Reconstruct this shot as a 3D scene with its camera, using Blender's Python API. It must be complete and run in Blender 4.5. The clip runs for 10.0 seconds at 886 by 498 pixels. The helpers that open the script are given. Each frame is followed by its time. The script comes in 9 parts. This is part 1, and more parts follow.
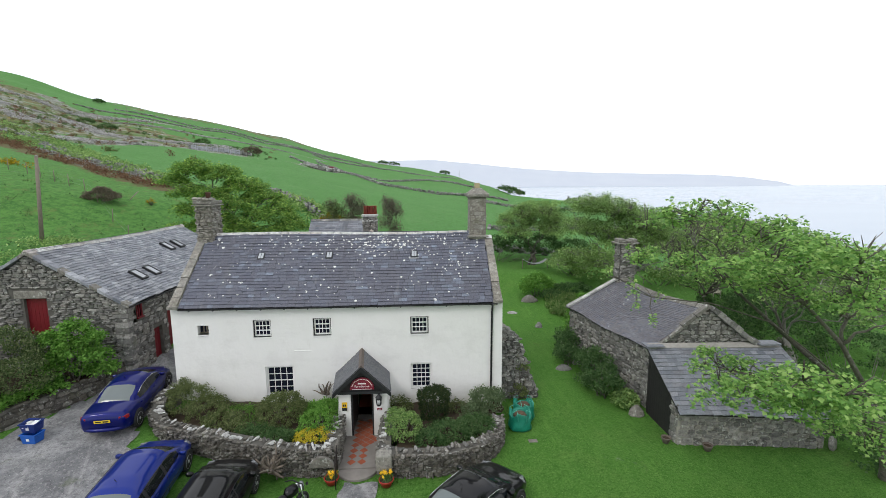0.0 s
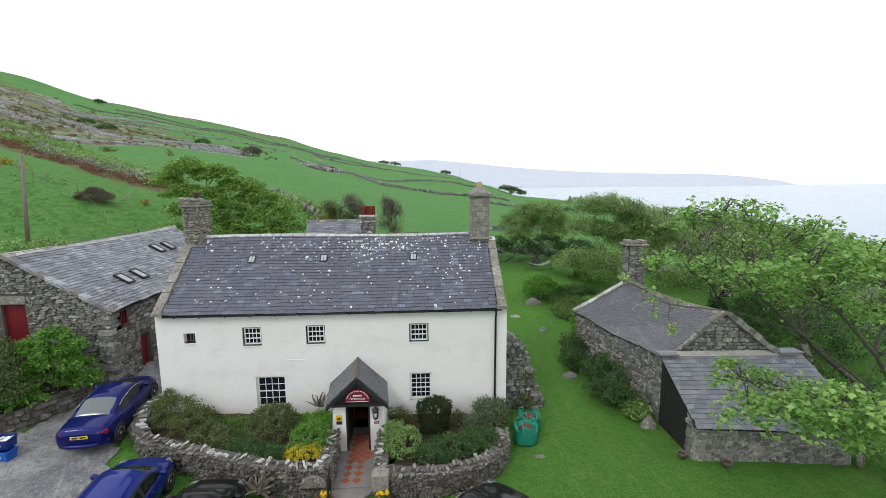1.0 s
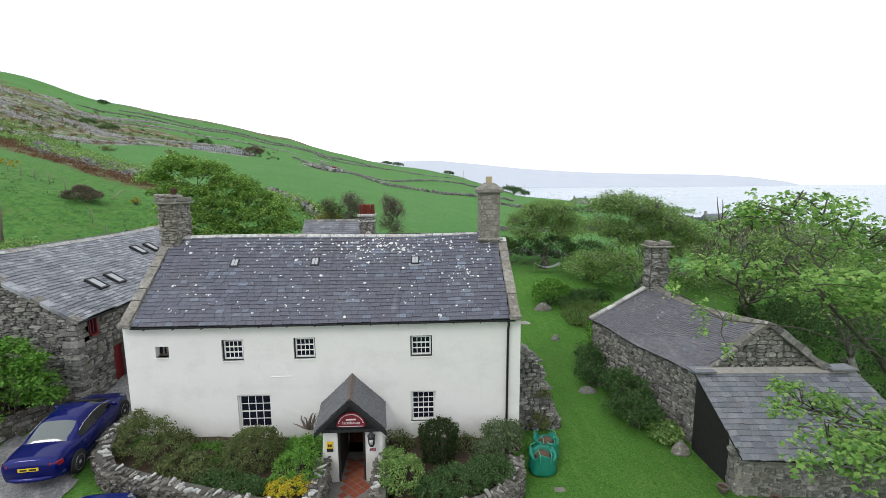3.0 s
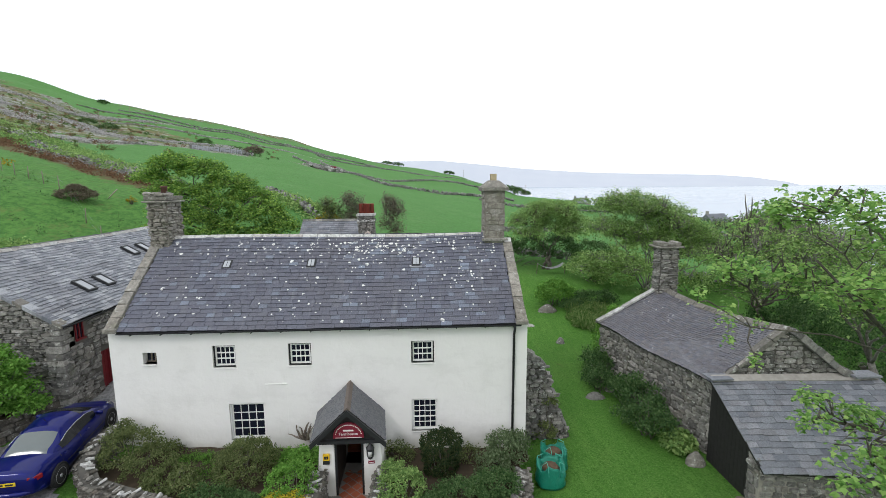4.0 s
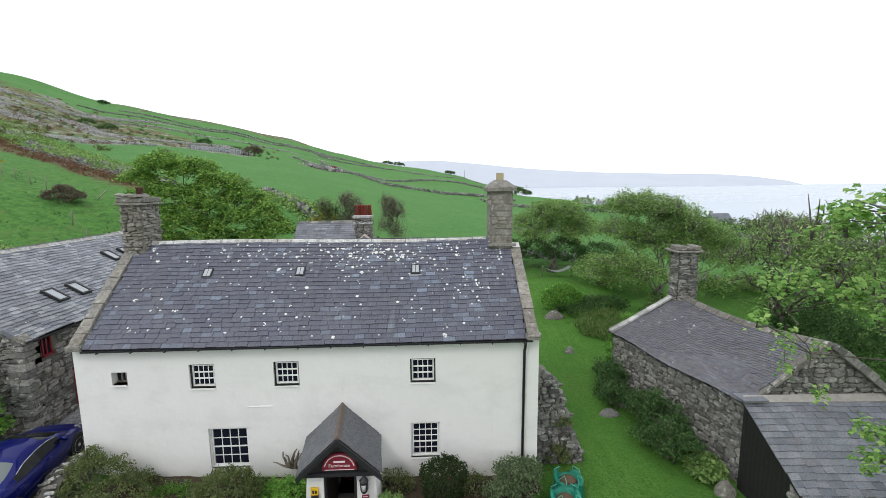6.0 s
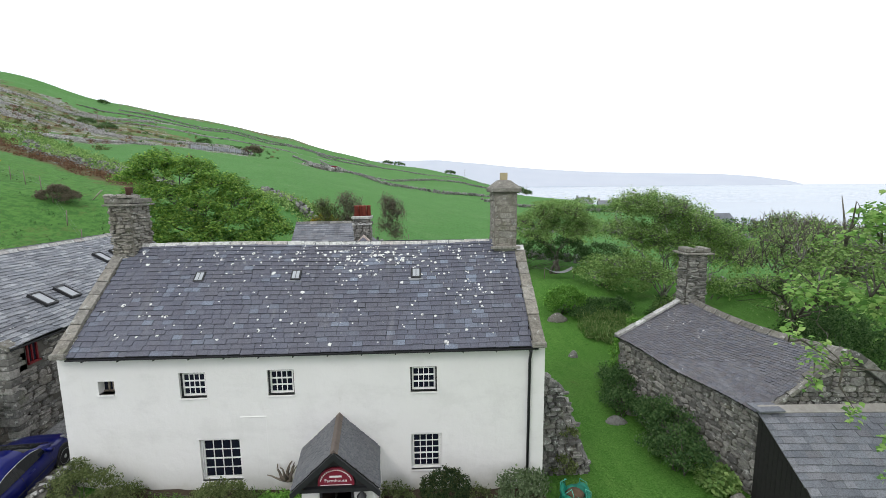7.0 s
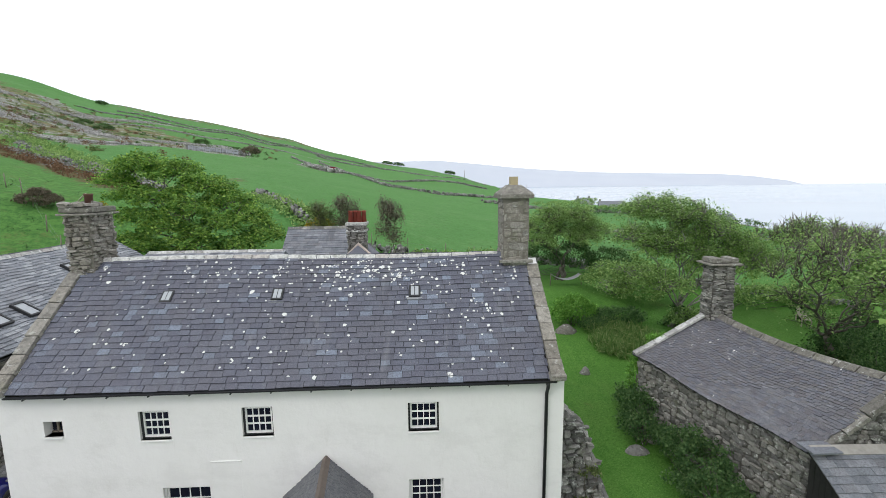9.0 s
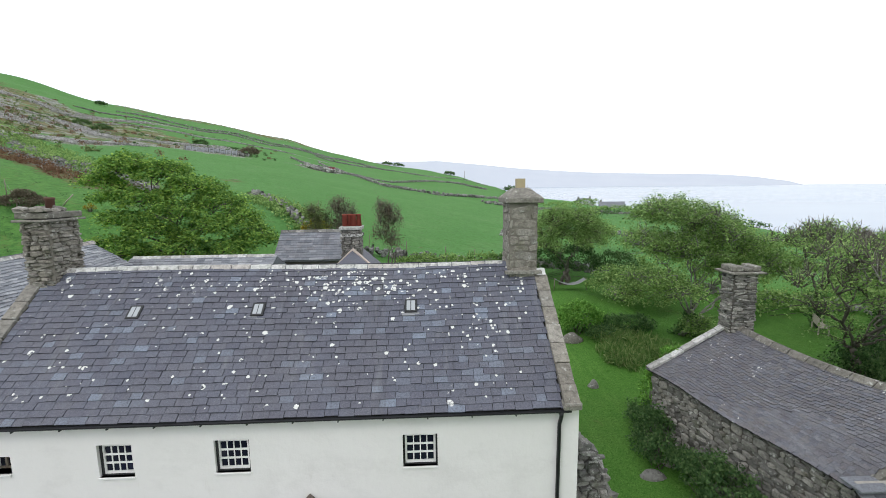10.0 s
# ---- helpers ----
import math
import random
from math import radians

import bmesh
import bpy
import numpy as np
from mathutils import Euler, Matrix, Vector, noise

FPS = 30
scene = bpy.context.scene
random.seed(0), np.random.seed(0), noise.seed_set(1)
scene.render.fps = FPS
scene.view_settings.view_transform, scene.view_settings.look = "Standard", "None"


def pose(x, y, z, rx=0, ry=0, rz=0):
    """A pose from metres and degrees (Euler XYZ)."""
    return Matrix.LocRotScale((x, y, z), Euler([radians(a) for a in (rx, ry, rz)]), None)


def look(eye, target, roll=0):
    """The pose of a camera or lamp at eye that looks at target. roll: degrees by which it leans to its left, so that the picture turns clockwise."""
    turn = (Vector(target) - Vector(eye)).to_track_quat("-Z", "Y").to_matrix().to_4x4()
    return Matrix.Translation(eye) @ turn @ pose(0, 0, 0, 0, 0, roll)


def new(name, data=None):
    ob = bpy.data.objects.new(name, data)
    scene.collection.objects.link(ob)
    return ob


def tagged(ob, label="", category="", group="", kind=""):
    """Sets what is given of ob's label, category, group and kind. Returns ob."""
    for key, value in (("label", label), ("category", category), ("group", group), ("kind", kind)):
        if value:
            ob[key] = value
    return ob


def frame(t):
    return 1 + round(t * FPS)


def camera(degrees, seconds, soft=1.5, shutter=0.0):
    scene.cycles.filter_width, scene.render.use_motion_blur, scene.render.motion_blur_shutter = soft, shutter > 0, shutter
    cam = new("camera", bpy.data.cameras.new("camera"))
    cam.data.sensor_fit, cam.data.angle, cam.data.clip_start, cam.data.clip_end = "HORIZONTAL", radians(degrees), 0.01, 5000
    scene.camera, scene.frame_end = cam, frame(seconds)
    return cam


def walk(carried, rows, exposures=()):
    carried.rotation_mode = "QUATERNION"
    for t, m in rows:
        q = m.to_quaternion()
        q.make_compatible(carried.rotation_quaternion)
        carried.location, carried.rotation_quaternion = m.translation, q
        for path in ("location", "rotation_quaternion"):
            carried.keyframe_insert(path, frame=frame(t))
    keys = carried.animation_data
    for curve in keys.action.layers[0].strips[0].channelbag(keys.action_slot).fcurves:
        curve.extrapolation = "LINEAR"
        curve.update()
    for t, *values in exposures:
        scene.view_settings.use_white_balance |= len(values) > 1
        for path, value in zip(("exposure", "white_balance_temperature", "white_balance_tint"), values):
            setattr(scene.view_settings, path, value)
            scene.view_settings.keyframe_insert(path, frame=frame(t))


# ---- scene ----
cam = camera(90.0, 10.0, soft=0.62)
PATH = [
    (0, (9.972, -17.71, 9.816), (10.078, -15.733, 9.53), -0.4),
    (0.5, (10.001, -17.197, 9.792), (10.106, -15.22, 9.509), -0.5),
    (1, (10.045, -16.671, 9.777), (10.146, -14.694, 9.491), -0.5),
    (1.5, (10.049, -16.142, 9.728), (10.148, -14.165, 9.443), -0.5),
    (2, (10.027, -15.631, 9.671), (10.124, -13.654, 9.386), -0.5),
    (2.5, (10.069, -15.121, 9.612), (10.159, -13.143, 9.328), -0.5),
    (4, (10.01, -13.931, 9.478), (10.097, -11.953, 9.195), -0.5),
    (4.5, (10.025, -13.517, 9.456), (10.111, -11.539, 9.172), -0.5),
    (5, (10.04, -13.117, 9.485), (10.124, -11.139, 9.201), -0.5),
    (5.5, (10.041, -12.782, 9.486), (10.125, -10.804, 9.203), -0.6),
    (7, (10.019, -11.889, 9.511), (10.101, -9.911, 9.226), -0.6),
    (7.5, (10.05, -11.621, 9.535), (10.134, -9.643, 9.252), -0.7),
    (8, (10.077, -11.243, 9.589), (10.16, -9.265, 9.305), -0.8),
    (8.5, (10.04, -10.728, 9.629), (10.124, -8.75, 9.344), -0.7),
    (9, (10.02, -10.128, 9.66), (10.104, -8.149, 9.377), -0.7),
    (9.5, (10.034, -9.473, 9.671), (10.119, -7.494, 9.391), -0.7),
    (10, (10.092, -8.875, 9.725), (10.176, -6.896, 9.444), -0.7),
]
walk(cam, [(t, look(eye, target, roll)) for t, eye, target, roll in PATH])

# ---------------------------------------------------------------- light: a bright overcast day by the sea
world = bpy.data.worlds.new("world")
scene.world = world
world.use_nodes = True
wn, wl = world.node_tree.nodes, world.node_tree.links
sky = wn.new("ShaderNodeTexSky")
sky.sky_type, sky.sun_disc = "NISHITA", False
sky.sun_elevation, sky.sun_rotation = radians(48), radians(215)
cloud = wn.new("ShaderNodeTexNoise")
cloud.inputs["Scale"].default_value, cloud.inputs["Detail"].default_value = 1.6, 3.0
ramp = wn.new("ShaderNodeValToRGB")
ramp.color_ramp.elements[0].position, ramp.color_ramp.elements[0].color = 0.32, (9.5, 10.1, 11.0, 1)
ramp.color_ramp.elements[1].position, ramp.color_ramp.elements[1].color = 0.62, (11.5, 11.7, 12.0, 1)
mix = wn.new("ShaderNodeMixRGB")
mix.inputs[0].default_value = 0.9
wl.new(cloud.outputs["Fac"], ramp.inputs[0])
wl.new(sky.outputs[0], mix.inputs[1])
wl.new(ramp.outputs[0], mix.inputs[2])
wl.new(mix.outputs[0], wn["Background"].inputs[0])
wn["Background"].inputs[1].default_value = 0.12

sun = new("sun", bpy.data.lights.new("sun", "SUN"))
sun.data.energy, sun.data.angle, sun.data.color = 0.9, radians(14), (1.0, 0.97, 0.92)
sun.matrix_world = look((-20, -30, 45), (8, 4, 0))

# ---------------------------------------------------------------- mesh helpers
class Geo:
    """Vertices and faces of one mesh."""

    def __init__(self):
        self.v, self.f, self.s = [], [], []

    def add(self, verts, faces, smooth=False):
        n = len(self.v)
        self.v += [tuple(p) for p in verts]
        self.f += [tuple(i + n for i in f) for f in faces]
        self.s += [smooth] * len(faces)
        return self

    def box(self, x0, x1, y0, y1, z0, z1, m=None):
        p = [(x, y, z) for x in (x0, x1) for y in (y0, y1) for z in (z0, z1)]
        if m is not None:
            p = [m @ Vector(q) for q in p]
        return self.add(p, BOXF)

    def slab(self, quad, t):
        """A plate: four corners (counterclockwise from outside), thickened inwards by t."""
        q = [Vector(a) for a in quad]
        n = (q[1] - q[0]).cross(q[3] - q[0]).normalized()
        return self.add(q + [a - n * t for a in q], [(0, 1, 2, 3), (7, 6, 5, 4), (1, 0, 4, 5), (2, 1, 5, 6), (3, 2, 6, 7), (0, 3, 7, 4)])

    def prism(self, poly, axis, a, b):
        """A polygon of 2D points pushed along an axis from a to b."""
        n = len(poly)

        def at(p, w):
            return {"x": (w, p[0], p[1]), "y": (p[0], w, p[1]), "z": (p[0], p[1], w)}[axis]

        return self.add([at(p, a) for p in poly] + [at(p, b) for p in poly],
                        [tuple(range(n))[::-1], tuple(range(n, 2 * n))] + [(i, (i + 1) % n, n + (i + 1) % n, n + i) for i in range(n)])

    def tube(self, path, radii, seg=8, cap=True, smooth=True):
        """A tapered tube along points."""
        pts = [Vector(p) for p in path]
        if not hasattr(radii, "__len__"):
            radii = [radii] * len(pts)
        rings, verts = [], []
        side = None
        for i, p in enumerate(pts):
            d = (pts[min(i + 1, len(pts) - 1)] - pts[max(i - 1, 0)]).normalized()
            if side is None or side.cross(d).length < 0.1:
                side = d.orthogonal().normalized()
            u = (side - d * side.dot(d)).normalized()
            w = d.cross(u)
            side = u
            rings.append(len(verts))
            verts += [p + (u * math.cos(k * math.tau / seg) + w * math.sin(k * math.tau / seg)) * radii[i] for k in range(seg)]
        faces = [(a + k, a + (k + 1) % seg, b + (k + 1) % seg, b + k) for a, b in zip(rings, rings[1:]) for k in range(seg)]
        self.add(verts, faces, smooth)
        if cap:
            n = len(self.v) - len(verts)
            self.f += [tuple(n + k for k in range(seg))[::-1], tuple(n + rings[-1] + k for k in range(seg))]
            self.s += [False, False]
        return self

    def lathe(self, profile, centre=(0, 0, 0), seg=16, m=None, smooth=True):
        """Radius and height pairs turned round the z axis."""
        verts = []
        for r, z in profile:
            verts += [Vector((r * math.cos(k * math.tau / seg), r * math.sin(k * math.tau / seg), z)) for k in range(seg)]
        verts = [(m @ p if m is not None else p) + Vector(centre) for p in verts]
        n = len(profile)
        faces = [(a * seg + k, a * seg + (k + 1) % seg, (a + 1) * seg + (k + 1) % seg, (a + 1) * seg + k) for a in range(n - 1) for k in range(seg)]
        faces += [tuple(range(seg))[::-1], tuple(range((n - 1) * seg, n * seg))]
        self.add(verts, faces, smooth)
        self.s[-1] = self.s[-2] = False
        return self

    def loft(self, rings, smooth=True, cap=True):
        """Closed rings of equal length, joined."""
        k, verts = len(rings[0]), [p for r in rings for p in r]
        faces = [(a * k + i, a * k + (i + 1) % k, (a + 1) * k + (i + 1) % k, (a + 1) * k + i) for a in range(len(rings) - 1) for i in range(k)]
        if cap:
            faces += [tuple(range(k))[::-1], tuple(range((len(rings) - 1) * k, len(rings) * k))]
        return self.add(verts, faces, smooth)

    def grid(self, rows, smooth=True):
        """Rows of points of equal length, as a sheet."""
        k = len(rows[0])
        return self.add([p for r in rows for p in r],
                        [(a * k + i, a * k + i + 1, (a + 1) * k + i + 1, (a + 1) * k + i) for a in range(len(rows) - 1) for i in range(k - 1)], smooth)

    def mesh(self, name, material, fix=True):
        me = bpy.data.meshes.new(name)
        me.from_pydata(self.v, [], self.f)
        me.polygons.foreach_set("use_smooth", self.s)
        if fix:
            bm = bmesh.new()
            bm.from_mesh(me)
            bmesh.ops.recalc_face_normals(bm, faces=bm.faces)
            bm.to_mesh(me)
            bm.free()
        me.materials.append(material)
        return me


BOXF = [(0, 1, 3, 2), (4, 6, 7, 5), (0, 4, 5, 1), (2, 3, 7, 6), (0, 2, 6, 4), (1, 5, 7, 3)]


def solid(name, geo, material, label="", category="", kind="", group="", fix=True, bevel=0.0):
    """A top-level thing of one mesh."""
    ob = tagged(new(name, geo.mesh(name, material, fix)), label, category, group, kind)
    if bevel:
        soften(ob, bevel)
    return ob


def thing(name, at, label, category, group="", kind=""):
    """An Empty at a thing's base, for its parts."""
    ob = tagged(new(name), label, category, group, kind)
    ob.empty_display_size = 0.2
    ob.matrix_basis = at if isinstance(at, Matrix) else Matrix.Translation(at)
    return ob


def part(name, geo, material, parent, label="", fix=True, bevel=0.0, kind=""):
    """One mesh under a thing or under a part, drawn in the world's metres."""
    ob = new(name, geo.mesh(name, material, fix) if isinstance(geo, Geo) else geo)
    hang(ob, parent)
    if bevel:
        soften(ob, bevel)
    return tagged(ob, label, "", "", kind)


def hang(ob, parent):
    m, up = Matrix.Identity(4), parent
    while up is not None:
        m = up.matrix_basis @ m if up.parent is None else up.matrix_parent_inverse @ up.matrix_basis @ m
        up = up.parent
    ob.parent = parent
    ob.matrix_parent_inverse = m.inverted()
    return ob


def soften(ob, width, segments=2):
    mod = ob.modifiers.new("bevel", "BEVEL")
    mod.width, mod.segments, mod.limit_method, mod.angle_limit = width, segments, "ANGLE", radians(35)
    return ob


def lerp(a, b, t):
    return a + (b - a) * t


def ease(a, b, x):
    t = min(max((x - a) / (b - a), 0.0), 1.0)
    return t * t * (3 - 2 * t)

# ---------------------------------------------------------------- materials
class Nodes:
    def __init__(self, name, rough=0.85, metal=0.0, spec=0.3):
        self.mat = bpy.data.materials.new(name)
        self.mat.use_nodes = True
        self.t = self.mat.node_tree
        self.out = self.t.nodes["Principled BSDF"]
        self.out.inputs["Roughness"].default_value = rough
        self.out.inputs["Metallic"].default_value = metal
        self.out.inputs["Specular IOR Level"].default_value = spec
        self.pos = self.t.nodes.new("ShaderNodeNewGeometry")

    def put(self, socket, value):
        if hasattr(value, "links"):
            self.t.links.new(value, socket)
        elif hasattr(socket.default_value, "__len__") and len(value) == 3 and len(socket.default_value) == 4:
            socket.default_value = (*value, 1)
        else:
            socket.default_value = value

    def noise(self, scale, detail=4.0, rough=0.6, at=None, out="Fac"):
        n = self.t.nodes.new("ShaderNodeTexNoise")
        self.put(n.inputs["Vector"], at or self.pos.outputs["Position"])
        n.inputs["Scale"].default_value, n.inputs["Detail"].default_value, n.inputs["Roughness"].default_value = scale, detail, rough
        return n.outputs[out]

    def cells(self, scale, at=None, feature="F1", out="Distance", rand=1.0, flat=False):
        n = self.t.nodes.new("ShaderNodeTexVoronoi")
        n.feature = feature
        n.voronoi_dimensions = "2D" if flat else "3D"
        self.put(n.inputs["Vector"], at or self.pos.outputs["Position"])
        n.inputs["Scale"].default_value, n.inputs["Randomness"].default_value = scale, rand
        return n.outputs[out]

    def stretch(self, x, y, z, at=None):
        n = self.t.nodes.new("ShaderNodeVectorMath")
        n.operation = "MULTIPLY"
        self.put(n.inputs[0], at or self.pos.outputs["Position"])
        n.inputs[1].default_value = (x, y, z)
        return n.outputs[0]

    def step(self, value, a, b):
        """0 below a, 1 above b (or the reverse)."""
        n = self.t.nodes.new("ShaderNodeMapRange")
        n.interpolation_type = "SMOOTHSTEP"
        self.put(n.inputs[0], value)
        if a > b:
            a, b = b, a
            n.inputs[3].default_value, n.inputs[4].default_value = 1, 0
        n.inputs[1].default_value, n.inputs[2].default_value = a, b
        return n.outputs[0]

    def math(self, op, a, b=0.0):
        n = self.t.nodes.new("ShaderNodeMath")
        n.operation = op
        self.put(n.inputs[0], a)
        self.put(n.inputs[1], b)
        return n.outputs[0]

    def mix(self, fac, a, b, kind="MIX"):
        n = self.t.nodes.new("ShaderNodeMixRGB")
        n.blend_type = kind
        self.put(n.inputs[0], fac)
        self.put(n.inputs[1], a)
        self.put(n.inputs[2], b)
        return n.outputs[0]

    def ramp(self, fac, *stops):
        n = self.t.nodes.new("ShaderNodeValToRGB")
        self.put(n.inputs[0], fac)
        e = n.color_ramp.elements
        while len(e) < len(stops):
            e.new(0.5)
        for k, (p, c) in zip(e, stops):
            k.position, k.color = p, (*c, 1)
        return n.outputs[0]

    def single(self):
        """A random number for each piece, whether an object or an island of a mesh."""
        o = self.t.nodes.new("ShaderNodeObjectInfo")
        return self.math("FRACT", self.math("ADD", o.outputs["Random"], self.pos.outputs["Random Per Island"]))

    def colour(self, value):
        self.put(self.out.inputs["Base Color"], value)
        return self

    def rough(self, value):
        self.put(self.out.inputs["Roughness"], value)
        return self

    def bump(self, height, strength=0.4, distance=0.02):
        n = self.t.nodes.new("ShaderNodeBump")
        n.inputs["Strength"].default_value, n.inputs["Distance"].default_value = strength, distance
        self.put(n.inputs["Height"], height)
        self.t.links.new(n.outputs[0], self.out.inputs["Normal"])
        return self


def plain(name, colour, rough=0.6, metal=0.0, vary=0.12, scale=6.0, spec=0.4):
    """One paint or metal, with slight wear at two scales."""
    m = Nodes(name, rough, metal, spec)
    dark = tuple(c * (1 - vary) for c in colour)
    m.colour(m.mix(m.noise(scale, 5), dark, tuple(min(1, c * (1 + vary)) for c in colour)))
    m.bump(m.noise(scale * 9, 3), 0.12, 0.004)
    return m.mat


def stone_mat(name, tones, lichen=0.25, scale=1.0):
    m = Nodes(name, 0.92, 0, 0.2)
    r = m.single()
    base = m.ramp(r, *[(i / (len(tones) - 1), c) for i, c in enumerate(tones)])
    base = m.mix(m.step(m.noise(8 * scale, 6, 0.8), 0.38, 0.7), base, m.mix(0.62, base, (0.035, 0.034, 0.03)))
    base = m.mix(m.math("MULTIPLY", m.step(m.noise(26 * scale, 5, 0.8), 0.56, 0.66), 0.5), base, m.mix(0.5, base, (0.42, 0.41, 0.38)))
    spots = m.math("MULTIPLY", m.step(m.noise(5.5 * scale, 6, 0.75), 0.57, 0.63), lichen * 1.3)
    base = m.mix(spots, base, (0.56, 0.57, 0.53))
    moss = m.math("MULTIPLY", m.step(m.noise(1.7 * scale, 4), 0.58, 0.72), 0.35)
    m.colour(m.mix(moss, base, (0.10, 0.115, 0.05)))
    m.bump(m.noise(18 * scale, 6, 0.8), 0.9, 0.03)
    return m.mat


def slate_mat(name, tones, lichen, seed=0.0, spotscale=2.6, moss=0.1):
    m = Nodes(name, 0.62, 0, 0.35)
    r = m.single()
    base = m.ramp(r, *[(i / (len(tones) - 1), c) for i, c in enumerate(tones)])
    base = m.mix(m.step(m.noise(0.55, 3), 0.42, 0.66), base, m.mix(0.35, base, (0.112, 0.106, 0.122)))
    base = m.mix(m.step(m.noise(26, 6, 0.8), 0.42, 0.66), base, m.mix(0.55, base, (0.03, 0.031, 0.036)))
    base = m.mix(m.math("MULTIPLY", m.step(m.noise(40, 4, 0.8), 0.56, 0.64), 0.35), base, (0.30, 0.31, 0.32))
    # round white lichens, some of them rings
    at = m.mix(0.02, m.stretch(1, 1.3, 1), m.noise(11, 3, 0.6, out="Color"))
    high = m.t.nodes.new("ShaderNodeSeparateXYZ")
    m.put(high.inputs[0], m.pos.outputs["Position"])
    crest = m.math("MULTIPLY", m.step(high.outputs["Z"], 6.2, 7.6), 0.09)
    where = m.step(m.math("ADD", m.noise(0.8, 5, 0.75), crest), 0.62 - lichen, 0.70 - lichen)
    # pale runs down the slope, and odd stained courses
    run = m.step(m.noise(1.0, 5, 0.7, m.stretch(2.6, 0.35, 0.35)), 0.55, 0.75)
    base = m.mix(m.math("MULTIPLY", run, 0.42), base, (0.24, 0.243, 0.255))
    damp = m.step(m.noise(0.8, 5, 0.7, m.stretch(1.6, 0.22, 0.22)), 0.54, 0.70)
    base = m.mix(m.math("MULTIPLY", damp, 0.45), base, (0.060, 0.058, 0.070))
    marks = 0.0
    for scale, cut in ((spotscale, 0.50), (spotscale * 1.9, 0.52)):
        d = m.cells(scale, at, flat=True)
        size = m.math("MULTIPLY", m.cells(scale, at, out="Color", flat=True), 0.24)
        disc = m.step(m.math("SUBTRACT", m.math("ADD", d, m.math("MULTIPLY", m.noise(16, 3, 0.7), 0.12)), size), 0.07, 0.02)
        core = m.math("MULTIPLY", m.step(d, 0.075, 0.035), m.step(m.noise(1.7, 2), 0.45, 0.6))
        pick = m.step(m.cells(scale, m.stretch(1, 1.3, 1, at), out="Color", flat=True), cut, cut + 0.04)
        marks = m.math("MAXIMUM", m.math("MULTIPLY", m.math("SUBTRACT", disc, m.math("MULTIPLY", core, 0.75)), pick), marks)
    spots = m.math("MULTIPLY", marks, where)
    spots = m.math("MULTIPLY", spots, m.step(m.noise(45, 3, 0.7), 0.28, 0.46))
    fine = m.math("MULTIPLY", m.step(m.noise(17, 5, 0.8), 0.62, 0.68), m.math("ADD", m.math("MULTIPLY", where, 0.5), 0.12))
    base = m.mix(m.math("MAXIMUM", spots, fine), base, (0.70, 0.70, 0.67))
    green = m.math("MULTIPLY", m.step(m.noise(1.3, 5, 0.7), 0.6, 0.75), moss)
    m.colour(m.mix(green, base, (0.16, 0.15, 0.09)))
    m.bump(m.noise(34, 6, 0.75), 0.5, 0.012)
    return m.mat


def leaf_mat(name, dark, mid, light):
    m = Nodes(name, 0.65, 0, 0.12)
    base = m.ramp(m.single(), (0, dark), (0.55, mid), (1, light))
    m.colour(m.mix(m.math("MULTIPLY", m.noise(0.9, 3), 0.4), base, dark))
    m.out.inputs["Subsurface Weight"].default_value = 0.0
    trans = m.t.nodes.new("ShaderNodeBsdfTranslucent")
    m.put(trans.inputs[0], base)
    both = m.t.nodes.new("ShaderNodeMixShader")
    both.inputs[0].default_value = 0.42
    m.t.links.new(m.out.outputs[0], both.inputs[1])
    m.t.links.new(trans.outputs[0], both.inputs[2])
    m.t.links.new(both.outputs[0], m.t.nodes["Material Output"].inputs[0])
    return m.mat


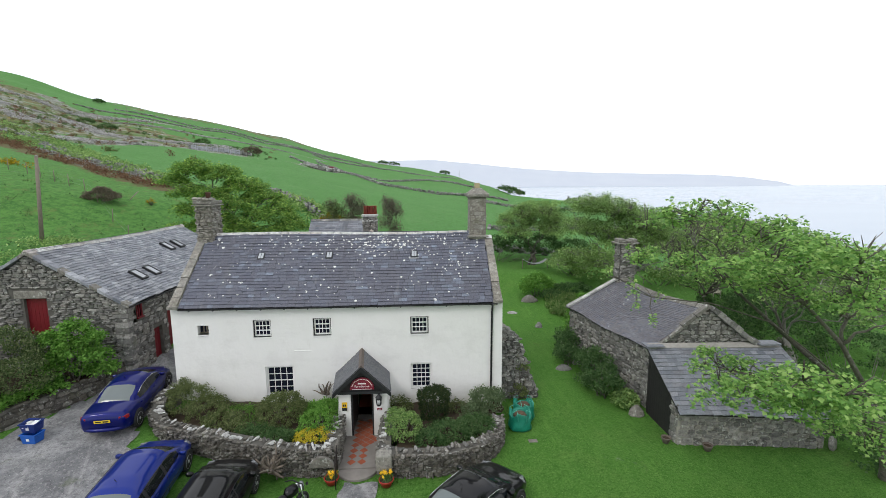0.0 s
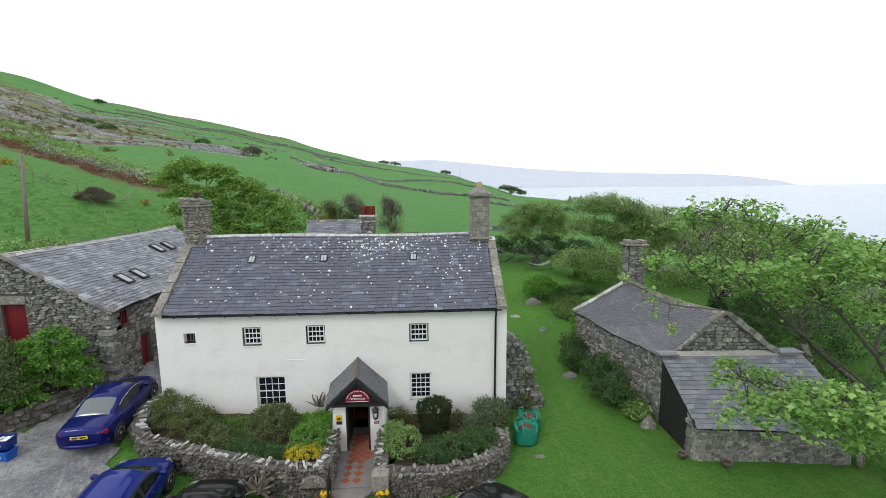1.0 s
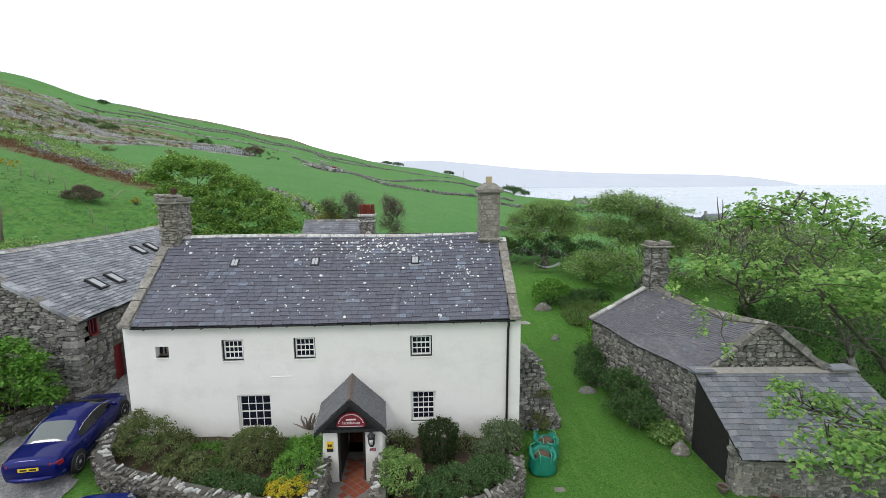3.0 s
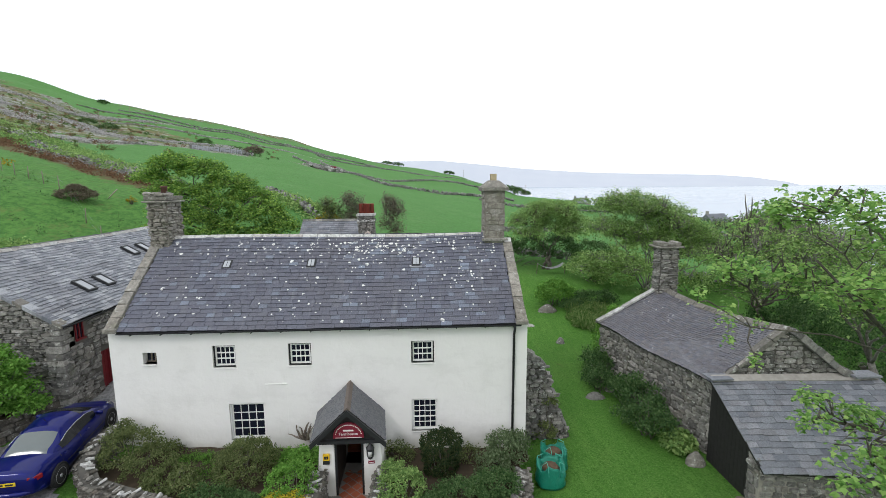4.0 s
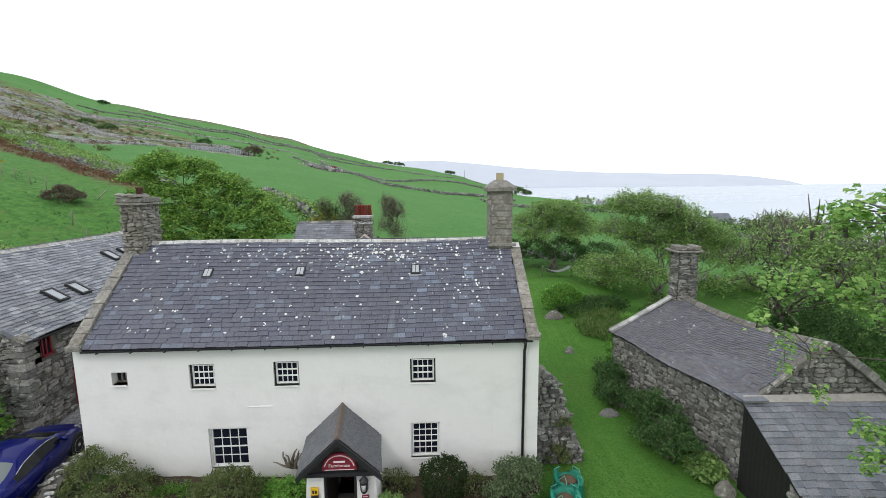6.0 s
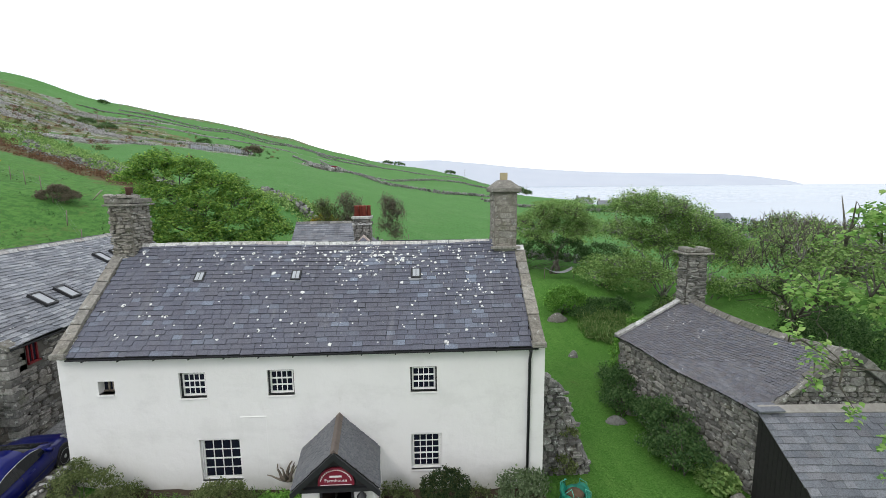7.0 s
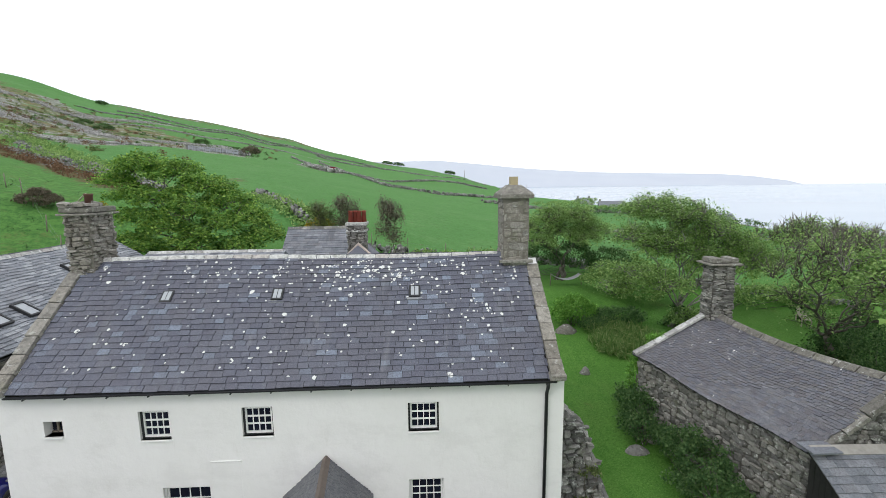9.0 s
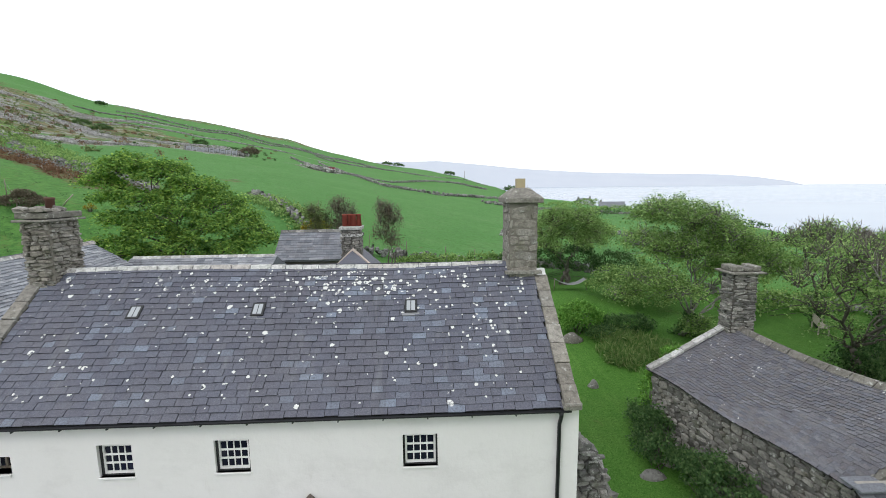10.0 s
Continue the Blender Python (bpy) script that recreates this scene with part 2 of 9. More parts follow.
def ground_mat():
    m = Nodes("meadow", 0.95, 0, 0.1)
    x = m.t.nodes.new("ShaderNodeSeparateXYZ")
    m.put(x.inputs[0], m.pos.outputs["Position"])
    lawn = m.mix(m.noise(1.4, 5, 0.7), (0.060, 0.166, 0.026), (0.106, 0.248, 0.043))
    lawn = m.mix(m.math("MULTIPLY", m.step(m.noise(0.35, 4), 0.5, 0.75), 0.45), lawn, (0.125, 0.205, 0.052))
    lawn = m.mix(m.math("MULTIPLY", m.step(m.noise(0.9, 4, 0.65, m.stretch(3.2, 0.5, 1)), 0.45, 0.68), 0.4), lawn, (0.130, 0.275, 0.056))
    lawn = m.mix(m.math("MULTIPLY", m.step(m.noise(5.5, 5, 0.8), 0.52, 0.66), 0.6), lawn, (0.038, 0.118, 0.016))
    lawn = m.mix(m.math("MULTIPLY", m.step(m.noise(13, 6, 0.85), 0.46, 0.62), 0.75), lawn, (0.030, 0.096, 0.012))
    lawn = m.mix(m.math("MULTIPLY", m.step(m.noise(24, 4, 0.8), 0.54, 0.64), 0.6), lawn, (0.215, 0.370, 0.100))
    # pasture greens, paled a little to stand for haze over the hill
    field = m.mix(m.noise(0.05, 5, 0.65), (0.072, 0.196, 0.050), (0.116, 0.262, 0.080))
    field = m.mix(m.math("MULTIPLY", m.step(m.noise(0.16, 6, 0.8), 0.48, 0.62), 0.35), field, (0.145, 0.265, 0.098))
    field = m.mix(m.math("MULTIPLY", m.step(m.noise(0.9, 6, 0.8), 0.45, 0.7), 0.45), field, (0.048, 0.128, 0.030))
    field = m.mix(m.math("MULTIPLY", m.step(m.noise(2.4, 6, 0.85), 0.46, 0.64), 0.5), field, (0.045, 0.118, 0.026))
    # tussocky rough pasture beside the barn
    tuss = m.mix(m.step(m.noise(1.6, 6, 0.85), 0.40, 0.62), (0.108, 0.245, 0.056), (0.050, 0.135, 0.032))
    tuss = m.mix(m.math("MULTIPLY", m.step(m.noise(0.5, 5, 0.8), 0.54, 0.66), 0.6), tuss, (0.150, 0.165, 0.060))
    rough = m.math("MULTIPLY", m.step(x.outputs["X"], -6.0, -12.0), m.step(x.outputs["Y"], 62.0, 40.0))
    field = m.mix(m.math("MULTIPLY", rough, 0.85), field, tuss)
    y = m.step(x.outputs["Y"], 20.0, 34.0)
    west = m.step(x.outputs["X"], -4.0, -9.0)
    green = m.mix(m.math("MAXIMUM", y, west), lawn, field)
    # land cover laid over the pasture: bracken, scree, heath and bramble, frayed at their edges
    cover = m.t.nodes.new("ShaderNodeAttribute")
    cover.attribute_name = "cover"
    rgb = m.t.nodes.new("ShaderNodeSeparateColor")
    m.put(rgb.inputs[0], cover.outputs["Color"])

    def zone(channel, scale, soft=0.12):
        fray = m.math("SUBTRACT", m.noise(scale, 6, 0.75), 0.5)
        return m.step(m.math("ADD", rgb.outputs[channel], m.math("MULTIPLY", fray, 2.6)), 0.5 - soft, 0.5 + soft)

    heath = m.mix(m.step(m.noise(0.13, 6, 0.75), 0.40, 0.60), (0.085, 0.098, 0.036), (0.205, 0.165, 0.090))
    heath = m.mix(m.step(m.noise(0.05, 5, 0.75), 0.49, 0.56), heath, (0.090, 0.175, 0.045))
    heath = m.mix(m.step(m.noise(0.20, 6, 0.8), 0.54, 0.60), heath, (0.042, 0.052, 0.024))
    heath = m.mix(m.step(m.noise(0.085, 6, 0.85, m.stretch(1, 1, 3.0)), 0.54, 0.58), heath, m.mix(m.step(m.noise(0.6, 6, 0.9), 0.42, 0.58), (0.12, 0.12, 0.105), (0.42, 0.415, 0.40)))
    col = m.mix(m.math("MULTIPLY", zone("Blue", 0.04), 0.95), green, heath)
    rust = m.mix(m.noise(0.9, 6, 0.8), (0.075, 0.046, 0.030), (0.185, 0.110, 0.070))
    rust = m.mix(m.step(m.noise(0.55, 6, 0.8), 0.55, 0.66), rust, (0.060, 0.125, 0.030))
    col = m.mix(m.math("MULTIPLY", zone("Red", 0.35, 0.2), 0.8), col, rust)
    rock = m.mix(m.step(m.noise(0.5, 6, 0.95), 0.40, 0.60), (0.085, 0.088, 0.070), (0.400, 0.395, 0.380))
    rock = m.mix(m.step(m.noise(0.14, 6, 0.85), 0.49, 0.55), rock, m.mix(m.noise(0.3, 5, 0.8), (0.070, 0.130, 0.038), (0.150, 0.150, 0.070)))
    col = m.mix(zone("Green", 0.16), col, rock)
    m.colour(col)
    m.bump(m.math("ADD", m.noise(28, 4, 0.8), m.math("MULTIPLY", m.noise(2.0, 3), 1.5)), 0.8, 0.07)
    return m.mat


def render_mat():
    m = Nodes("limewash", 0.9, 0, 0.2)
    base = m.mix(m.noise(0.8, 5), (0.735, 0.725, 0.705), (0.80, 0.79, 0.775))
    x = m.t.nodes.new("ShaderNodeSeparateXYZ")
    m.put(x.inputs[0], m.pos.outputs["Position"])
    stain = m.math("MULTIPLY", m.step(m.noise(3.0, 5, 0.75, m.stretch(1.2, 1.2, 0.22)), 0.57, 0.8), 0.3)
    base = m.mix(stain, base, (0.52, 0.50, 0.44))
    base = m.mix(m.math("MULTIPLY", m.step(m.noise(0.55, 5, 0.7, m.stretch(1, 1, 1.8)), 0.48, 0.66), 0.30), base, (0.60, 0.59, 0.57))
    low = m.math("MULTIPLY", m.step(m.math("ADD", x.outputs["Z"], m.math("MULTIPLY", m.noise(1.7, 4), 0.9)), 1.75, 1.2), 0.45)
    m.colour(m.mix(low, base, (0.44, 0.43, 0.36)))
    m.bump(m.math("ADD", m.noise(2.2, 4), m.math("MULTIPLY", m.noise(30, 4), 0.12)), 0.4, 0.06)
    return m.mat


def gravel_mat():
    m = Nodes("gravel", 0.95, 0, 0.15)
    base = m.mix(m.step(m.noise(0.5, 6, 0.75), 0.35, 0.68), (0.15, 0.15, 0.156), (0.34, 0.338, 0.334))
    xyz, way = m.t.nodes.new("ShaderNodeSeparateXYZ"), m.t.nodes.new("ShaderNodeCombineXYZ")
    m.put(xyz.inputs[0], m.pos.outputs["Position"])
    m.put(way.inputs[0], m.math("ADD", m.math("MULTIPLY", xyz.outputs["X"], 1.5), m.math("MULTIPLY", xyz.outputs["Y"], 0.75)))
    m.put(way.inputs[1], m.math("ADD", m.math("MULTIPLY", xyz.outputs["X"], -0.09), m.math("MULTIPLY", xyz.outputs["Y"], 0.18)))
    track = m.step(m.noise(1.0, 4, 0.6, way.outputs[0]), 0.52, 0.64)
    base = m.mix(m.math("MULTIPLY", track, 0.55), base, (0.42, 0.41, 0.40))
    base = m.mix(m.step(m.noise(7, 5, 0.85), 0.46, 0.66), base, m.mix(0.7, base, (0.085, 0.086, 0.088)))
    base = m.mix(m.math("MULTIPLY", m.step(m.noise(2.2, 6, 0.85), 0.54, 0.64), 0.5), base, (0.36, 0.355, 0.345))
    base = m.mix(m.math("MULTIPLY", m.step(m.cells(22, out="Color"), 0.72, 0.95), 0.5), base, (0.42, 0.41, 0.40))
    base = m.mix(m.math("MULTIPLY", m.step(m.noise(0.9, 4, 0.7), 0.55, 0.72), 0.5), base, (0.11, 0.125, 0.07))
    m.colour(base)
    m.bump(m.cells(30), 0.6, 0.03)
    return m.mat


def sea_mat():
    m = Nodes("sea", 0.22, 0, 0.5)
    m.colour(m.mix(m.noise(0.004, 4, 0.6, m.stretch(1, 2.5, 1)), (0.24, 0.31, 0.40), (0.32, 0.39, 0.47)))
    m.bump(m.noise(0.5, 4), 0.2, 0.2)
    return m.mat


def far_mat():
    # distant sea haze is put into this pale blue colour
    m = Nodes("haze_painted_hills", 1.0, 0, 0.0)
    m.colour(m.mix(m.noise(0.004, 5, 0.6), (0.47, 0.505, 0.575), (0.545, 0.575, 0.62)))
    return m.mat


def glass_mat(name="window_glass", tint=(0.011, 0.013, 0.023)):
    m = Nodes(name, 0.05, 0, 0.22)
    m.colour(tint)
    return m.mat


MEADOW, WASH, GRAVEL, SEA, FAR = ground_mat(), render_mat(), gravel_mat(), sea_mat(), far_mat()
STONE = stone_mat("rubble_stone", [(0.13, 0.127, 0.12), (0.21, 0.205, 0.19), (0.31, 0.30, 0.275), (0.17, 0.168, 0.16), (0.42, 0.405, 0.375), (0.235, 0.22, 0.195)], 0.5)
STONE_WALL = stone_mat("garden_stone", [(0.085, 0.078, 0.066), (0.155, 0.142, 0.120), (0.215, 0.200, 0.172), (0.110, 0.102, 0.092), (0.31, 0.295, 0.262), (0.155, 0.136, 0.112)], 0.45, 1.3)
STONE_PALE = stone_mat("cope_stone", [(0.19, 0.18, 0.16), (0.26, 0.245, 0.215), (0.33, 0.315, 0.28)], 0.5)
STONE_WHITE = stone_mat("whitened_stone", [(0.52, 0.52, 0.50), (0.72, 0.72, 0.70), (0.36, 0.35, 0.335), (0.66, 0.655, 0.63)], 0.6)
RIDGE_WHITE = stone_mat("limewashed_ridge", [(0.62, 0.62, 0.60), (0.75, 0.75, 0.73), (0.50, 0.45, 0.42), (0.70, 0.70, 0.68)], 0.5)
STACK = stone_mat("chimney_stone", [(0.24, 0.22, 0.19), (0.33, 0.305, 0.265), (0.28, 0.265, 0.24), (0.40, 0.375, 0.33)], 0.35)
MORTAR = plain("mortar", (0.115, 0.11, 0.098), 0.95, 0, 0.4, 3.0, 0.1)
SLATE = slate_mat("roof_slate", [(0.098, 0.104, 0.140), (0.118, 0.125, 0.162), (0.108, 0.110, 0.144), (0.128, 0.135, 0.172), (0.112, 0.117, 0.152), (0.132, 0.136, 0.168), (0.122, 0.129, 0.165), (0.21, 0.245, 0.31)], 0.03)
SLATE_BARN = slate_mat("barn_slate", [(0.16, 0.175, 0.20), (0.30, 0.315, 0.345), (0.215, 0.23, 0.255), (0.42, 0.435, 0.46), (0.25, 0.26, 0.28)], 0.0, 2.0, 3.4)
SLATE_OLD = slate_mat("old_barn_slate", [(0.105, 0.108, 0.130), (0.155, 0.160, 0.188), (0.140, 0.128, 0.134), (0.190, 0.195, 0.218), (0.120, 0.116, 0.132), (0.165, 0.158, 0.162), (0.135, 0.138, 0.158)], 0.08, 5.0, 3.6, 0.3)
SLATE_LEAN = slate_mat("lean_to_slate", [(0.12, 0.132, 0.158), (0.24, 0.255, 0.28), (0.165, 0.176, 0.20), (0.30, 0.31, 0.335), (0.19, 0.19, 0.205)], -0.05, 8.0)
SLATE_PORCH = slate_mat("porch_slate", [(0.12, 0.125, 0.135), (0.145, 0.15, 0.16), (0.165, 0.17, 0.176)], -0.1, 3.0)
BLACK = plain("black_paint", (0.02, 0.021, 0.023), 0.45, 0, 0.2)
WHITE = plain("white_gloss", (0.78, 0.78, 0.76), 0.4, 0, 0.06)
RED = plain("red_paint", (0.15, 0.007, 0.012), 0.5, 0, 0.2)
TIMBER_BLACK = plain("tarred_boards", (0.018, 0.017, 0.017), 0.7, 0, 0.5, 9)
WOOD = plain("grey_wood", (0.20, 0.17, 0.135), 0.85, 0, 0.35, 8)
LEAD = plain("lead", (0.27, 0.28, 0.29), 0.5, 0.3, 0.25)
GLASS = glass_mat()
UNDER = plain("roof_battens", (0.022, 0.021, 0.02), 0.95, 0, 0.3)
MORTAR_PALE = plain("lime_mortar", (0.30, 0.285, 0.25), 0.95, 0, 0.35, 5.0, 0.1)
MORTAR_GREY = plain("grey_mortar", (0.20, 0.185, 0.16), 0.95, 0, 0.45, 6.0, 0.1)
SOIL = plain("soil", (0.065, 0.05, 0.035), 0.95, 0, 0.5, 4, 0.1)

# ---------------------------------------------------------------- the lie of the land
# spot heights round the farm: x, y, z
SPOTS = np.array([
    (-4, -10, 0.9), (-1.2, -2.2, 1.12), (-1.5, 0.6, 1.38), (-1.6, 3, 1.7), (-1.4, 7, 2.4), (-4.5, -2.6, 1.1), (1.6, -4.5, 0.4), (5, -5, 0.2), (8, -5, 0.12),
    (13, -4, 0.1), (13.6, -1, 0.12), (19.5, -2.5, 0), (24.5, -3.3, 0.05), (17, 3, 0.05), (18, 9, 0.45), (18.3, 14.8, 1.0),
    (19.7, 21.5, 2.1), (28, 18, 1.1), (35, 15, 0.8), (30, 0, 0.0), (-9, 15, 5.0), (0, 16, 3.4), (7, 14, 3.0), (10, 25, 3.4),
    (20, 31, 3.6), (10, -30, 0), (-12, -14, 1.2), (30, -20, -0.3), (-13, 10, 6.6), (-24, 31, 9.2), (-16, 2, 4.2), (7.7, -2.2, -0.05), (7.7, 0.8, -0.1), (3, 2.5, 0.3), (10.5, 2.5, 0.0),
])
HUB = (10.0, -17.0)
# far slopes: bearing from the yard, height of the skyline, its distance
SKYLINE = [(-180, 0, 4900), (-110, 30, 1500), (-75, 170, 700), (-52, 165, 700), (-41, 137, 700), (-33, 114, 700), (-23, 97, 700), (-17, 81, 700), (-10.4, 59, 700),
           (-4.2, 42, 690), (3.6, 23, 560), (8, 10, 460), (12, 1.5, 360), (17, -0.8, 300), (24, -2.6, 245), (36, -5.5, 190), (46, -9, 140), (60, -13, 140), (90, -5, 400), (180, 0, 4900)]


def land(x, y):
    dx, dy = x - HUB[0], y - HUB[1]
    r, az = math.hypot(dx, dy), math.degrees(math.atan2(dx, dy))
    d2 = (SPOTS[:, 0] - x) ** 2 + (SPOTS[:, 1] - y) ** 2 + 3.0
    w = 1 / d2**1.6
    near = float((w * SPOTS[:, 2]).sum() / w.sum())
    for (a0, z0, r0), (a1, z1, r1) in zip(SKYLINE, SKYLINE[1:]):
        if a0 <= az <= a1:
            t = (az - a0) / (a1 - a0)
            t = t * t * (3 - 2 * t) * 0.5 + t * 0.5
            zs, rs = lerp(z0, z1, t), lerp(r0, r1, t)
    z48 = 1.2 + 6.2 * ease(14, -22, az) + 2.0 * ease(-20, -45, az)
    z48 *= ease(90, 30, abs(az)) if az > 0 else ease(140, 80, abs(az))
    q = max((r - 48) / (rs - 48), 0)
    far = z48 + (zs - z48) * (0.62 * q + 0.38 * q * q) if q < 1 else zs - (q - 1) * (14 if az > 6.5 and az < 88 else 30 if zs > 12 else 0.5)
    far = max(far, -26)
    z = lerp(near, far, ease(38, 58, r))
    if r > 60:
        z += noise.noise((x * 0.02, y * 0.02, 0)) * min((r - 60) * 0.012, 2.6)
    return z


g = Geo()
rings = [0.0] + [0.55 * 1.0 * k for k in range(1, 3)]
r = 1.2
while r < 4900:
    rings.append(r)
    r += max(0.9, min(r * 0.03, 9.0)) if r < 760 else r * 0.22
rings.append(4900)
bear = []
a = -180.0
while a < 180:
    bear.append(a)
    a += 0.5 if -60 < a < 6 else 1.0 if -62 < a < 62 else 5.0
rows = []
for r in rings[1:]:
    rows.append([(HUB[0] + r * math.sin(radians(b)), HUB[1] + r * math.cos(radians(b))) for b in bear])
verts = [[(x, y, land(x, y)) for x, y in row] for row in rows]
n = len(bear)
flat = [p for row in verts for p in row]
faces = [(i * n + k, i * n + (k + 1) % n, (i + 1) * n + (k + 1) % n, (i + 1) * n + k) for i in range(len(verts) - 1) for k in range(n)]
g.add(flat, faces, True)
g.add([*verts[0], (HUB[0], HUB[1], land(*HUB))], [(k, (k + 1) % n, n) for k in range(n)], True)
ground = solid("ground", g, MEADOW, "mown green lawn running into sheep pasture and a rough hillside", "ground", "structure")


def near_line(px, py, line, width):
    """1 on a line in plan, falling to 0 at its width on either side."""
    best = 1e9
    for (x0, y0), (x1, y1) in zip(line, line[1:]):
        dx, dy = x1 - x0, y1 - y0
        t = np.clip(((px - x0) * dx + (py - y0) * dy) / (dx * dx + dy * dy), 0, 1)
        best = np.minimum(best, np.hypot(px - x0 - t * dx, py - y0 - t * dy))
    return np.clip(1.25 - 0.75 * best / width, 0, 1)


at = np.array([v.co for v in ground.data.vertices])
gx, gy = at[:, 0], at[:, 1]
rust_zone = np.maximum(near_line(gx, gy, [(-120, 120), (-66, 70), (-45, 56), (-38, 52), (-21, 39)], 2.6), near_line(gx, gy, [(-135, 140), (-100, 112)], 6.0))
rock_zone = np.maximum.reduce([near_line(gx, gy, [(-135, 128), (-91, 109), (-99, 145), (-98, 170), (-92, 190), (-68, 172)], 11.0), near_line(gx, gy, [(-260, 300), (-195, 220), (-172, 212), (-142, 200), (-112, 182)], 9.0),
                               near_line(gx, gy, [(-330, 420), (-260, 358), (-232, 397), (-200, 440)], 7.0), near_line(gx, gy, [(-44, 205), (-34, 196)], 8.0), near_line(gx, gy, [(-42, 55), (-28, 48)], 1.6)])
heath_zone = np.maximum(near_line(gx, gy, [(-420, 420), (-264, 352), (-209, 312), (-150, 258), (-118, 226)], 26.0), near_line(gx, gy, [(-300, 260), (-185, 190), (-140, 165)], 26.0))
heath_zone = np.maximum(heath_zone, near_line(gx, gy, [(-320, 340), (-200, 255), (-128, 196)], 34.0))
heath_zone = np.maximum(heath_zone, near_line(gx, gy, [(-330, 600), (-263, 632), (-116, 675), (-60, 690)], 48.0))
cover = ground.data.attributes.new("cover", "FLOAT_COLOR", "POINT")
cover.data.foreach_set("color", np.stack([rust_zone, rock_zone, heath_zone, np.ones(len(gx))], 1).astype(np.float32).ravel())

g = Geo()
g.lathe([(4900, -12.6), (4900, -12.5)], (0, 0, 0), 128, None, False)
solid("sea", g, SEA, "calm pale grey-blue sea under an overcast sky", "sea", "structure")

# the far shore: a long pale headland and a higher ridge behind it
def shore(name, profile, dist, depth, label):
    g, front, top, back = Geo(), [], [], []
    for i in range(121):
        u = i / 120
        az, el = [np.interp(u, np.linspace(0, 1, len(profile)), [p[j] for p in profile]) for j in (0, 1)]
        el = el + 0.035 * noise.noise((u * 14, dist, 0)) * min(1, el * 2)
        s, c = math.sin(radians(az)), math.cos(radians(az))
        z = 9.7 + (dist + depth) * math.tan(radians(el))
        front.append((HUB[0] + dist * s, HUB[1] + dist * c, -13))
        mid = 0.55 + 0.1 * noise.noise((u * 20, 3, 0))
        top.append((HUB[0] + (dist + depth * 0.5) * s, HUB[1] + (dist + depth * 0.5) * c, -13 + (z + 13) * mid))
        back.append((HUB[0] + (dist + depth) * s, HUB[1] + (dist + depth) * c, z))
    g.grid([front, top, back])
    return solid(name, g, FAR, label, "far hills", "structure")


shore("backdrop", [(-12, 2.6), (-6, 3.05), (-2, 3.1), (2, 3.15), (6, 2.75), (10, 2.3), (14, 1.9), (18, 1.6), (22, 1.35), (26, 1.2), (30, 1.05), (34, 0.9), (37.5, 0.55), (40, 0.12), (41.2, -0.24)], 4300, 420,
      "long headland across the bay, painted pale blue for haze")

# gravel yard
def sheet(edge, lift, step=0.5):
    """A patch of ground inside a closed outline, laid on the land."""
    xs, ys = [p[0] for p in edge], [p[1] for p in edge]
    g, idx = Geo(), {}

    def inside(x, y):
        hit = False
        for (x0, y0), (x1, y1) in zip(edge, edge[1:] + edge[:1]):
            if (y0 > y) != (y1 > y) and x < (x1 - x0) * (y - y0) / (y1 - y0) + x0:
                hit = not hit
        return hit

    nx, ny = int((max(xs) - min(xs)) / step) + 1, int((max(ys) - min(ys)) / step) + 1
    for i in range(nx):
        for j in range(ny):
            x, y = min(xs) + i * step, min(ys) + j * step
            wob = 0.35 * noise.noise((x * 0.9, y * 0.9, 5))
            if inside(x + wob, y + wob):
                quad = []
                for a, b in ((0, 0), (1, 0), (1, 1), (0, 1)):
                    key = (i + a, j + b)
                    if key not in idx:
                        px, py = x + a * step, y + b * step
                        idx[key] = len(g.v)
                        j1, j2 = noise.noise((px * 1.7, py * 1.7, 2)) * 0.2, noise.noise((px * 1.7, py * 1.7, 9)) * 0.2
                        g.v.append((px + j1, py + j2, land(px + j1, py + j2) + lift))
                    quad.append(idx[key])
                g.f.append(tuple(quad))
                g.s.append(True)
    return g


solid("driveway", sheet([(-5.3, -3.4), (-4.0, -0.4), (-2.9, 1.6), (-2.6, 9.5), (0.0, 9.5), (0.0, 0.2), (-0.5, -0.5), (-0.65, -1.1), (-0.8, -1.9), (-0.55, -2.7), (0.05, -3.4), (0.8, -4.6), (2.2, -6.4), (4.5, -7.8), (8.5, -9.5), (10, -22), (-14, -22), (-12, -8)], 0.03, 0.3), GRAVEL,
      "grey gravel yard with wheel tracks", "driveway", "structure")

# ---------------------------------------------------------------- masonry and slating
def unit_stone(seed):
    """A rough stone one unit wide, high and deep, its back at y = 0."""
    rnd = random.Random(seed)
    ring = [(-0.5, -0.32), (-0.3, -0.5), (0.28, -0.5), (0.5, -0.3), (0.5, 0.3), (0.32, 0.5), (-0.3, 0.5), (-0.5, 0.28)]
    ring = [(x * rnd.uniform(0.80, 1.02) + rnd.uniform(-0.05, 0.05), z * rnd.uniform(0.76, 1.02)) for x, z in ring]
    back = [(x, 0, z) for x, z in ring]
    mid = [(x, -0.72 * rnd.uniform(0.7, 1.15), z) for x, z in ring]
    front = [(x * 0.84, -rnd.uniform(0.75, 1.2), z * 0.80) for x, z in ring]
    g = Geo()
    n = 8
    g.add(back + mid + front, [(a * n + i, a * n + (i + 1) % n, (a + 1) * n + (i + 1) % n, (a + 1) * n + i) for a in range(2) for i in range(n)] + [tuple(range(2 * n, 3 * n))], False)
    return g


STONES = [unit_stone(k) for k in range(14)]
SHARED = {}


def shared(kind, k, geo, material):
    key = (kind, k, material.name)
    if key not in SHARED:
        SHARED[key] = geo.mesh(kind, material)
    return SHARED[key]


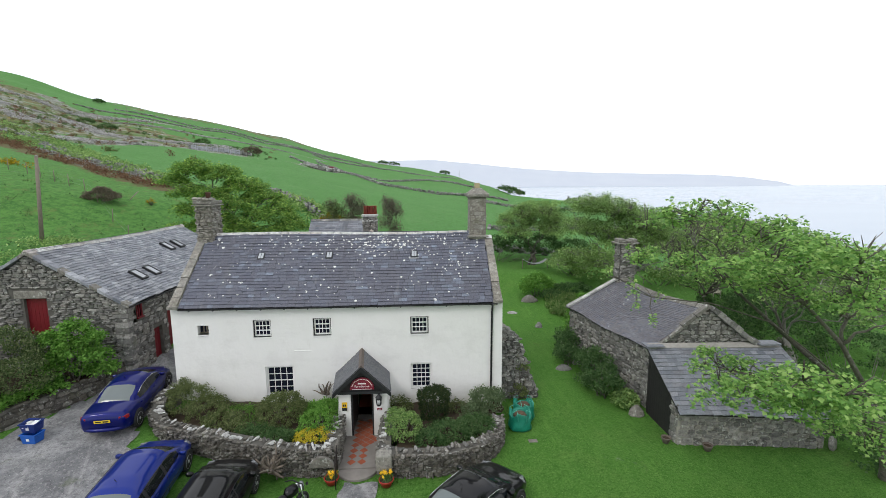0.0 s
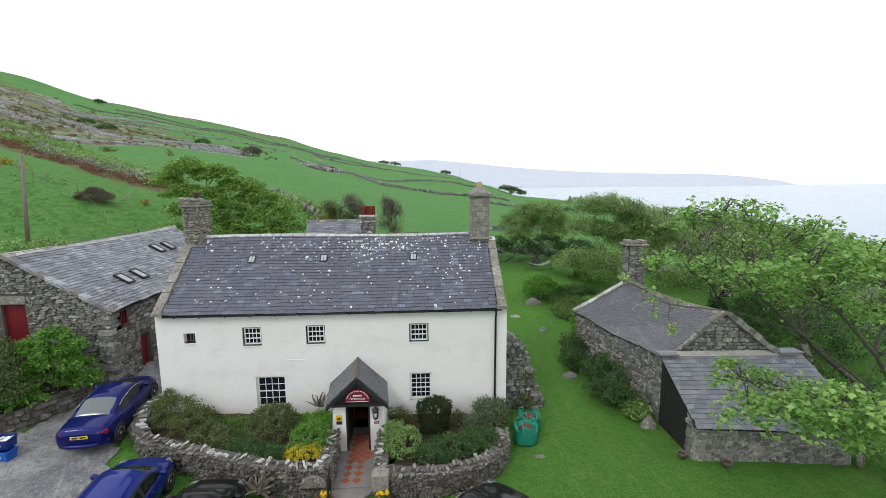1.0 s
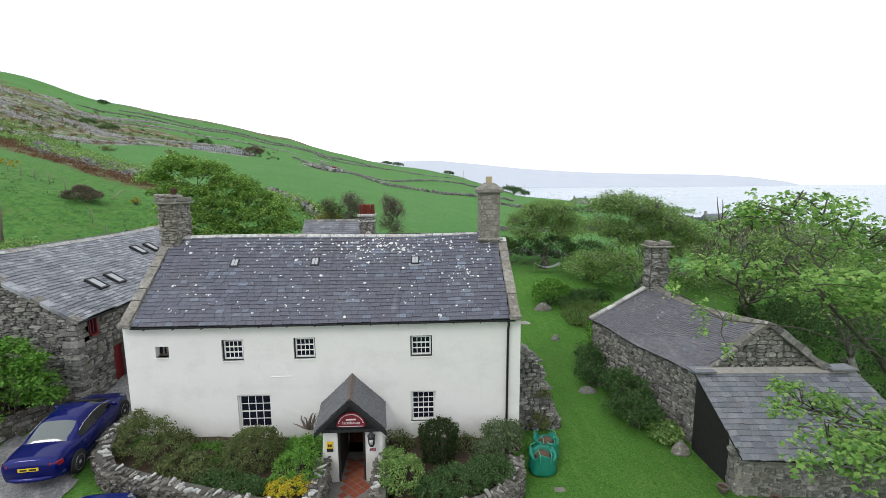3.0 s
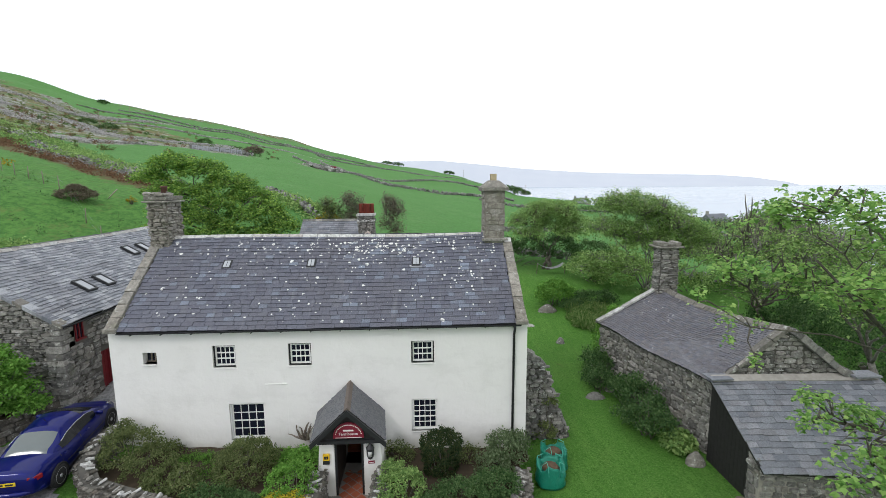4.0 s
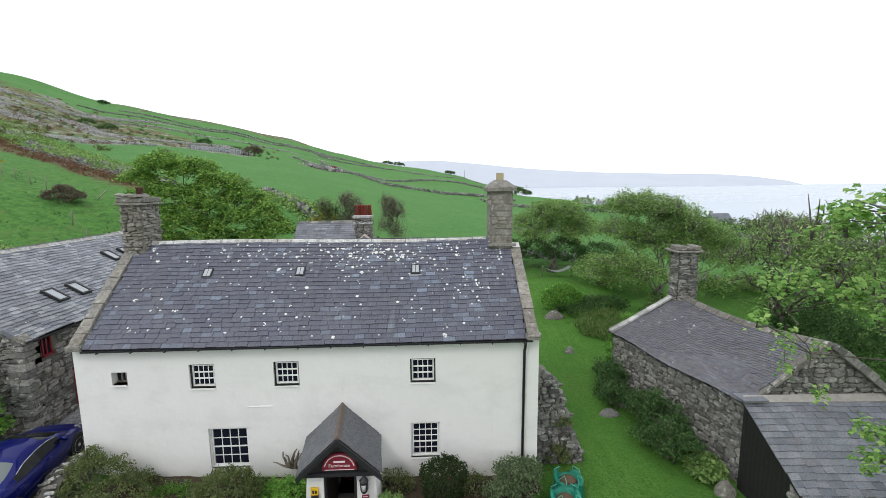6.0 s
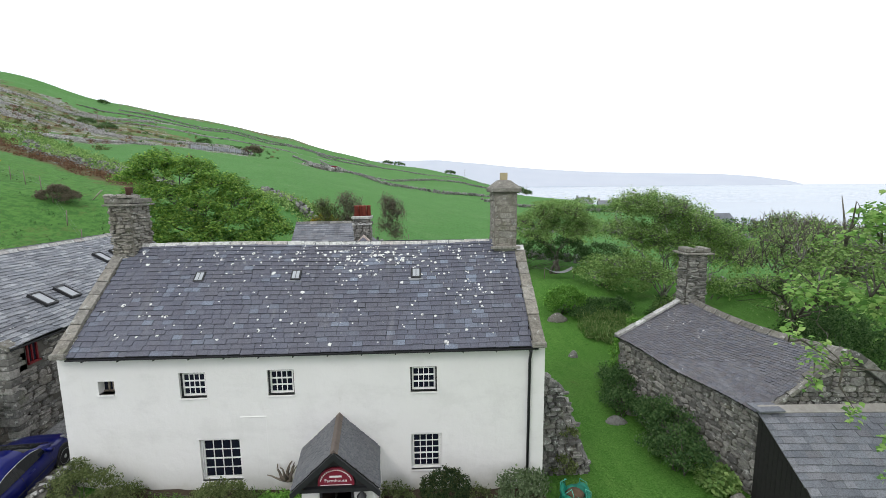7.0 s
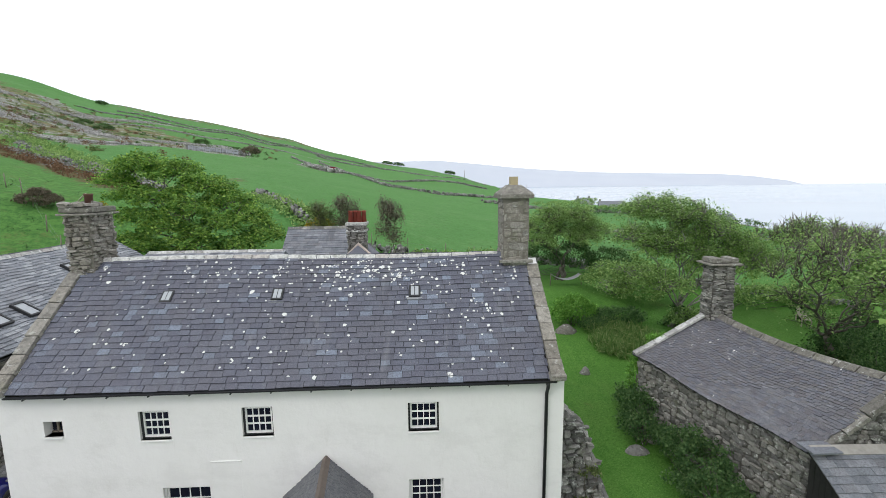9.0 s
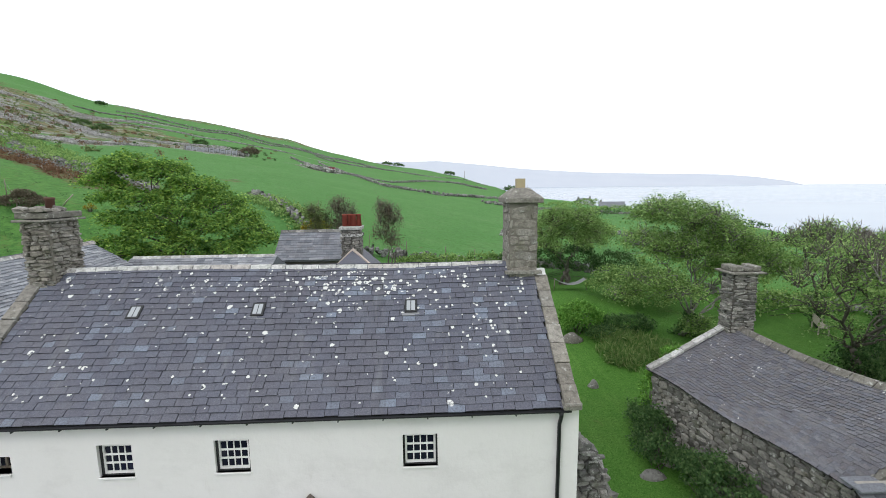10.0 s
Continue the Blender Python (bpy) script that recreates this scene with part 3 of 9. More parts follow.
def frame_of(o, u, n):
    """A wall's own axes: x along it, -y outwards, z up."""
    u, n = Vector(u).normalized(), Vector(n).normalized()
    w = u.cross(-n)
    return Matrix(((u.x, -n.x, w.x, o[0]), (u.y, -n.y, w.y, o[1]), (u.z, -n.z, w.z, o[2]), (0, 0, 0, 1)))


def rubble(parent, m, width, top, material, size=(0.34, 0.2), holes=(), parts=120, near=0.0, depth=0.07, seed=1, bottom=None, name="stone"):
    """Stones laid on a wall face with axes m. top, bottom: heights along it. The first stones counted from u = near are parts."""
    rnd, z, laid = random.Random(seed), -0.1, []
    highest = max(top(width * k / 40) for k in range(41))
    while z < highest:
        h = size[1] * rnd.uniform(0.6, 1.6)
        u = -rnd.uniform(0, size[0])
        while u < width:
            w = size[0] * rnd.uniform(0.35, 1.75)
            a, b = max(u, 0), min(u + w, width)
            c = (a + b) / 2
            ok = b - a > 0.08 and z + h * 0.4 < top(c) and (bottom is None or z + h > bottom(c))
            for x0, x1, z0, z1 in holes:
                if b > x0 + 0.02 and a < x1 - 0.02 and z + h > z0 + 0.03 and z < z1 - 0.03:
                    ok = False
            if ok:
                hh = min(h, top(c) - z + 0.04)
                split = h > size[1] * 0.95 and rnd.random() < 0.45
                for k in range(2 if split else 1):
                    q = hh / 2 if split else hh
                    laid.append((c, z + q * (k + 0.5), (b - a) * rnd.uniform(0.93, 1.04), q * rnd.uniform(0.9, 1.08), depth * rnd.uniform(0.5, 1.7), rnd.uniform(-11, 11)))
            u += w
        z += h
    laid.sort(key=lambda s: abs(s[0] - near))
    rest = Geo()
    for i, (c, zz, w, h, d, tilt) in enumerate(laid):
        k = i % len(STONES)
        local = m @ pose(c, 0, zz, 0, tilt, 0) @ Matrix.Diagonal((w, d, h, 1))
        if i < parts:
            ob = new(name, shared(name, k, STONES[k], material))
            hang(ob, parent)
            ob.matrix_basis = local
        else:
            rest.add([local @ Vector(p) for p in STONES[k].v], STONES[k].f)
    if rest.v:
        part("stonework", rest, material, parent, kind="stuff", fix=False)


UNIT_SLATE = Geo().add([(-0.5, 0, -1), (0.5, 0, -1), (0.5, 0, 0.25), (-0.5, 0, 0.25), (-0.5, -1, -1), (0.5, -1, -1), (0.5, -0.25, 0.25), (-0.5, -0.25, 0.25)],
                       [(0, 3, 2, 1), (4, 5, 6, 7), (0, 1, 5, 4), (1, 2, 6, 5), (2, 3, 7, 6), (3, 0, 4, 7)])


def slating(parent, corner, material, width, gauge, parts=200, near=0.5, seed=1, thick=0.03, jitter=0.006, sag=None, name="slate"):
    """Slates over a roof face. corner(u, v): a point for u along the eave and v up the slope, both 0 to 1."""
    rnd = random.Random(seed)
    e0, e1, r0 = corner(0, 0), corner(1, 0), corner(0.5, 1)
    length, rise = (e1 - e0).length, (r0 - corner(0.5, 0)).length
    rows = round(rise / gauge)
    laid = []
    for j in range(rows):
        u = -rnd.uniform(0, width) - (j % 2) * width * 0.5
        while u < length:
            w = width * rnd.uniform(0.72, 1.3)
            a, b = max(u, 0), min(u + w, length)
            if b - a > 0.05:
                laid.append((j, a, b))
            u += w
    laid.sort(key=lambda s: abs((s[1] + s[2]) / 2 / length - near) + 0.9 * s[0] / rows)
    rest = Geo()
    for i, (j, a, b) in enumerate(laid):
        uc, v0, v1 = (a + b) / 2 / length, j / rows, (j + 1) / rows
        p, q = corner(uc, v0), corner(uc, v1)
        along = (corner(min(uc + 0.01, 1), v0) - corner(max(uc - 0.01, 0), v0)).normalized()
        up = (q - p).normalized()
        n = along.cross(up).normalized()
        slip = rnd.gauss(0, jitter)
        o = q + up * slip * 1.2
        m = Matrix(((along.x, -n.x, up.x, o.x), (along.y, -n.y, up.y, o.y), (along.z, -n.z, up.z, o.z), (0, 0, 0, 1)))
        m = m @ pose(0, 0, 0, rnd.gauss(0, 0.35), rnd.gauss(0, 0.5), 0) @ Matrix.Diagonal(((b - a) - 0.011, thick * rnd.uniform(0.75, 1.4), (q - p).length, 1))
        if i < parts:
            ob = new(name, shared(name, 0, UNIT_SLATE, material))
            hang(ob, parent)
            ob.matrix_basis = m
        else:
            rest.add([m @ Vector(t) for t in UNIT_SLATE.v], UNIT_SLATE.f)
    part("slating", rest, material, parent, kind="stuff", fix=False)


def holed(g, m, x1, z0, top, thick, holes):
    """A wall along x from 0 to x1 with openings through it; top is a list of (x, z)."""
    def crest(x):
        return float(np.interp(x, [p[0] for p in top], [p[1] for p in top]))

    xs = sorted({0.0, x1, *[p[0] for p in top], *[h[0] for h in holes], *[h[1] for h in holes]})
    zs = sorted({z0, *[h[2] for h in holes], *[h[3] for h in holes]})
    for (xa, za), (xb, zb) in zip(top, top[1:]):
        xs += [lerp(xa, xb, (z - za) / (zb - za)) for z in zs if min(za, zb) < z < max(za, zb)]
    xs = sorted(set(xs))

    def put(pts):
        g.add([m @ Vector(p) for p in pts], [tuple(range(len(pts)))])

    for a, b in zip(xs, xs[1:]):
        for c, d in zip(zs, zs[1:] + [None]):
            if any(a >= h[0] - 1e-6 and b <= h[1] + 1e-6 and c >= h[2] - 1e-6 and d is not None and d <= h[3] + 1e-6 for h in holes):
                continue
            ta, tb = (crest(a), crest(b)) if d is None else (min(d, crest(a)), min(d, crest(b)))
            if ta <= c + 1e-6 and tb <= c + 1e-6:
                continue
            for y in (0, thick):
                put([(a, y, min(c, ta)), (b, y, min(c, tb)), (b, y, tb), (a, y, ta)])
        put([(a, 0, crest(a)), (b, 0, crest(b)), (b, thick, crest(b)), (a, thick, crest(a))])
    for a, b, c, d in holes:
        for p, q in (((a, c), (a, d)), ((a, d), (b, d)), ((b, d), (b, c)), ((b, c), (a, c))):
            put([(p[0], 0, p[1]), (q[0], 0, q[1]), (q[0], thick, q[1]), (p[0], thick, p[1])])
    for x in (0, x1):
        put([(x, 0, z0), (x, thick, z0), (x, thick, crest(x)), (x, 0, crest(x))])
    return g


# ---------------------------------------------------------------- the white farmhouse
HX, HY, EAVE, RIDGE = 13.38, 6.0, 5.03, 7.62
RY = 3.0
farmhouse = thing("farmhouse", (6.7, 3.0, 0.5), "whitewashed two-storey stone farmhouse with a slate roof and stone chimneys", "house")

UPPER = [(3.18, 3.90, 3.73, 4.46), (5.58, 6.31, 3.74, 4.48), (9.55, 10.30, 3.72, 4.46)]
LOWER = [(3.57, 4.72, 1.20, 2.47), (9.53, 10.41, 1.32, 2.44)]
SLIT = (1.0, 1.43, 3.90, 4.28)
DOOR = (7.25, 8.12, 0.24, 2.02)
front = holed(Geo(), Matrix.Translation((0, 0, 0)), HX, 0.1, [(0, EAVE + 0.1), (HX, EAVE + 0.1)], 0.6, UPPER + LOWER + [SLIT, DOOR])
part("front_wall", front, WASH, farmhouse, "limewashed render, stained near the ground")
# dark box added behind the door so the opening reads as deep shade
part("doorway_shade_box", Geo().box(6.9, 7.0, 0.6, 2.6, 0.1, 2.6).box(8.4, 8.5, 0.6, 2.6, 0.1, 2.6).box(6.9, 8.5, 2.6, 2.7, 0.1, 2.6).box(6.9, 8.5, 0.6, 2.7, 2.6, 2.7), plain("doorway_shade", (0.06, 0.05, 0.045), 0.9), farmhouse)
part("rear_wall", Geo().box(0, HX, HY - 0.6, HY, 0.1, EAVE + 0.1), WASH, farmhouse)
for x in (0, HX - 0.6):
    part("gable_wall", Geo().prism([(0.6, 0.1), (HY - 0.6, 0.1), (HY - 0.6, EAVE + 0.3), (RY, RIDGE - 0.15), (0.6, EAVE + 0.3)], "x", x, x + 0.6), WASH, farmhouse)

roof = part("roof", Geo().prism([(-0.12, EAVE), (RY, RIDGE), (HY + 0.12, EAVE), (HY + 0.12, EAVE - 0.07), (RY, RIDGE - 0.1), (-0.12, EAVE - 0.07)], "x", 0.35, HX - 0.35), UNDER, farmhouse, "dark blue-grey slate roof spotted with white lichen")


def house_front(u, v):
    return Vector((lerp(0.38, HX - 0.38, u), lerp(-0.17, RY - 0.04, v), lerp(EAVE + 0.01, RIDGE + 0.02, v) + 0.035 * math.sin(u * 7.0) * v - 0.05 * math.sin(math.pi * u) * (1 - v) * 0.6))


def house_back(u, v):
    return Vector((lerp(HX - 0.38, 0.38, u), lerp(HY + 0.15, RY + 0.04, v), lerp(EAVE - 0.03, RIDGE + 0.02, v)))


slating(roof, house_front, SLATE, 0.29, 0.163, 290, 0.5, 3, 0.03)
slating(roof, house_back, SLATE, 0.45, 0.3, 0, 0.5, 4)

rnd = random.Random(5)
x = 0.5
while x < HX - 1.25:
    w = rnd.uniform(0.36, 0.56)
    z = RIDGE + 0.035 * math.sin((x / HX) * 7.0)
    tile = Geo().prism([(RY - 0.13, z - 0.035), (RY - 0.05, z + 0.075), (RY + 0.05, z + 0.075), (RY + 0.13, z - 0.035), (RY, z - 0.02)], "x", x, x + w - 0.015)
    part("ridge_tile", tile, RIDGE_WHITE, roof, "", bevel=0.012)
    x += w


# crusts of white lichen, thickest under the ridge
rnd, crust = random.Random(77), Geo()
for k in range(470):
    if k < 215:
        u, v = min(max(rnd.gauss(0.62, 0.2), 0.03), 0.97), 1 - abs(rnd.gauss(0.15, 0.12))
    elif k < 248:
        u, v = rnd.gauss(0.89, 0.045), rnd.gauss(0.47, 0.13)
    elif k < 295:
        u, v = rnd.gauss(0.62, 0.10), rnd.gauss(0.86, 0.06)
    else:
        u, v = rnd.uniform(0.02, 0.98), rnd.uniform(0.05, 0.95)
    if not (0.01 < u < 0.99 and 0.02 < v < 0.965):
        continue
    c, up = house_front(u, v), (house_front(u, min(v + 0.02, 1)) - house_front(u, v - 0.01)).normalized()
    along = Vector((1, 0, 0))
    nrm_ = along.cross(up).normalized()
    row = v * round((house_front(0.5, 1) - house_front(0.5, 0)).length / 0.163) % 1
    c = c + nrm_ * (0.036 - 0.018 * row)
    r = min(max(rnd.lognormvariate(-3.55, 0.42), 0.012), 0.065)
    n, ph = 11, rnd.uniform(0, 9)
    tilt = up - nrm_ * 0.10
    edge = [c + (along * math.cos(a) + tilt * math.sin(a)) * r * (1 + 0.55 * noise.noise((math.cos(a) * 1.9 + ph, math.sin(a) * 1.4, ph))) for a in [i * math.tau / n for i in range(n)]]
    if r > 0.045 and rnd.random() < 0.45:
        hole = rnd.uniform(0.25, 0.5)
        off = (along * rnd.gauss(0, 0.15) + tilt * rnd.gauss(0, 0.15)) * r
        inner = [c + off + (p - c) * hole for p in edge]
        arc_n = n if rnd.random() < 0.5 else 8
        crust.add(edge + inner, [(i, (i + 1) % n, n + (i + 1) % n, n + i) for i in range(arc_n)])
    else:
        crust.add(edge, [tuple(range(n))])
LICHEN = plain("white_lichen", (0.66, 0.67, 0.64), 0.95, 0, 0.25, 30, 0.1)
part("lichen", crust, LICHEN, roof, "round white lichen crusts", kind="stuff", fix=False)


def coping(parent, a, b, width, thick, count, material, seed):
    """A raised verge: flat stones from a down to b."""
    rnd = random.Random(seed)
    a, b = Vector(a), Vector(b)
    d = (b - a).normalized()
    n = Vector((1, 0, 0)).cross(d).normalized()
    n = n if n.z > 0 else -n
    t = 0.0
    for k in range(count):
        s = (k + 1) / count
        p, q = a.lerp(b, t), a.lerp(b, s)
        t = s
        o = n * rnd.uniform(-0.012, 0.012)
        g = Geo()
        w = width * rnd.uniform(0.95, 1.05)
        pts = []
        for e in (p + d * 0.008, q - d * 0.008):
            for sx in (-0.5, 0.5):
                for h in (0, thick * rnd.uniform(0.9, 1.15)):
                    pts.append(e + Vector((sx * w, 0, 0)) + n * h + o)
        g.add(pts, BOXF)
        part("coping_stone", g, material, parent, bevel=0.015)


for x, top_y in ((0.2, 2.62), (HX - 0.22, 2.62)):
    s = (RIDGE - EAVE) / (RY + 0.12)
    coping(farmhouse, (x, top_y, EAVE + (top_y + 0.12) * s - 0.02), (x, -0.2, EAVE - 0.02), 0.33, 0.12, 7, STACK, int(x))
    coping(farmhouse, (x, HY - 2.62, EAVE + (top_y + 0.12) * s - 0.02), (x, HY + 0.2, EAVE - 0.02), 0.33, 0.12, 4, STACK, int(x) + 3)
    part("kneeler", Geo().box(x - 0.2, x + 0.2, -0.26, -0.02, EAVE - 0.02, EAVE + 0.14), STONE_PALE, farmhouse, bevel=0.03)


def stack(parent, name, x0, x1, y0, y1, z0, z1, label, cap, seed, size=(0.33, 0.13), mortar=None, stone=None, proud=0.06):
    """A rubble chimney with its stones."""
    body = part(name, Geo().box(x0 + 0.05, x1 - 0.05, y0 + 0.05, y1 - 0.05, z0, z1), mortar or MORTAR, parent, label)
    for k, (o, u, n, w) in enumerate((((x0 + 0.05, y0 + 0.05, z0), (1, 0, 0), (0, -1, 0), x1 - x0 - 0.1), ((x1 - 0.05, y0 + 0.05, z0), (0, 1, 0), (1, 0, 0), y1 - y0 - 0.1),
                                      ((x1 - 0.05, y1 - 0.05, z0), (-1, 0, 0), (0, 1, 0), x1 - x0 - 0.1), ((x0 + 0.05, y1 - 0.05, z0), (0, -1, 0), (-1, 0, 0), y1 - y0 - 0.1))):
        rubble(body, frame_of(o, u, n), w, lambda c: z1 - z0, stone or STACK, size, (), 60 if k < 2 else 20, 0, proud, seed + k)
    return body


left_stack = stack(farmhouse, "chimney", 0.02, 0.76, 2.55, 3.6, 6.4, 8.98, "weathered rubble chimney stack with a thin slate cap", True, 11, (0.3, 0.105), MORTAR_GREY)
for k, (o, t) in enumerate(((0.09, 0.06), (0.035, 0.15))):
    z = 8.96 + k * 0.08
    part("chimney_cap", Geo().box(0.02 - o, 0.76 + o, 2.55 - o, 3.6 + o, z, z + t), STONE_PALE, left_stack, bevel=0.02)
rndc = random.Random(23)
for k in range(11):
    q = pose(0.08 + 0.62 * (k % 4) / 3.2, 2.6 + 0.3 * (k // 4), 9.22 + rndc.uniform(0, 0.05), rndc.uniform(-12, 12), rndc.uniform(-14, 14), rndc.uniform(0, 180)) @ Matrix.Diagonal((rndc.uniform(0.2, 0.34), rndc.uniform(0.2, 0.3), rndc.uniform(0.08, 0.17), 1))
    part("cap_stone", Geo().add([q @ Vector((v[0], v[1] + 0.5, v[2])) for v in STONES[k].v], STONES[k].f + [tuple(range(8))[::-1]]), STACK, left_stack)
part("chimney_pot", Geo().lathe([(0.10, 9.28), (0.105, 9.5), (0.12, 9.51), (0.12, 9.56), (0.085, 9.56), (0.085, 9.45)], (0.42, 3.1, 0), 14), plain("pot_brown", (0.12, 0.06, 0.045), 0.8), left_stack, "small brown clay pot")

right_stack = stack(farmhouse, "chimney", 12.27, 13.1, 2.5, 3.55, 6.4, 9.28, "tall grey stone chimney with a sloped cap", True, 31, (0.5, 0.21), MORTAR_GREY, STACK, 0.02)
part("chimney_cap", Geo().box(12.2, 13.18, 2.43, 3.62, 9.27, 9.4), STONE_PALE, right_stack, bevel=0.02)
part("chimney_cap", Geo().loft([[(12.2, 2.43, 9.4), (13.18, 2.43, 9.4), (13.18, 3.62, 9.4), (12.2, 3.62, 9.4)], [(12.5, 2.8, 9.66), (12.88, 2.8, 9.66), (12.88, 3.25, 9.66), (12.5, 3.25, 9.66)]], False), STONE_PALE, right_stack, bevel=0.02)
part("chimney_pot", Geo().box(12.58, 12.8, 2.9, 3.14, 9.64, 9.9), plain("pot_buff", (0.42, 0.35, 0.22), 0.85), right_stack, "square buff clay pot")
part("drip_stone", Geo().box(12.2, 13.16, 2.4, 2.56, 7.42, 7.5), STONE_PALE, right_stack, bevel=0.01)


def sash(x0, x1, z0, z1, cols, rows, reveal=0.10, sill=True, surround=BLACK):
    """A small-paned white sash in a black-edged opening."""
    w, h, y = x1 - x0, z1 - z0, reveal
    edge = Geo()
    for a in ((x0, x0 + 0.04, z0, z1), (x1 - 0.04, x1, z0, z1), (x0 + 0.04, x1 - 0.04, z1 - 0.04, z1), (x0 + 0.04, x1 - 0.04, z0, z0 + 0.02)):
        edge.box(a[0] + 0.002, a[1] - 0.002, y - 0.03, y + 0.12, a[2] + 0.002, a[3] - 0.002)
    win = part("window", edge, surround, farmhouse, "small-paned white sash window with a black surround" if surround is BLACK else "small-paned white sash window")
    f = Geo()
    a0, a1, b0, b1 = x0 + 0.043, x1 - 0.043, z0 + 0.023, z1 - 0.043
    for q in ((a0, a0 + 0.04, b0, b1), (a1 - 0.04, a1, b0, b1), (a0 + 0.04, a1 - 0.04, b1 - 0.04, b1), (a0 + 0.04, a1 - 0.04, b0, b0 + 0.055)):
        f.box(q[0], q[1], y, y + 0.05, q[2], q[3])
    gx = [lerp(a0 + 0.04, a1 - 0.04, k / cols) for k in range(cols + 1)]
    gz = [lerp(b0 + 0.055, b1 - 0.04, k / rows) for k in range(rows + 1)]
    for x in gx[1:-1]:
        f.box(x - 0.011, x + 0.011, y + 0.005, y + 0.045, gz[0], gz[-1])
    for k, z in enumerate(gz[1:-1]):
        t = 0.02 if k == rows // 2 - 1 or (rows == 3 and k == 1) else 0.011
        f.box(gx[0], gx[-1], y + 0.002, y + 0.048, z - t, z + t)
    part("sash_frame", f, WHITE, win, "white glazing bars")
    for xa, xb in zip(gx, gx[1:]):
        for za, zb in zip(gz, gz[1:]):
            part("pane", Geo().box(xa + 0.008, xb - 0.008, y + 0.02, y + 0.026, za + 0.008, zb - 0.008), GLASS, win)
    if sill:
        part("sill", Geo().box(x0 - 0.01, x1 + 0.01, -0.025, y + 0.06, z0 - 0.055, z0), WHITE, win, "white painted sill", bevel=0.012)
    return win


for q in UPPER:
    sash(*q, 4, 3)
sash(*LOWER[0], 4, 4, surround=WHITE)
sash(*LOWER[1], 4, 5, surround=WHITE)
slit = part("slit_window", Geo().box(1.13, 1.17, 0.2, 0.3, 3.9, 4.28).box(1.25, 1.29, 0.2, 0.3, 3.9, 4.28).box(1.39, 1.43, 0.2, 0.3, 3.9, 4.28).box(1.0, 1.43, 0.2, 0.3, 3.9, 3.94), WOOD, farmhouse, "deep-set little timber mullion window")
part("pane", Geo().box(1.0, 1.43, 0.24, 0.25, 3.94, 4.28), GLASS, slit)
part("sill", Geo().box(0.98, 1.42, -0.05, 0.2, 3.86, 3.9), WHITE, slit)
part("drip_ledge", Geo().box(4.76, 5.5, -0.025, 0.01, 3.1, 3.13), WASH, farmhouse, bevel=0.01)

part("blocked_opening", Geo().box(4.78, 5.47, -0.006, 0.004, 1.2, 3.1), WASH, farmhouse, "faint plastered-over opening", bevel=0.004)

gut = Geo()
arc = [(math.cos(a) * 0.05, math.sin(a) * 0.05) for a in np.linspace(math.pi, 2 * math.pi, 7)]
gut.prism([(-0.205 + a, EAVE - 0.03 + b) for a, b in arc] + [(-0.165, EAVE - 0.03), (-0.245, EAVE - 0.03)], "x", 0.4, HX - 0.25)
part("gutter", gut, BLACK, farmhouse, "black iron gutter")
part("downpipe", Geo().tube([(12.93, -0.21, EAVE - 0.06), (12.93, -0.18, EAVE - 0.2), (12.93, -0.07, EAVE - 0.4), (12.91, -0.06, 0.75)], 0.042, 10), BLACK, farmhouse, "black downpipe")
for k in range(14):
    x = 0.8 + k * 0.93
    part("gutter_bracket", Geo().box(x - 0.012, x + 0.012, -0.22, 0.0, EAVE - 0.12, EAVE - 0.09), BLACK, farmhouse)

# roof lights
SLOPE = math.degrees(math.atan2(RIDGE - EAVE, RY + 0.12))
for x in (3.04, 5.99, 9.73):
    y = 1.9
    m = pose(x, y, EAVE + (y + 0.12) * (RIDGE - EAVE) / (RY + 0.12) + 0.05, SLOPE)
    lights = part("roof_light", Geo().box(-0.155, 0.155, -0.19, 0.19, -0.04, 0.06, m), BLACK, farmhouse, "small iron rooflight with lead flashing", bevel=0.01)
    part("pane", Geo().box(-0.105, -0.01, -0.145, 0.145, 0.05, 0.065, m).box(0.01, 0.105, -0.145, 0.145, 0.05, 0.065, m), glass_mat("rooflight_glass", (0.40, 0.42, 0.44)) if x < 3.1 else bpy.data.materials["rooflight_glass"], lights)
    part("flashing", Geo().box(-0.21, 0.21, -0.27, -0.19, -0.03, 0.02, m), LEAD, lights)

# ---------------------------------------------------------------- porch
porch = thing("porch", (7.68, -0.9, 0.24), "white entrance porch with steep slate roof and red name board", "porch")
PX, PZ, PE = 7.66, 3.13, 2.13
for sx in (-1, 1):
    x_in, x_out = (7.27, 6.83) if sx < 0 else (8.12, 8.62)
    lo, hi = min(x_in, x_out), max(x_in, x_out)
    g = Geo().loft([[(lo - (0.14 if sx < 0 else 0), -1.62, 0.1), (hi + (0.10 if sx > 0 else 0), -1.62, 0.1), (hi + (0.10 if sx > 0 else 0), -0.002, 0.1), (lo - (0.14 if sx < 0 else 0), -0.002, 0.1)],
                    [(lo, -1.58, 2.1), (hi, -1.58, 2.1), (hi, -0.002, 2.1), (lo, -0.002, 2.1)]], False)
    part("porch_wall", g, WASH, porch, bevel=0.03)
PB = -0.13  # the ridge meets the house wall a little to the west


def ridge_x(y):
    return PX + lerp(PB, 0.07, -y / 1.86)


def skewed(geo):
    """The porch roof leans with its ridge line."""
    geo.v = [(x + ridge_x(y) - PX, y, z) for x, y, z in geo.v]
    return geo


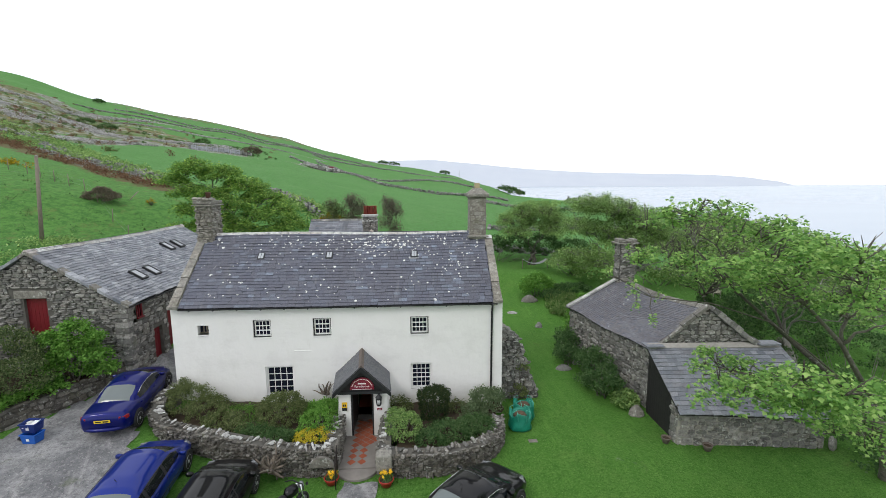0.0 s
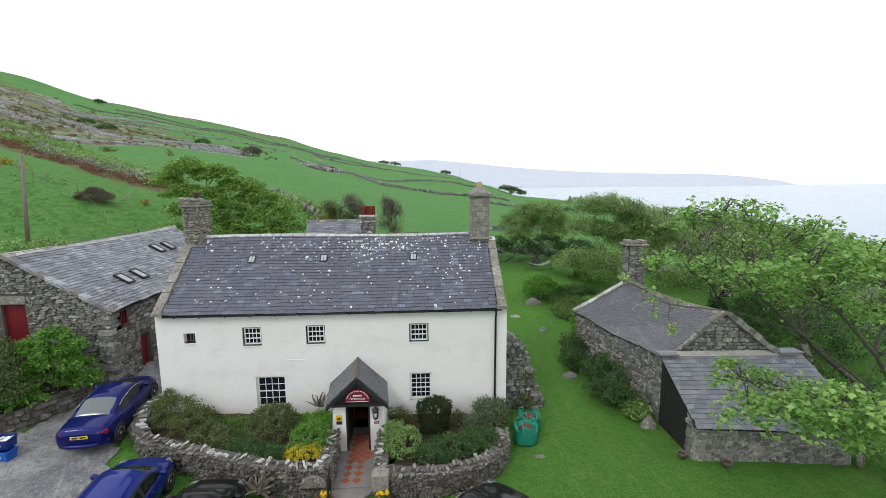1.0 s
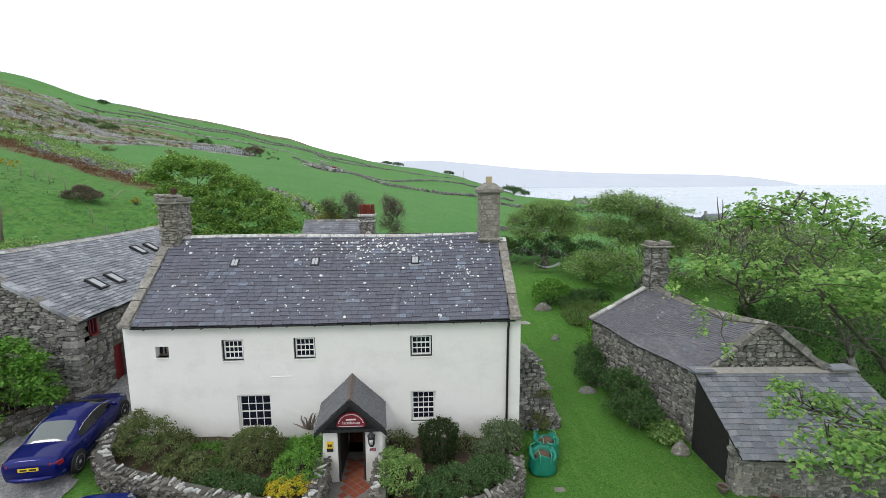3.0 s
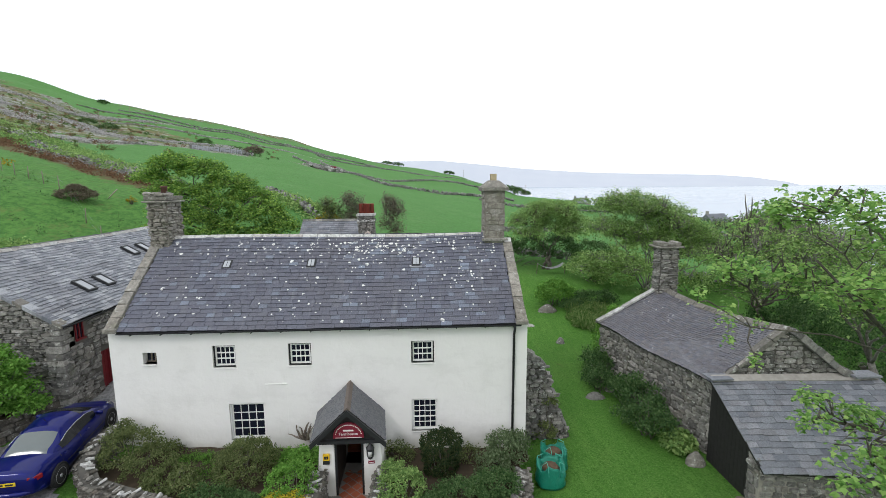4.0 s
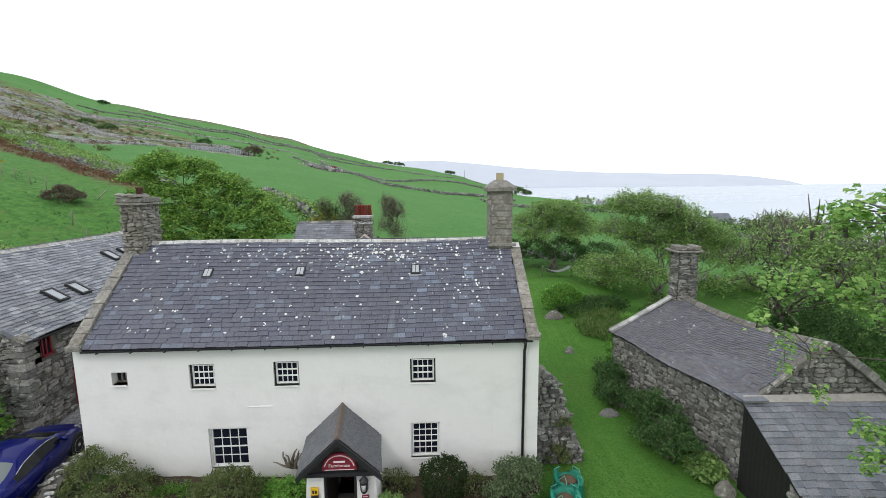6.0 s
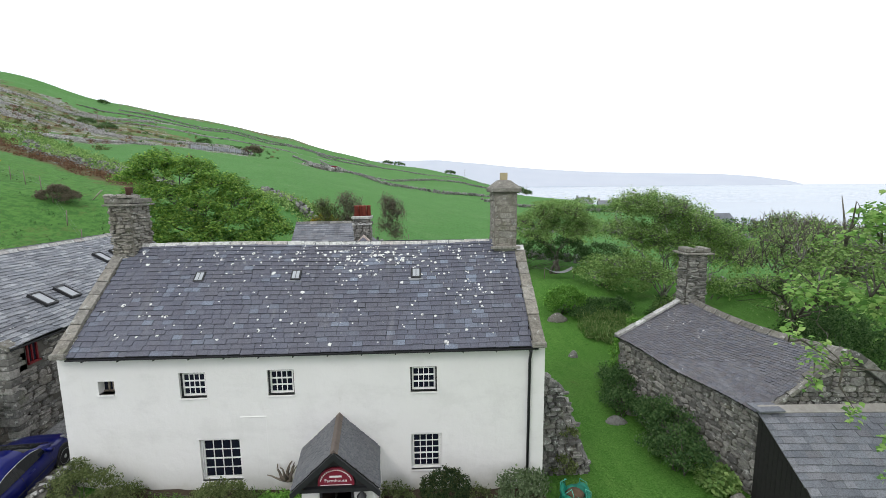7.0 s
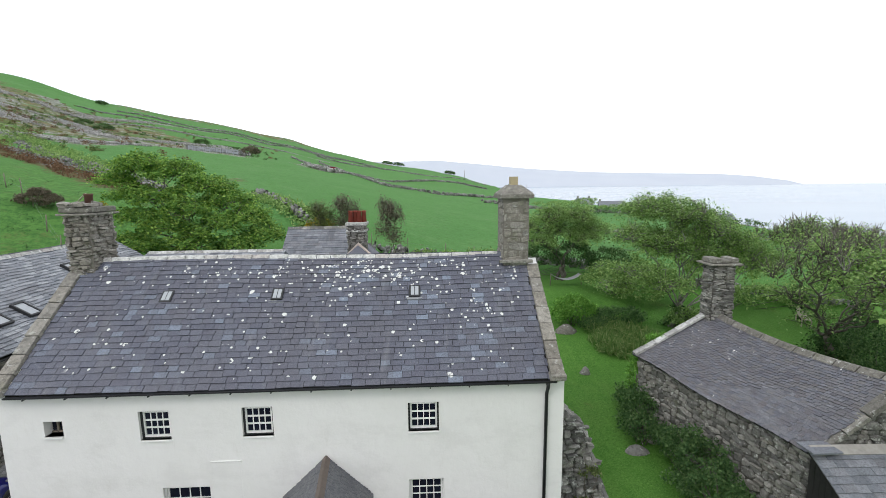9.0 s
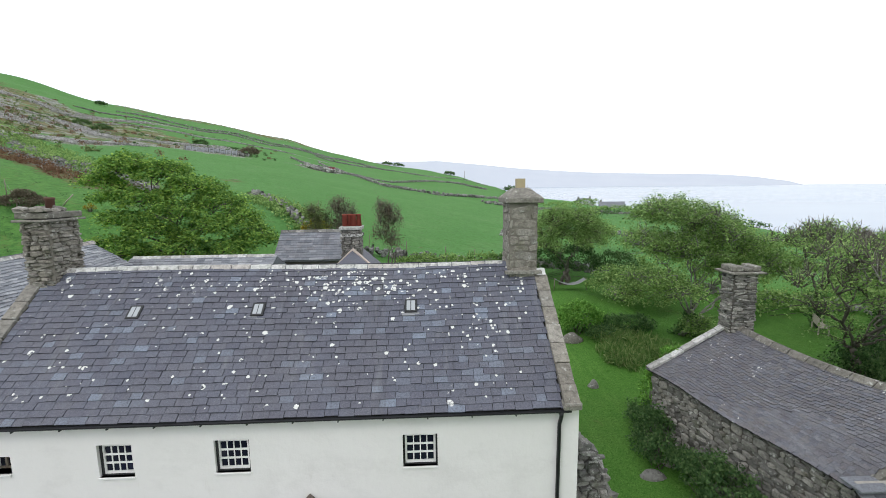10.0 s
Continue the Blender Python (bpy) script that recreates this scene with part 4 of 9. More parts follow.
proof = part("porch_roof", skewed(Geo().prism([(PX - 1.06, PE - 0.06), (PX - 1.06, PE), (PX, PZ), (PX + 1.06, PE), (PX + 1.06, PE - 0.06), (PX, PZ - 0.1)], "y", -1.82, -0.005)), UNDER, porch, "small grey slates with a brown ridge")
slating(proof, lambda u, v: Vector((lerp(ridge_x(lerp(-0.01, -1.85, u)) - 1.10, ridge_x(lerp(-0.01, -1.85, u)) - 0.01, v), lerp(-0.01, -1.85, u), lerp(PE - 0.02, PZ + 0.01, v))), SLATE_PORCH, 0.15, 0.085, 60, 0.8, 21, 0.014, 0.003)
slating(proof, lambda u, v: Vector((lerp(ridge_x(lerp(-1.85, -0.01, u)) + 1.10, ridge_x(lerp(-1.85, -0.01, u)) + 0.01, v), lerp(-1.85, -0.01, u), lerp(PE - 0.02, PZ + 0.01, v))), SLATE_PORCH, 0.15, 0.085, 60, 0.2, 22, 0.014, 0.003)
CLAY = plain("ridge_clay", (0.14, 0.112, 0.095), 0.85, 0, 0.35)
for k in range(5):
    y0 = -1.86 + k * 0.37
    part("ridge_tile", skewed(Geo().prism([(PX - 0.1, PZ - 0.05), (PX, PZ + 0.06), (PX + 0.1, PZ - 0.05), (PX, PZ - 0.02)], "y", y0, y0 + 0.36)), CLAY, proof)
PX = ridge_x(-1.86)
for sx in (-1, 1):
    g = Geo().slab([(PX, -1.875, PZ + 0.0), (PX + sx * 1.10, -1.875, PE - 0.03), (PX + sx * 1.10, -1.875, PE - 0.2), (PX, -1.875, PZ - 0.18)], 0.05 * sx)
    part("bargeboard", g, BLACK, porch, "black bargeboard")
part("tie_beam", Geo().box(PX - 0.92, PX + 0.92, -1.8, -1.66, 2.02, 2.12), BLACK, porch)
part("gable_boarding", Geo().prism([(PX - 0.9, 2.12), (PX + 0.9, 2.12), (PX, 3.0)], "y", -1.7, -1.66), TIMBER_BLACK, porch)
part("door_frame", Geo().box(7.27, 7.33, -1.6, -1.5, 0.24, 2.05).box(8.06, 8.12, -1.6, -1.5, 0.24, 2.05), BLACK, porch)
# dark lining added on both inner walls to deepen the doorway shade
for sx, x_ in ((-1, 7.27), (1, 8.12)):
    part("shade_lining", Geo().box(min(x_, x_ - 0.03 * sx), max(x_, x_ - 0.03 * sx), -1.49, -0.02, 0.26, 2.02), plain("porch_shade_brown", (0.035, 0.028, 0.024), 0.7, 0, 0.3) if sx < 0 else bpy.data.materials["porch_shade_brown"], porch, "dark lining added to deepen the porch shade")
PLUM = plain("sign_red", (0.19, 0.012, 0.03), 0.4, 0, 0.1)
arch = [(PX + 0.45 * math.cos(a), 2.24 + 0.42 * math.sin(a)) for a in np.linspace(0, math.pi, 15)]
sign = part("name_board", Geo().prism(arch + [(PX - 0.45, 2.18), (PX + 0.45, 2.18)], "y", -1.77, -1.705), PLUM, porch, "half-round dark red board with white lettering", bevel=0.01)
bars = Geo()
for k, a in enumerate(np.linspace(0.25, math.pi - 0.25, 19)):
    m = pose(PX + 0.385 * math.cos(a), -1.774, 2.24 + 0.36 * math.sin(a), 0, -math.degrees(a) + 90, 0)
    bars.box(-0.018, 0.018, -0.002, 0.002, -0.014, 0.014, m)
bars.box(PX - 0.15, PX + 0.15, -1.776, -1.771, 2.405, 2.455)
bars.box(PX - 0.38, PX + 0.38, -1.776, -1.771, 2.2, 2.215)
part("lettering", bars, WHITE, sign)
txt = bpy.data.curves.new("word", "FONT")
txt.body, txt.size, txt.align_x, txt.extrude, txt.resolution_u = "Farmhouse", 0.125, "CENTER", 0.002, 2
tmp = new("word", txt)
word = bpy.data.meshes.new_from_object(tmp)
bpy.data.objects.remove(tmp)
word.transform(pose(PX, -1.776, 2.285, 90))
word.materials.clear()
word.materials.append(WHITE)
part("word", word, WHITE, sign)
# things fixed to the porch
badge = thing("wall_plaque", (7.02, -1.62, 1.35), "square yellow guest-house plaque with black marks", "plaque")
part("plate", Geo().box(6.93, 7.12, -1.66, -1.605, 1.42, 1.62), plain("sign_yellow", (0.75, 0.47, 0.02), 0.4), badge)
part("mark", Geo().box(6.97, 7.02, -1.665, -1.655, 1.47, 1.56).box(7.035, 7.085, -1.665, -1.655, 1.47, 1.56), BLACK, badge)
part("lower_plate", Geo().box(6.93, 7.12, -1.66, -1.605, 1.30, 1.415), BLACK, badge)
lantern = thing("wall_lantern", (8.34, -1.66, 1.6), "black iron coach lantern on the white porch wall", "lamp")
part("lantern_body", Geo().lathe([(0.07, 1.50), (0.10, 1.56), (0.115, 1.82), (0.13, 1.84), (0.05, 1.93), (0.02, 1.98)], (8.34, -1.72, 0), 8, None, False), BLACK, lantern)
part("lantern_glass", Geo().lathe([(0.055, 1.60), (0.065, 1.76)], (8.34, -1.79, 0), 10), plain("frosted_glass", (0.45, 0.46, 0.45), 0.3), lantern)
part("bracket", Geo().box(8.31, 8.37, -1.66, -1.59, 1.86, 2.0), BLACK, lantern)
notice = thing("door_sign", (8.36, -1.6, 1.3), "small dark red sign with white writing", "sign")
part("plate", Geo().box(8.26, 8.45, -1.635, -1.60, 1.27, 1.345), PLUM, notice)
part("writing", Geo().box(8.29, 8.42, -1.638, -1.634, 1.30, 1.315), WHITE, notice)

# ---------------------------------------------------------------- the long barn beside the yard
BX, BE, BR, BYA, BYB = -2.6, 4.86, 7.12, 1.4, 13.4
RXB = -6.3
barn = thing("stone_barn", (-6.3, 7.4, 3.0), "long rubble-stone barn with a grey slate roof and red doors", "barn")
HATCH = (-6.72, -5.80, 3.55, 5.19)
gable = holed(Geo(), Matrix.Translation((-10.0, BYA, 0)), 7.4, 0.5, [(0, BE - 0.14), (3.7, BR - 0.18), (7.4, BE - 0.14)], 0.6, [(HATCH[0] + 10, HATCH[1] + 10, HATCH[2], HATCH[3])])
gwall = part("gable_wall", gable, MORTAR, barn)
rubble(gwall, frame_of((-10.0, BYA, 0.5), (1, 0, 0), (0, -1, 0)), 7.4, lambda c: BR - 0.06 - abs(c - 3.7) * (BR - BE) / 3.7 - 0.5, STONE, (0.27, 0.115),
       [(HATCH[0] + 9.98, HATCH[1] + 10.02, HATCH[2] - 0.5, HATCH[3] - 0.5), (2.95, 4.3, 4.69, 5.06)], 200, 5.0, 0.06, 41)
part("lintel", Geo().box(-7.05, -5.72, BYA - 0.07, BYA + 0.2, 5.2, 5.54), STONE_PALE, barn, "long stone lintel", bevel=0.03)
hatch = part("hatch_door", Geo().box(HATCH[0], HATCH[1], BYA + 0.15, BYA + 0.22, HATCH[2], HATCH[3]), RED, barn, "dark red boarded hatch")
for k in range(6):
    x = lerp(HATCH[0], HATCH[1], (k + 0.5) / 6)
    part("board", Geo().box(x - 0.073, x + 0.073, BYA + 0.125, BYA + 0.15, HATCH[2], HATCH[3]), RED, hatch)
EAST = [(2.02 - BYA, 2.45 - BYA, 4.02, 4.74), (3.15 - BYA, 3.85 - BYA, 1.62, 3.2), (4.35 - BYA, 5.2 - BYA, 1.8, 3.85)]
mE = frame_of((BX, BYA, 0), (0, 1, 0), (1, 0, 0))
ewall = part("side_wall", holed(Geo(), mE, BYB - BYA, 0.5, [(0, BE), (BYB - BYA, BE)], 0.6, EAST), MORTAR, barn)
rubble(ewall, frame_of((BX, BYA, 0.5), (0, 1, 0), (1, 0, 0)), 7.0, lambda c: BE - 0.52, STONE, (0.33, 0.18), [(a, b, c - 0.5, d - 0.5) for a, b, c, d in EAST], 200, 0.5, 0.06, 43)
part("rear_wall", Geo().box(-10.0, -9.4, BYA + 0.6, BYB, 0.5, BE).box(-9.4, BX - 0.6, BYB - 0.6, BYB, 0.5, BE), MORTAR, barn)
part("end_gable", Geo().prism([(-10.0, BE), (BX, BE), (RXB, BR - 0.1)], "y", BYB - 0.6, BYB), MORTAR, barn)
w = part("window", Geo().box(BX - 0.07, BX + 0.03, 2.04, 2.09, 4.04, 4.72).box(BX - 0.07, BX + 0.03, 2.38, 2.43, 4.04, 4.72).box(BX - 0.07, BX + 0.03, 2.09, 2.38, 4.67, 4.72).box(BX - 0.07, BX + 0.08, 2.02, 2.45, 4.02, 4.08).box(BX - 0.06, BX + 0.02, 2.21, 2.25, 4.08, 4.67), RED, barn, "small dark red casement window")
part("pane", Geo().box(BX - 0.03, BX - 0.02, 2.09, 2.38, 4.08, 4.67), GLASS, w)
for a, b, c, d in EAST[1:]:
    dr = part("door", Geo().box(BX - 0.24, BX - 0.18, a + BYA, b + BYA, c, d), RED, barn, "dark red plank door")
    for k in range(4):
        y = lerp(a, b, (k + 0.5) / 4) + BYA
        part("board", Geo().box(BX - 0.18, BX - 0.155, y - (b - a) / 8 + 0.006, y + (b - a) / 8 - 0.006, c, d), RED, dr)
broof = part("roof", Geo().prism([(-10.1, BE - 0.2), (-10.1, BE - 0.14), (RXB, BR - 0.16), (BX + 0.08, BE - 0.14), (BX + 0.08, BE - 0.2), (RXB, BR - 0.28)], "y", BYA + 0.25, BYB + 0.1), UNDER, barn, "grey slate roof with a whitened ridge")


def barn_east(u, v):
    y = lerp(BYA - 0.12, BYB + 0.12, u)
    dip = 0.10 * ease(7.2, 8.4, y) * (1 - v) * 0 - 0.07 * math.sin(math.pi * u) * v
    return Vector((lerp(BX + 0.22, RXB, v), y, lerp(BE - 0.03, BR + 0.06, v) + dip + 0.012 * math.sin(y * 3.1)))


slating(broof, barn_east, SLATE_BARN, 0.3, 0.17, 280, 0.1, 45, 0.036, 0.008)
slating(broof, lambda u, v: Vector((lerp(-10.2, RXB, v), lerp(BYB + 0.12, BYA - 0.12, u), lerp(BE - 0.03, BR + 0.06, v))), SLATE_BARN, 0.6, 0.4, 0, 0.1, 46)
rnd = random.Random(7)
y = BYA - 0.12
while y < BYB:
    l = rnd.uniform(0.4, 0.6)
    z = BR + 0.05 - 0.07 * math.sin(math.pi * (y - BYA) / 12)
    part("ridge_tile", Geo().prism([(RXB - 0.17, z - 0.05), (RXB - 0.05, z + 0.1), (RXB + 0.05, z + 0.1), (RXB + 0.17, z - 0.05), (RXB, z - 0.02)], "y", y, y + l - 0.015), RIDGE_WHITE, broof, bevel=0.012)
    y += l
# quoins at the yard corner, and a mortared slate verge up the gable
rndq, zq = random.Random(19), 0.9
while zq < BE - 0.15:
    hq = rndq.uniform(0.16, 0.3)
    a_, b_ = (0.5, 0.28) if rndq.random() < 0.5 else (0.28, 0.5)
    part("quoin", Geo().box(BX - a_, BX + 0.07 + rndq.uniform(0, 0.03), BYA - 0.07 - rndq.uniform(0, 0.03), BYA + b_, zq, zq + hq - 0.015), STONE, barn, bevel=0.03)
    zq += hq
for k in range(13):
    for sgn_ in (1, -1):
        e_x = BX + 0.2 if sgn_ > 0 else -10.2
        x0_, x1_ = lerp(e_x, RXB, k / 13), lerp(e_x, RXB, (k + 0.985) / 13)
        z0_, z1_ = lerp(BE - 0.03, BR + 0.06, k / 13), lerp(BE - 0.03, BR + 0.06, (k + 0.985) / 13)
        part("verge_slate", Geo().add([(xx, yy, zz + dz) for xx, zz in ((x0_, z0_), (x1_, z1_)) for yy in (BYA - 0.16, BYA + 0.2) for dz in (-0.11, 0.035 + 0.012 * math.sin(k * 2.3))], BOXF), SLATE_BARN if k % 4 else STONE_PALE, barn, bevel=0.01)
part("gutter", Geo().tube([(BX + 0.2, BYA - 0.1, BE - 0.11), (BX + 0.2, 6.0, BE - 0.12), (BX + 0.2, BYB, BE - 0.11)], 0.03, 8), BLACK, barn)
sl = (BR + 0.06 - BE + 0.03) / (BX + 0.22 - RXB)
for x, y in ((-3.62, 4.1), (-3.62, 5.2), (-4.85, 9.0), (-4.85, 10.1)):
    m = pose(x, y, BE - 0.03 + (BX + 0.22 - x) * sl + 0.06, 0, math.degrees(math.atan(sl)), 0)
    f = part("roof_window", Geo().box(-0.38, 0.38, -0.25, -0.19, -0.05, 0.07, m).box(-0.38, 0.38, 0.19, 0.25, -0.05, 0.07, m).box(-0.38, -0.32, -0.19, 0.19, -0.05, 0.07, m).box(0.32, 0.38, -0.19, 0.19, -0.05, 0.07, m), BLACK, barn, "dark-framed roof window")
    part("pane", Geo().box(-0.32, 0.32, -0.19, 0.19, 0.0, 0.04, m), bpy.data.materials["rooflight_glass"], f)

# low roofs behind the barn and the rear wing of the house
shed = thing("rear_shed", (-2.8, 14.8, 3.5), "low slate-roofed shed behind the farmhouse", "shed")
part("wall_core", Geo().box(-5.5, 2.0, 13.6, 17.0, 2.5, 5.15), MORTAR, shed)
sroof = part("roof", Geo().prism([(13.4, 5.1), (13.4, 5.18), (15.3, 6.05), (17.2, 5.18), (17.2, 5.1)], "x", -5.6, 2.1), SLATE_BARN, shed)
slating(sroof, lambda u, v: Vector((lerp(-5.6, 2.1, u), lerp(13.3, 15.3, v), lerp(5.2, 6.1, v))), SLATE_BARN, 0.4, 0.22, 0, 0.5, 51)
for k in range(15):
    x = -5.5 + k * 0.5
    part("ridge_tile", Geo().prism([(15.14, 6.03), (15.3, 6.2), (15.46, 6.03)], "x", x, x + 0.48), STONE_WHITE, sroof)

wing = thing("rear_wing", (6.9, 9.0, 3.0), "slate-roofed rear wing with a white-banded chimney", "house wing")
part("wall_core", Geo().box(5.0, 8.8, 6.0, 13.0, 0.5, 5.0), WASH, wing)
part("roof", Geo().prism([(4.85, 5.0), (4.85, 5.06), (6.85, 6.9), (8.95, 5.06), (8.95, 5.0)], "y", 5.0, 13.1), SLATE, wing)
part("verge", Geo().slab([(6.85, 11.0, 7.0), (5.9, 11.0, 6.1), (5.9, 11.0, 5.9), (6.85, 11.0, 6.8)], 0.3).slab([(6.85, 11.0, 7.0), (7.8, 11.0, 6.1), (7.8, 11.0, 5.9), (6.85, 11.0, 6.8)], -0.3), plain("pale_verge", (0.55, 0.47, 0.42), 0.9, 0, 0.3), wing, "pale mortared verge")
wstack = stack(wing, "chimney", 6.3, 7.2, 11.3, 12.1, 6.2, 7.82, "dark stone stack banded with whitened stone", True, 61, (0.3, 0.15), MORTAR, STONE)
part("chimney_band", Geo().box(6.24, 7.26, 11.24, 12.16, 7.8, 7.95), STONE_WHITE, wstack, bevel=0.03)
part("chimney_band", Geo().box(6.27, 7.23, 11.27, 12.13, 7.5, 7.6), STONE_WHITE, wstack, bevel=0.02)
POT = plain("red_clay", (0.22, 0.045, 0.03), 0.75, 0, 0.3)
for k in range(4):
    part("chimney_pot", Geo().lathe([(0.13, 7.9), (0.10, 8.42), (0.12, 8.44), (0.12, 8.5), (0.08, 8.5), (0.08, 8.3)], (6.45 + k * 0.21, 11.7 + 0.1 * (k % 2), 0), 12), POT, wstack, "red clay pot")

cottage = thing("slate_outhouse", (3.4, 19.0, 4.0), "small slate-roofed outhouse behind the wing", "outbuilding")
part("wall_core", Geo().box(1.2, 5.6, 18.0, 21.4, 2.5, 5.4), MORTAR, cottage)
croof = part("roof", Geo().prism([(17.8, 5.32), (17.8, 5.4), (19.7, 6.95), (21.6, 5.4), (21.6, 5.32)], "x", 1.0, 5.8), SLATE_BARN, cottage)
slating(croof, lambda u, v: Vector((lerp(1.0, 5.8, u), lerp(17.7, 19.7, v), lerp(5.42, 7.0, v))), SLATE_LEAN, 0.4, 0.22, 0, 0.5, 52)
for k in range(10):
    x = 1.0 + k * 0.48
    part("ridge_tile", Geo().prism([(19.54, 6.93), (19.7, 7.08), (19.86, 6.93)], "x", x, x + 0.46), STONE, croof)

# ---------------------------------------------------------------- the old barn on the lawn
NL, NR, FL, FR = Vector((19.85, -0.1, 0)), Vector((24.3, -0.4, 0)), Vector((18.6, 6.6, 0)), Vector((24.5, 6.7, 0))
OE = 2.85
old = thing("old_barn", (21.8, 3.2, 0.0), "old rubble barn with a sagging slate roof and an end chimney", "barn")
core = part("wall_core", Geo().add([*(p + Vector((0, 0, z)) for z in (-0.3, OE - 0.02) for p in (NL, NR, FR, FL))], [(0, 1, 5, 4), (1, 2, 6, 5), (2, 3, 7, 6), (3, 0, 4, 7), (0, 3, 2, 1), (4, 5, 6, 7)]), MORTAR, old)
apex_n, apex_f = Vector((22.08, -0.28, 4.66)), Vector((21.55, 6.75, 4.5))
rings = []
for k in range(6):
    u = k / 5
    rings.append([NL.lerp(FL, u) + Vector((0, 0, OE - 0.03)), NR.lerp(FR, u) + Vector((0, 0, OE - 0.03)), apex_n.lerp(apex_f, u) - Vector((0, 0, 0.12 + 0.36 * math.sin(math.pi * u)))])
part("gable_core", Geo().loft(rings, False), MORTAR, old)
u_w = (NL - FL)
rubble(core, frame_of(FL + Vector((0, 0, -0.3)), u_w, (u_w.y, -u_w.x, 0)), u_w.length, lambda c: OE + 0.25, STONE, (0.33, 0.19), (), 220, u_w.length, 0.06, 71)
gw = NR - NL
rubble(core, frame_of(NL, gw, (gw.y, -gw.x, 0)), gw.length, lambda c: OE + 0.02 + (1.76 - abs(c - gw.length / 2) * 1.76 / (gw.length / 2)), STONE, (0.3, 0.17), (), 150, 2, 0.07, 73, bottom=lambda c: 2.7)


def old_left(u, v):
    e = FL.lerp(NL, lerp(-0.02, 1.0, u))
    e = Vector((e.x - 0.2, e.y, OE - 0.06 + 0.05 * math.sin(u * 9)))
    r = apex_f.lerp(apex_n, u)
    p = e.lerp(r, v)
    p.z -= 0.24 * math.sin(math.pi * u) * v + 0.10 * math.sin(math.pi * v) * math.exp(-((u - 0.45) / 0.25) ** 2)
    return p


def old_right(u, v):
    e = NR.lerp(FR, u)
    e = Vector((e.x + 0.2, e.y, OE - 0.06))
    p = e.lerp(apex_n.lerp(apex_f, u), v)
    p.z -= 0.24 * math.sin(math.pi * u) * v
    return p


oroof = part("roof", Geo().grid([[old_left(u / 12, v / 6) - Vector((-0.03, 0, 0.04)) for u in range(13)] for v in range(7)]).grid([[old_right(u / 12, v / 6) - Vector((0.03, 0, 0.04)) for u in range(13)] for v in range(7)]), UNDER, old, "sagging mossy old slate roof")
slating(oroof, old_left, SLATE_OLD, 0.17, 0.105, 290, 0.75, 75, 0.026, 0.004)
slating(oroof, old_right, SLATE_OLD, 0.4, 0.25, 0, 0.5, 76, 0.03, 0.012)
for k in range(11):
    a, b = k / 11, (k + 0.95) / 11
    p, q = apex_n.lerp(apex_f, a), apex_n.lerp(apex_f, b)
    p.z -= 0.24 * math.sin(math.pi * a) - 0.02
    q.z -= 0.24 * math.sin(math.pi * b) - 0.02
    part("ridge_tile", Geo().loft([[p + Vector((dx, 0, dz)) for dx, dz in ((-0.17, -0.09), (-0.04, 0.07), (0.05, 0.07), (0.18, -0.09))], [q + Vector((dx, 0, dz)) for dx, dz in ((-0.17, -0.09), (-0.04, 0.07), (0.05, 0.07), (0.18, -0.09))]], False), STONE_PALE, oroof, bevel=0.015)


def verge(parent, a, b, count, material, w=0.3, t=0.1, seed=1):
    rnd = random.Random(seed)
    a, b = Vector(a), Vector(b)
    d = (b - a).normalized()
    side = Vector((0, 0, 1)).cross(d).normalized()
    n = d.cross(side)
    n = n if n.z > 0 else -n
    for k in range(count):
        p, q = a.lerp(b, k / count), a.lerp(b, (k + 0.96) / count)
        h = t * rnd.uniform(0.8, 1.3)
        part("verge_stone", Geo().add([e + side * s * w / 2 + n * z for e in (p, q) for s in (-1, 1) for z in (-0.03, h)], BOXF), material, parent, bevel=0.015)


verge(old, (apex_n.x, apex_n.y + 0.05, apex_n.z + 0.02), (NL.x + 0.12, NL.y - 0.02, OE + 0.05), 4, STONE_PALE, 0.3, 0.1, 2)
verge(old, (apex_n.x + 0.05, apex_n.y - 0.02, apex_n.z - 0.1), (NR.x + 0.1, NR.y - 0.02, OE - 0.1), 9, STONE, 0.36, 0.2, 3)
verge(old, (apex_f.x - 0.2, apex_f.y - 0.1, apex_f.z - 0.02), (FL.x - 0.2, FL.y, OE - 0.02), 7, STONE_WHITE, 0.3, 0.07, 4)
ostack = stack(old, "chimney", 21.15, 22.1, 6.2, 6.95, 4.0, 6.5, "square dry-stone chimney with a thin slab cap", True, 81, (0.4, 0.095), MORTAR, STONE)
part("chimney_cap", Geo().box(21.0, 22.25, 6.08, 7.08, 6.48, 6.55), STONE_PALE, ostack, bevel=0.015)
for x0, x1 in ((21.1, 21.5), (21.52, 21.85), (21.87, 22.15)):
    part("cap_stone", Geo().box(x0, x1, 6.2, 6.9, 6.55, 6.72 + 0.04 * math.sin(x0 * 9)), STONE_PALE, ostack, bevel=0.05)

# lean-to against its gable
lean = thing("lean_to", (22.2, -1.7, 0.0), "stone lean-to store with a grey slate roof and tarred boarding", "lean-to")
LT = [Vector((19.42, -0.42, 3.02)), Vector((25.1, -0.62, 3.0)), Vector((19.5, -2.88, 1.35)), Vector((25.2, -3.62, 1.36))]
lwall = part("front_wall", Geo().add([Vector(p) for p in ((19.6, -2.62, -0.3), (24.8, -3.3, -0.3), (24.8, -2.8, -0.3), (19.6, -2.15, -0.3), (19.6, -2.62, 1.42), (24.8, -3.3, 1.42), (24.8, -2.8, 1.42), (19.6, -2.15, 1.42))],
                                     [(0, 1, 5, 4), (1, 2, 6, 5), (2, 3, 7, 6), (3, 0, 4, 7), (4, 5, 6, 7), (0, 3, 2, 1)]), MORTAR_PALE, lean)
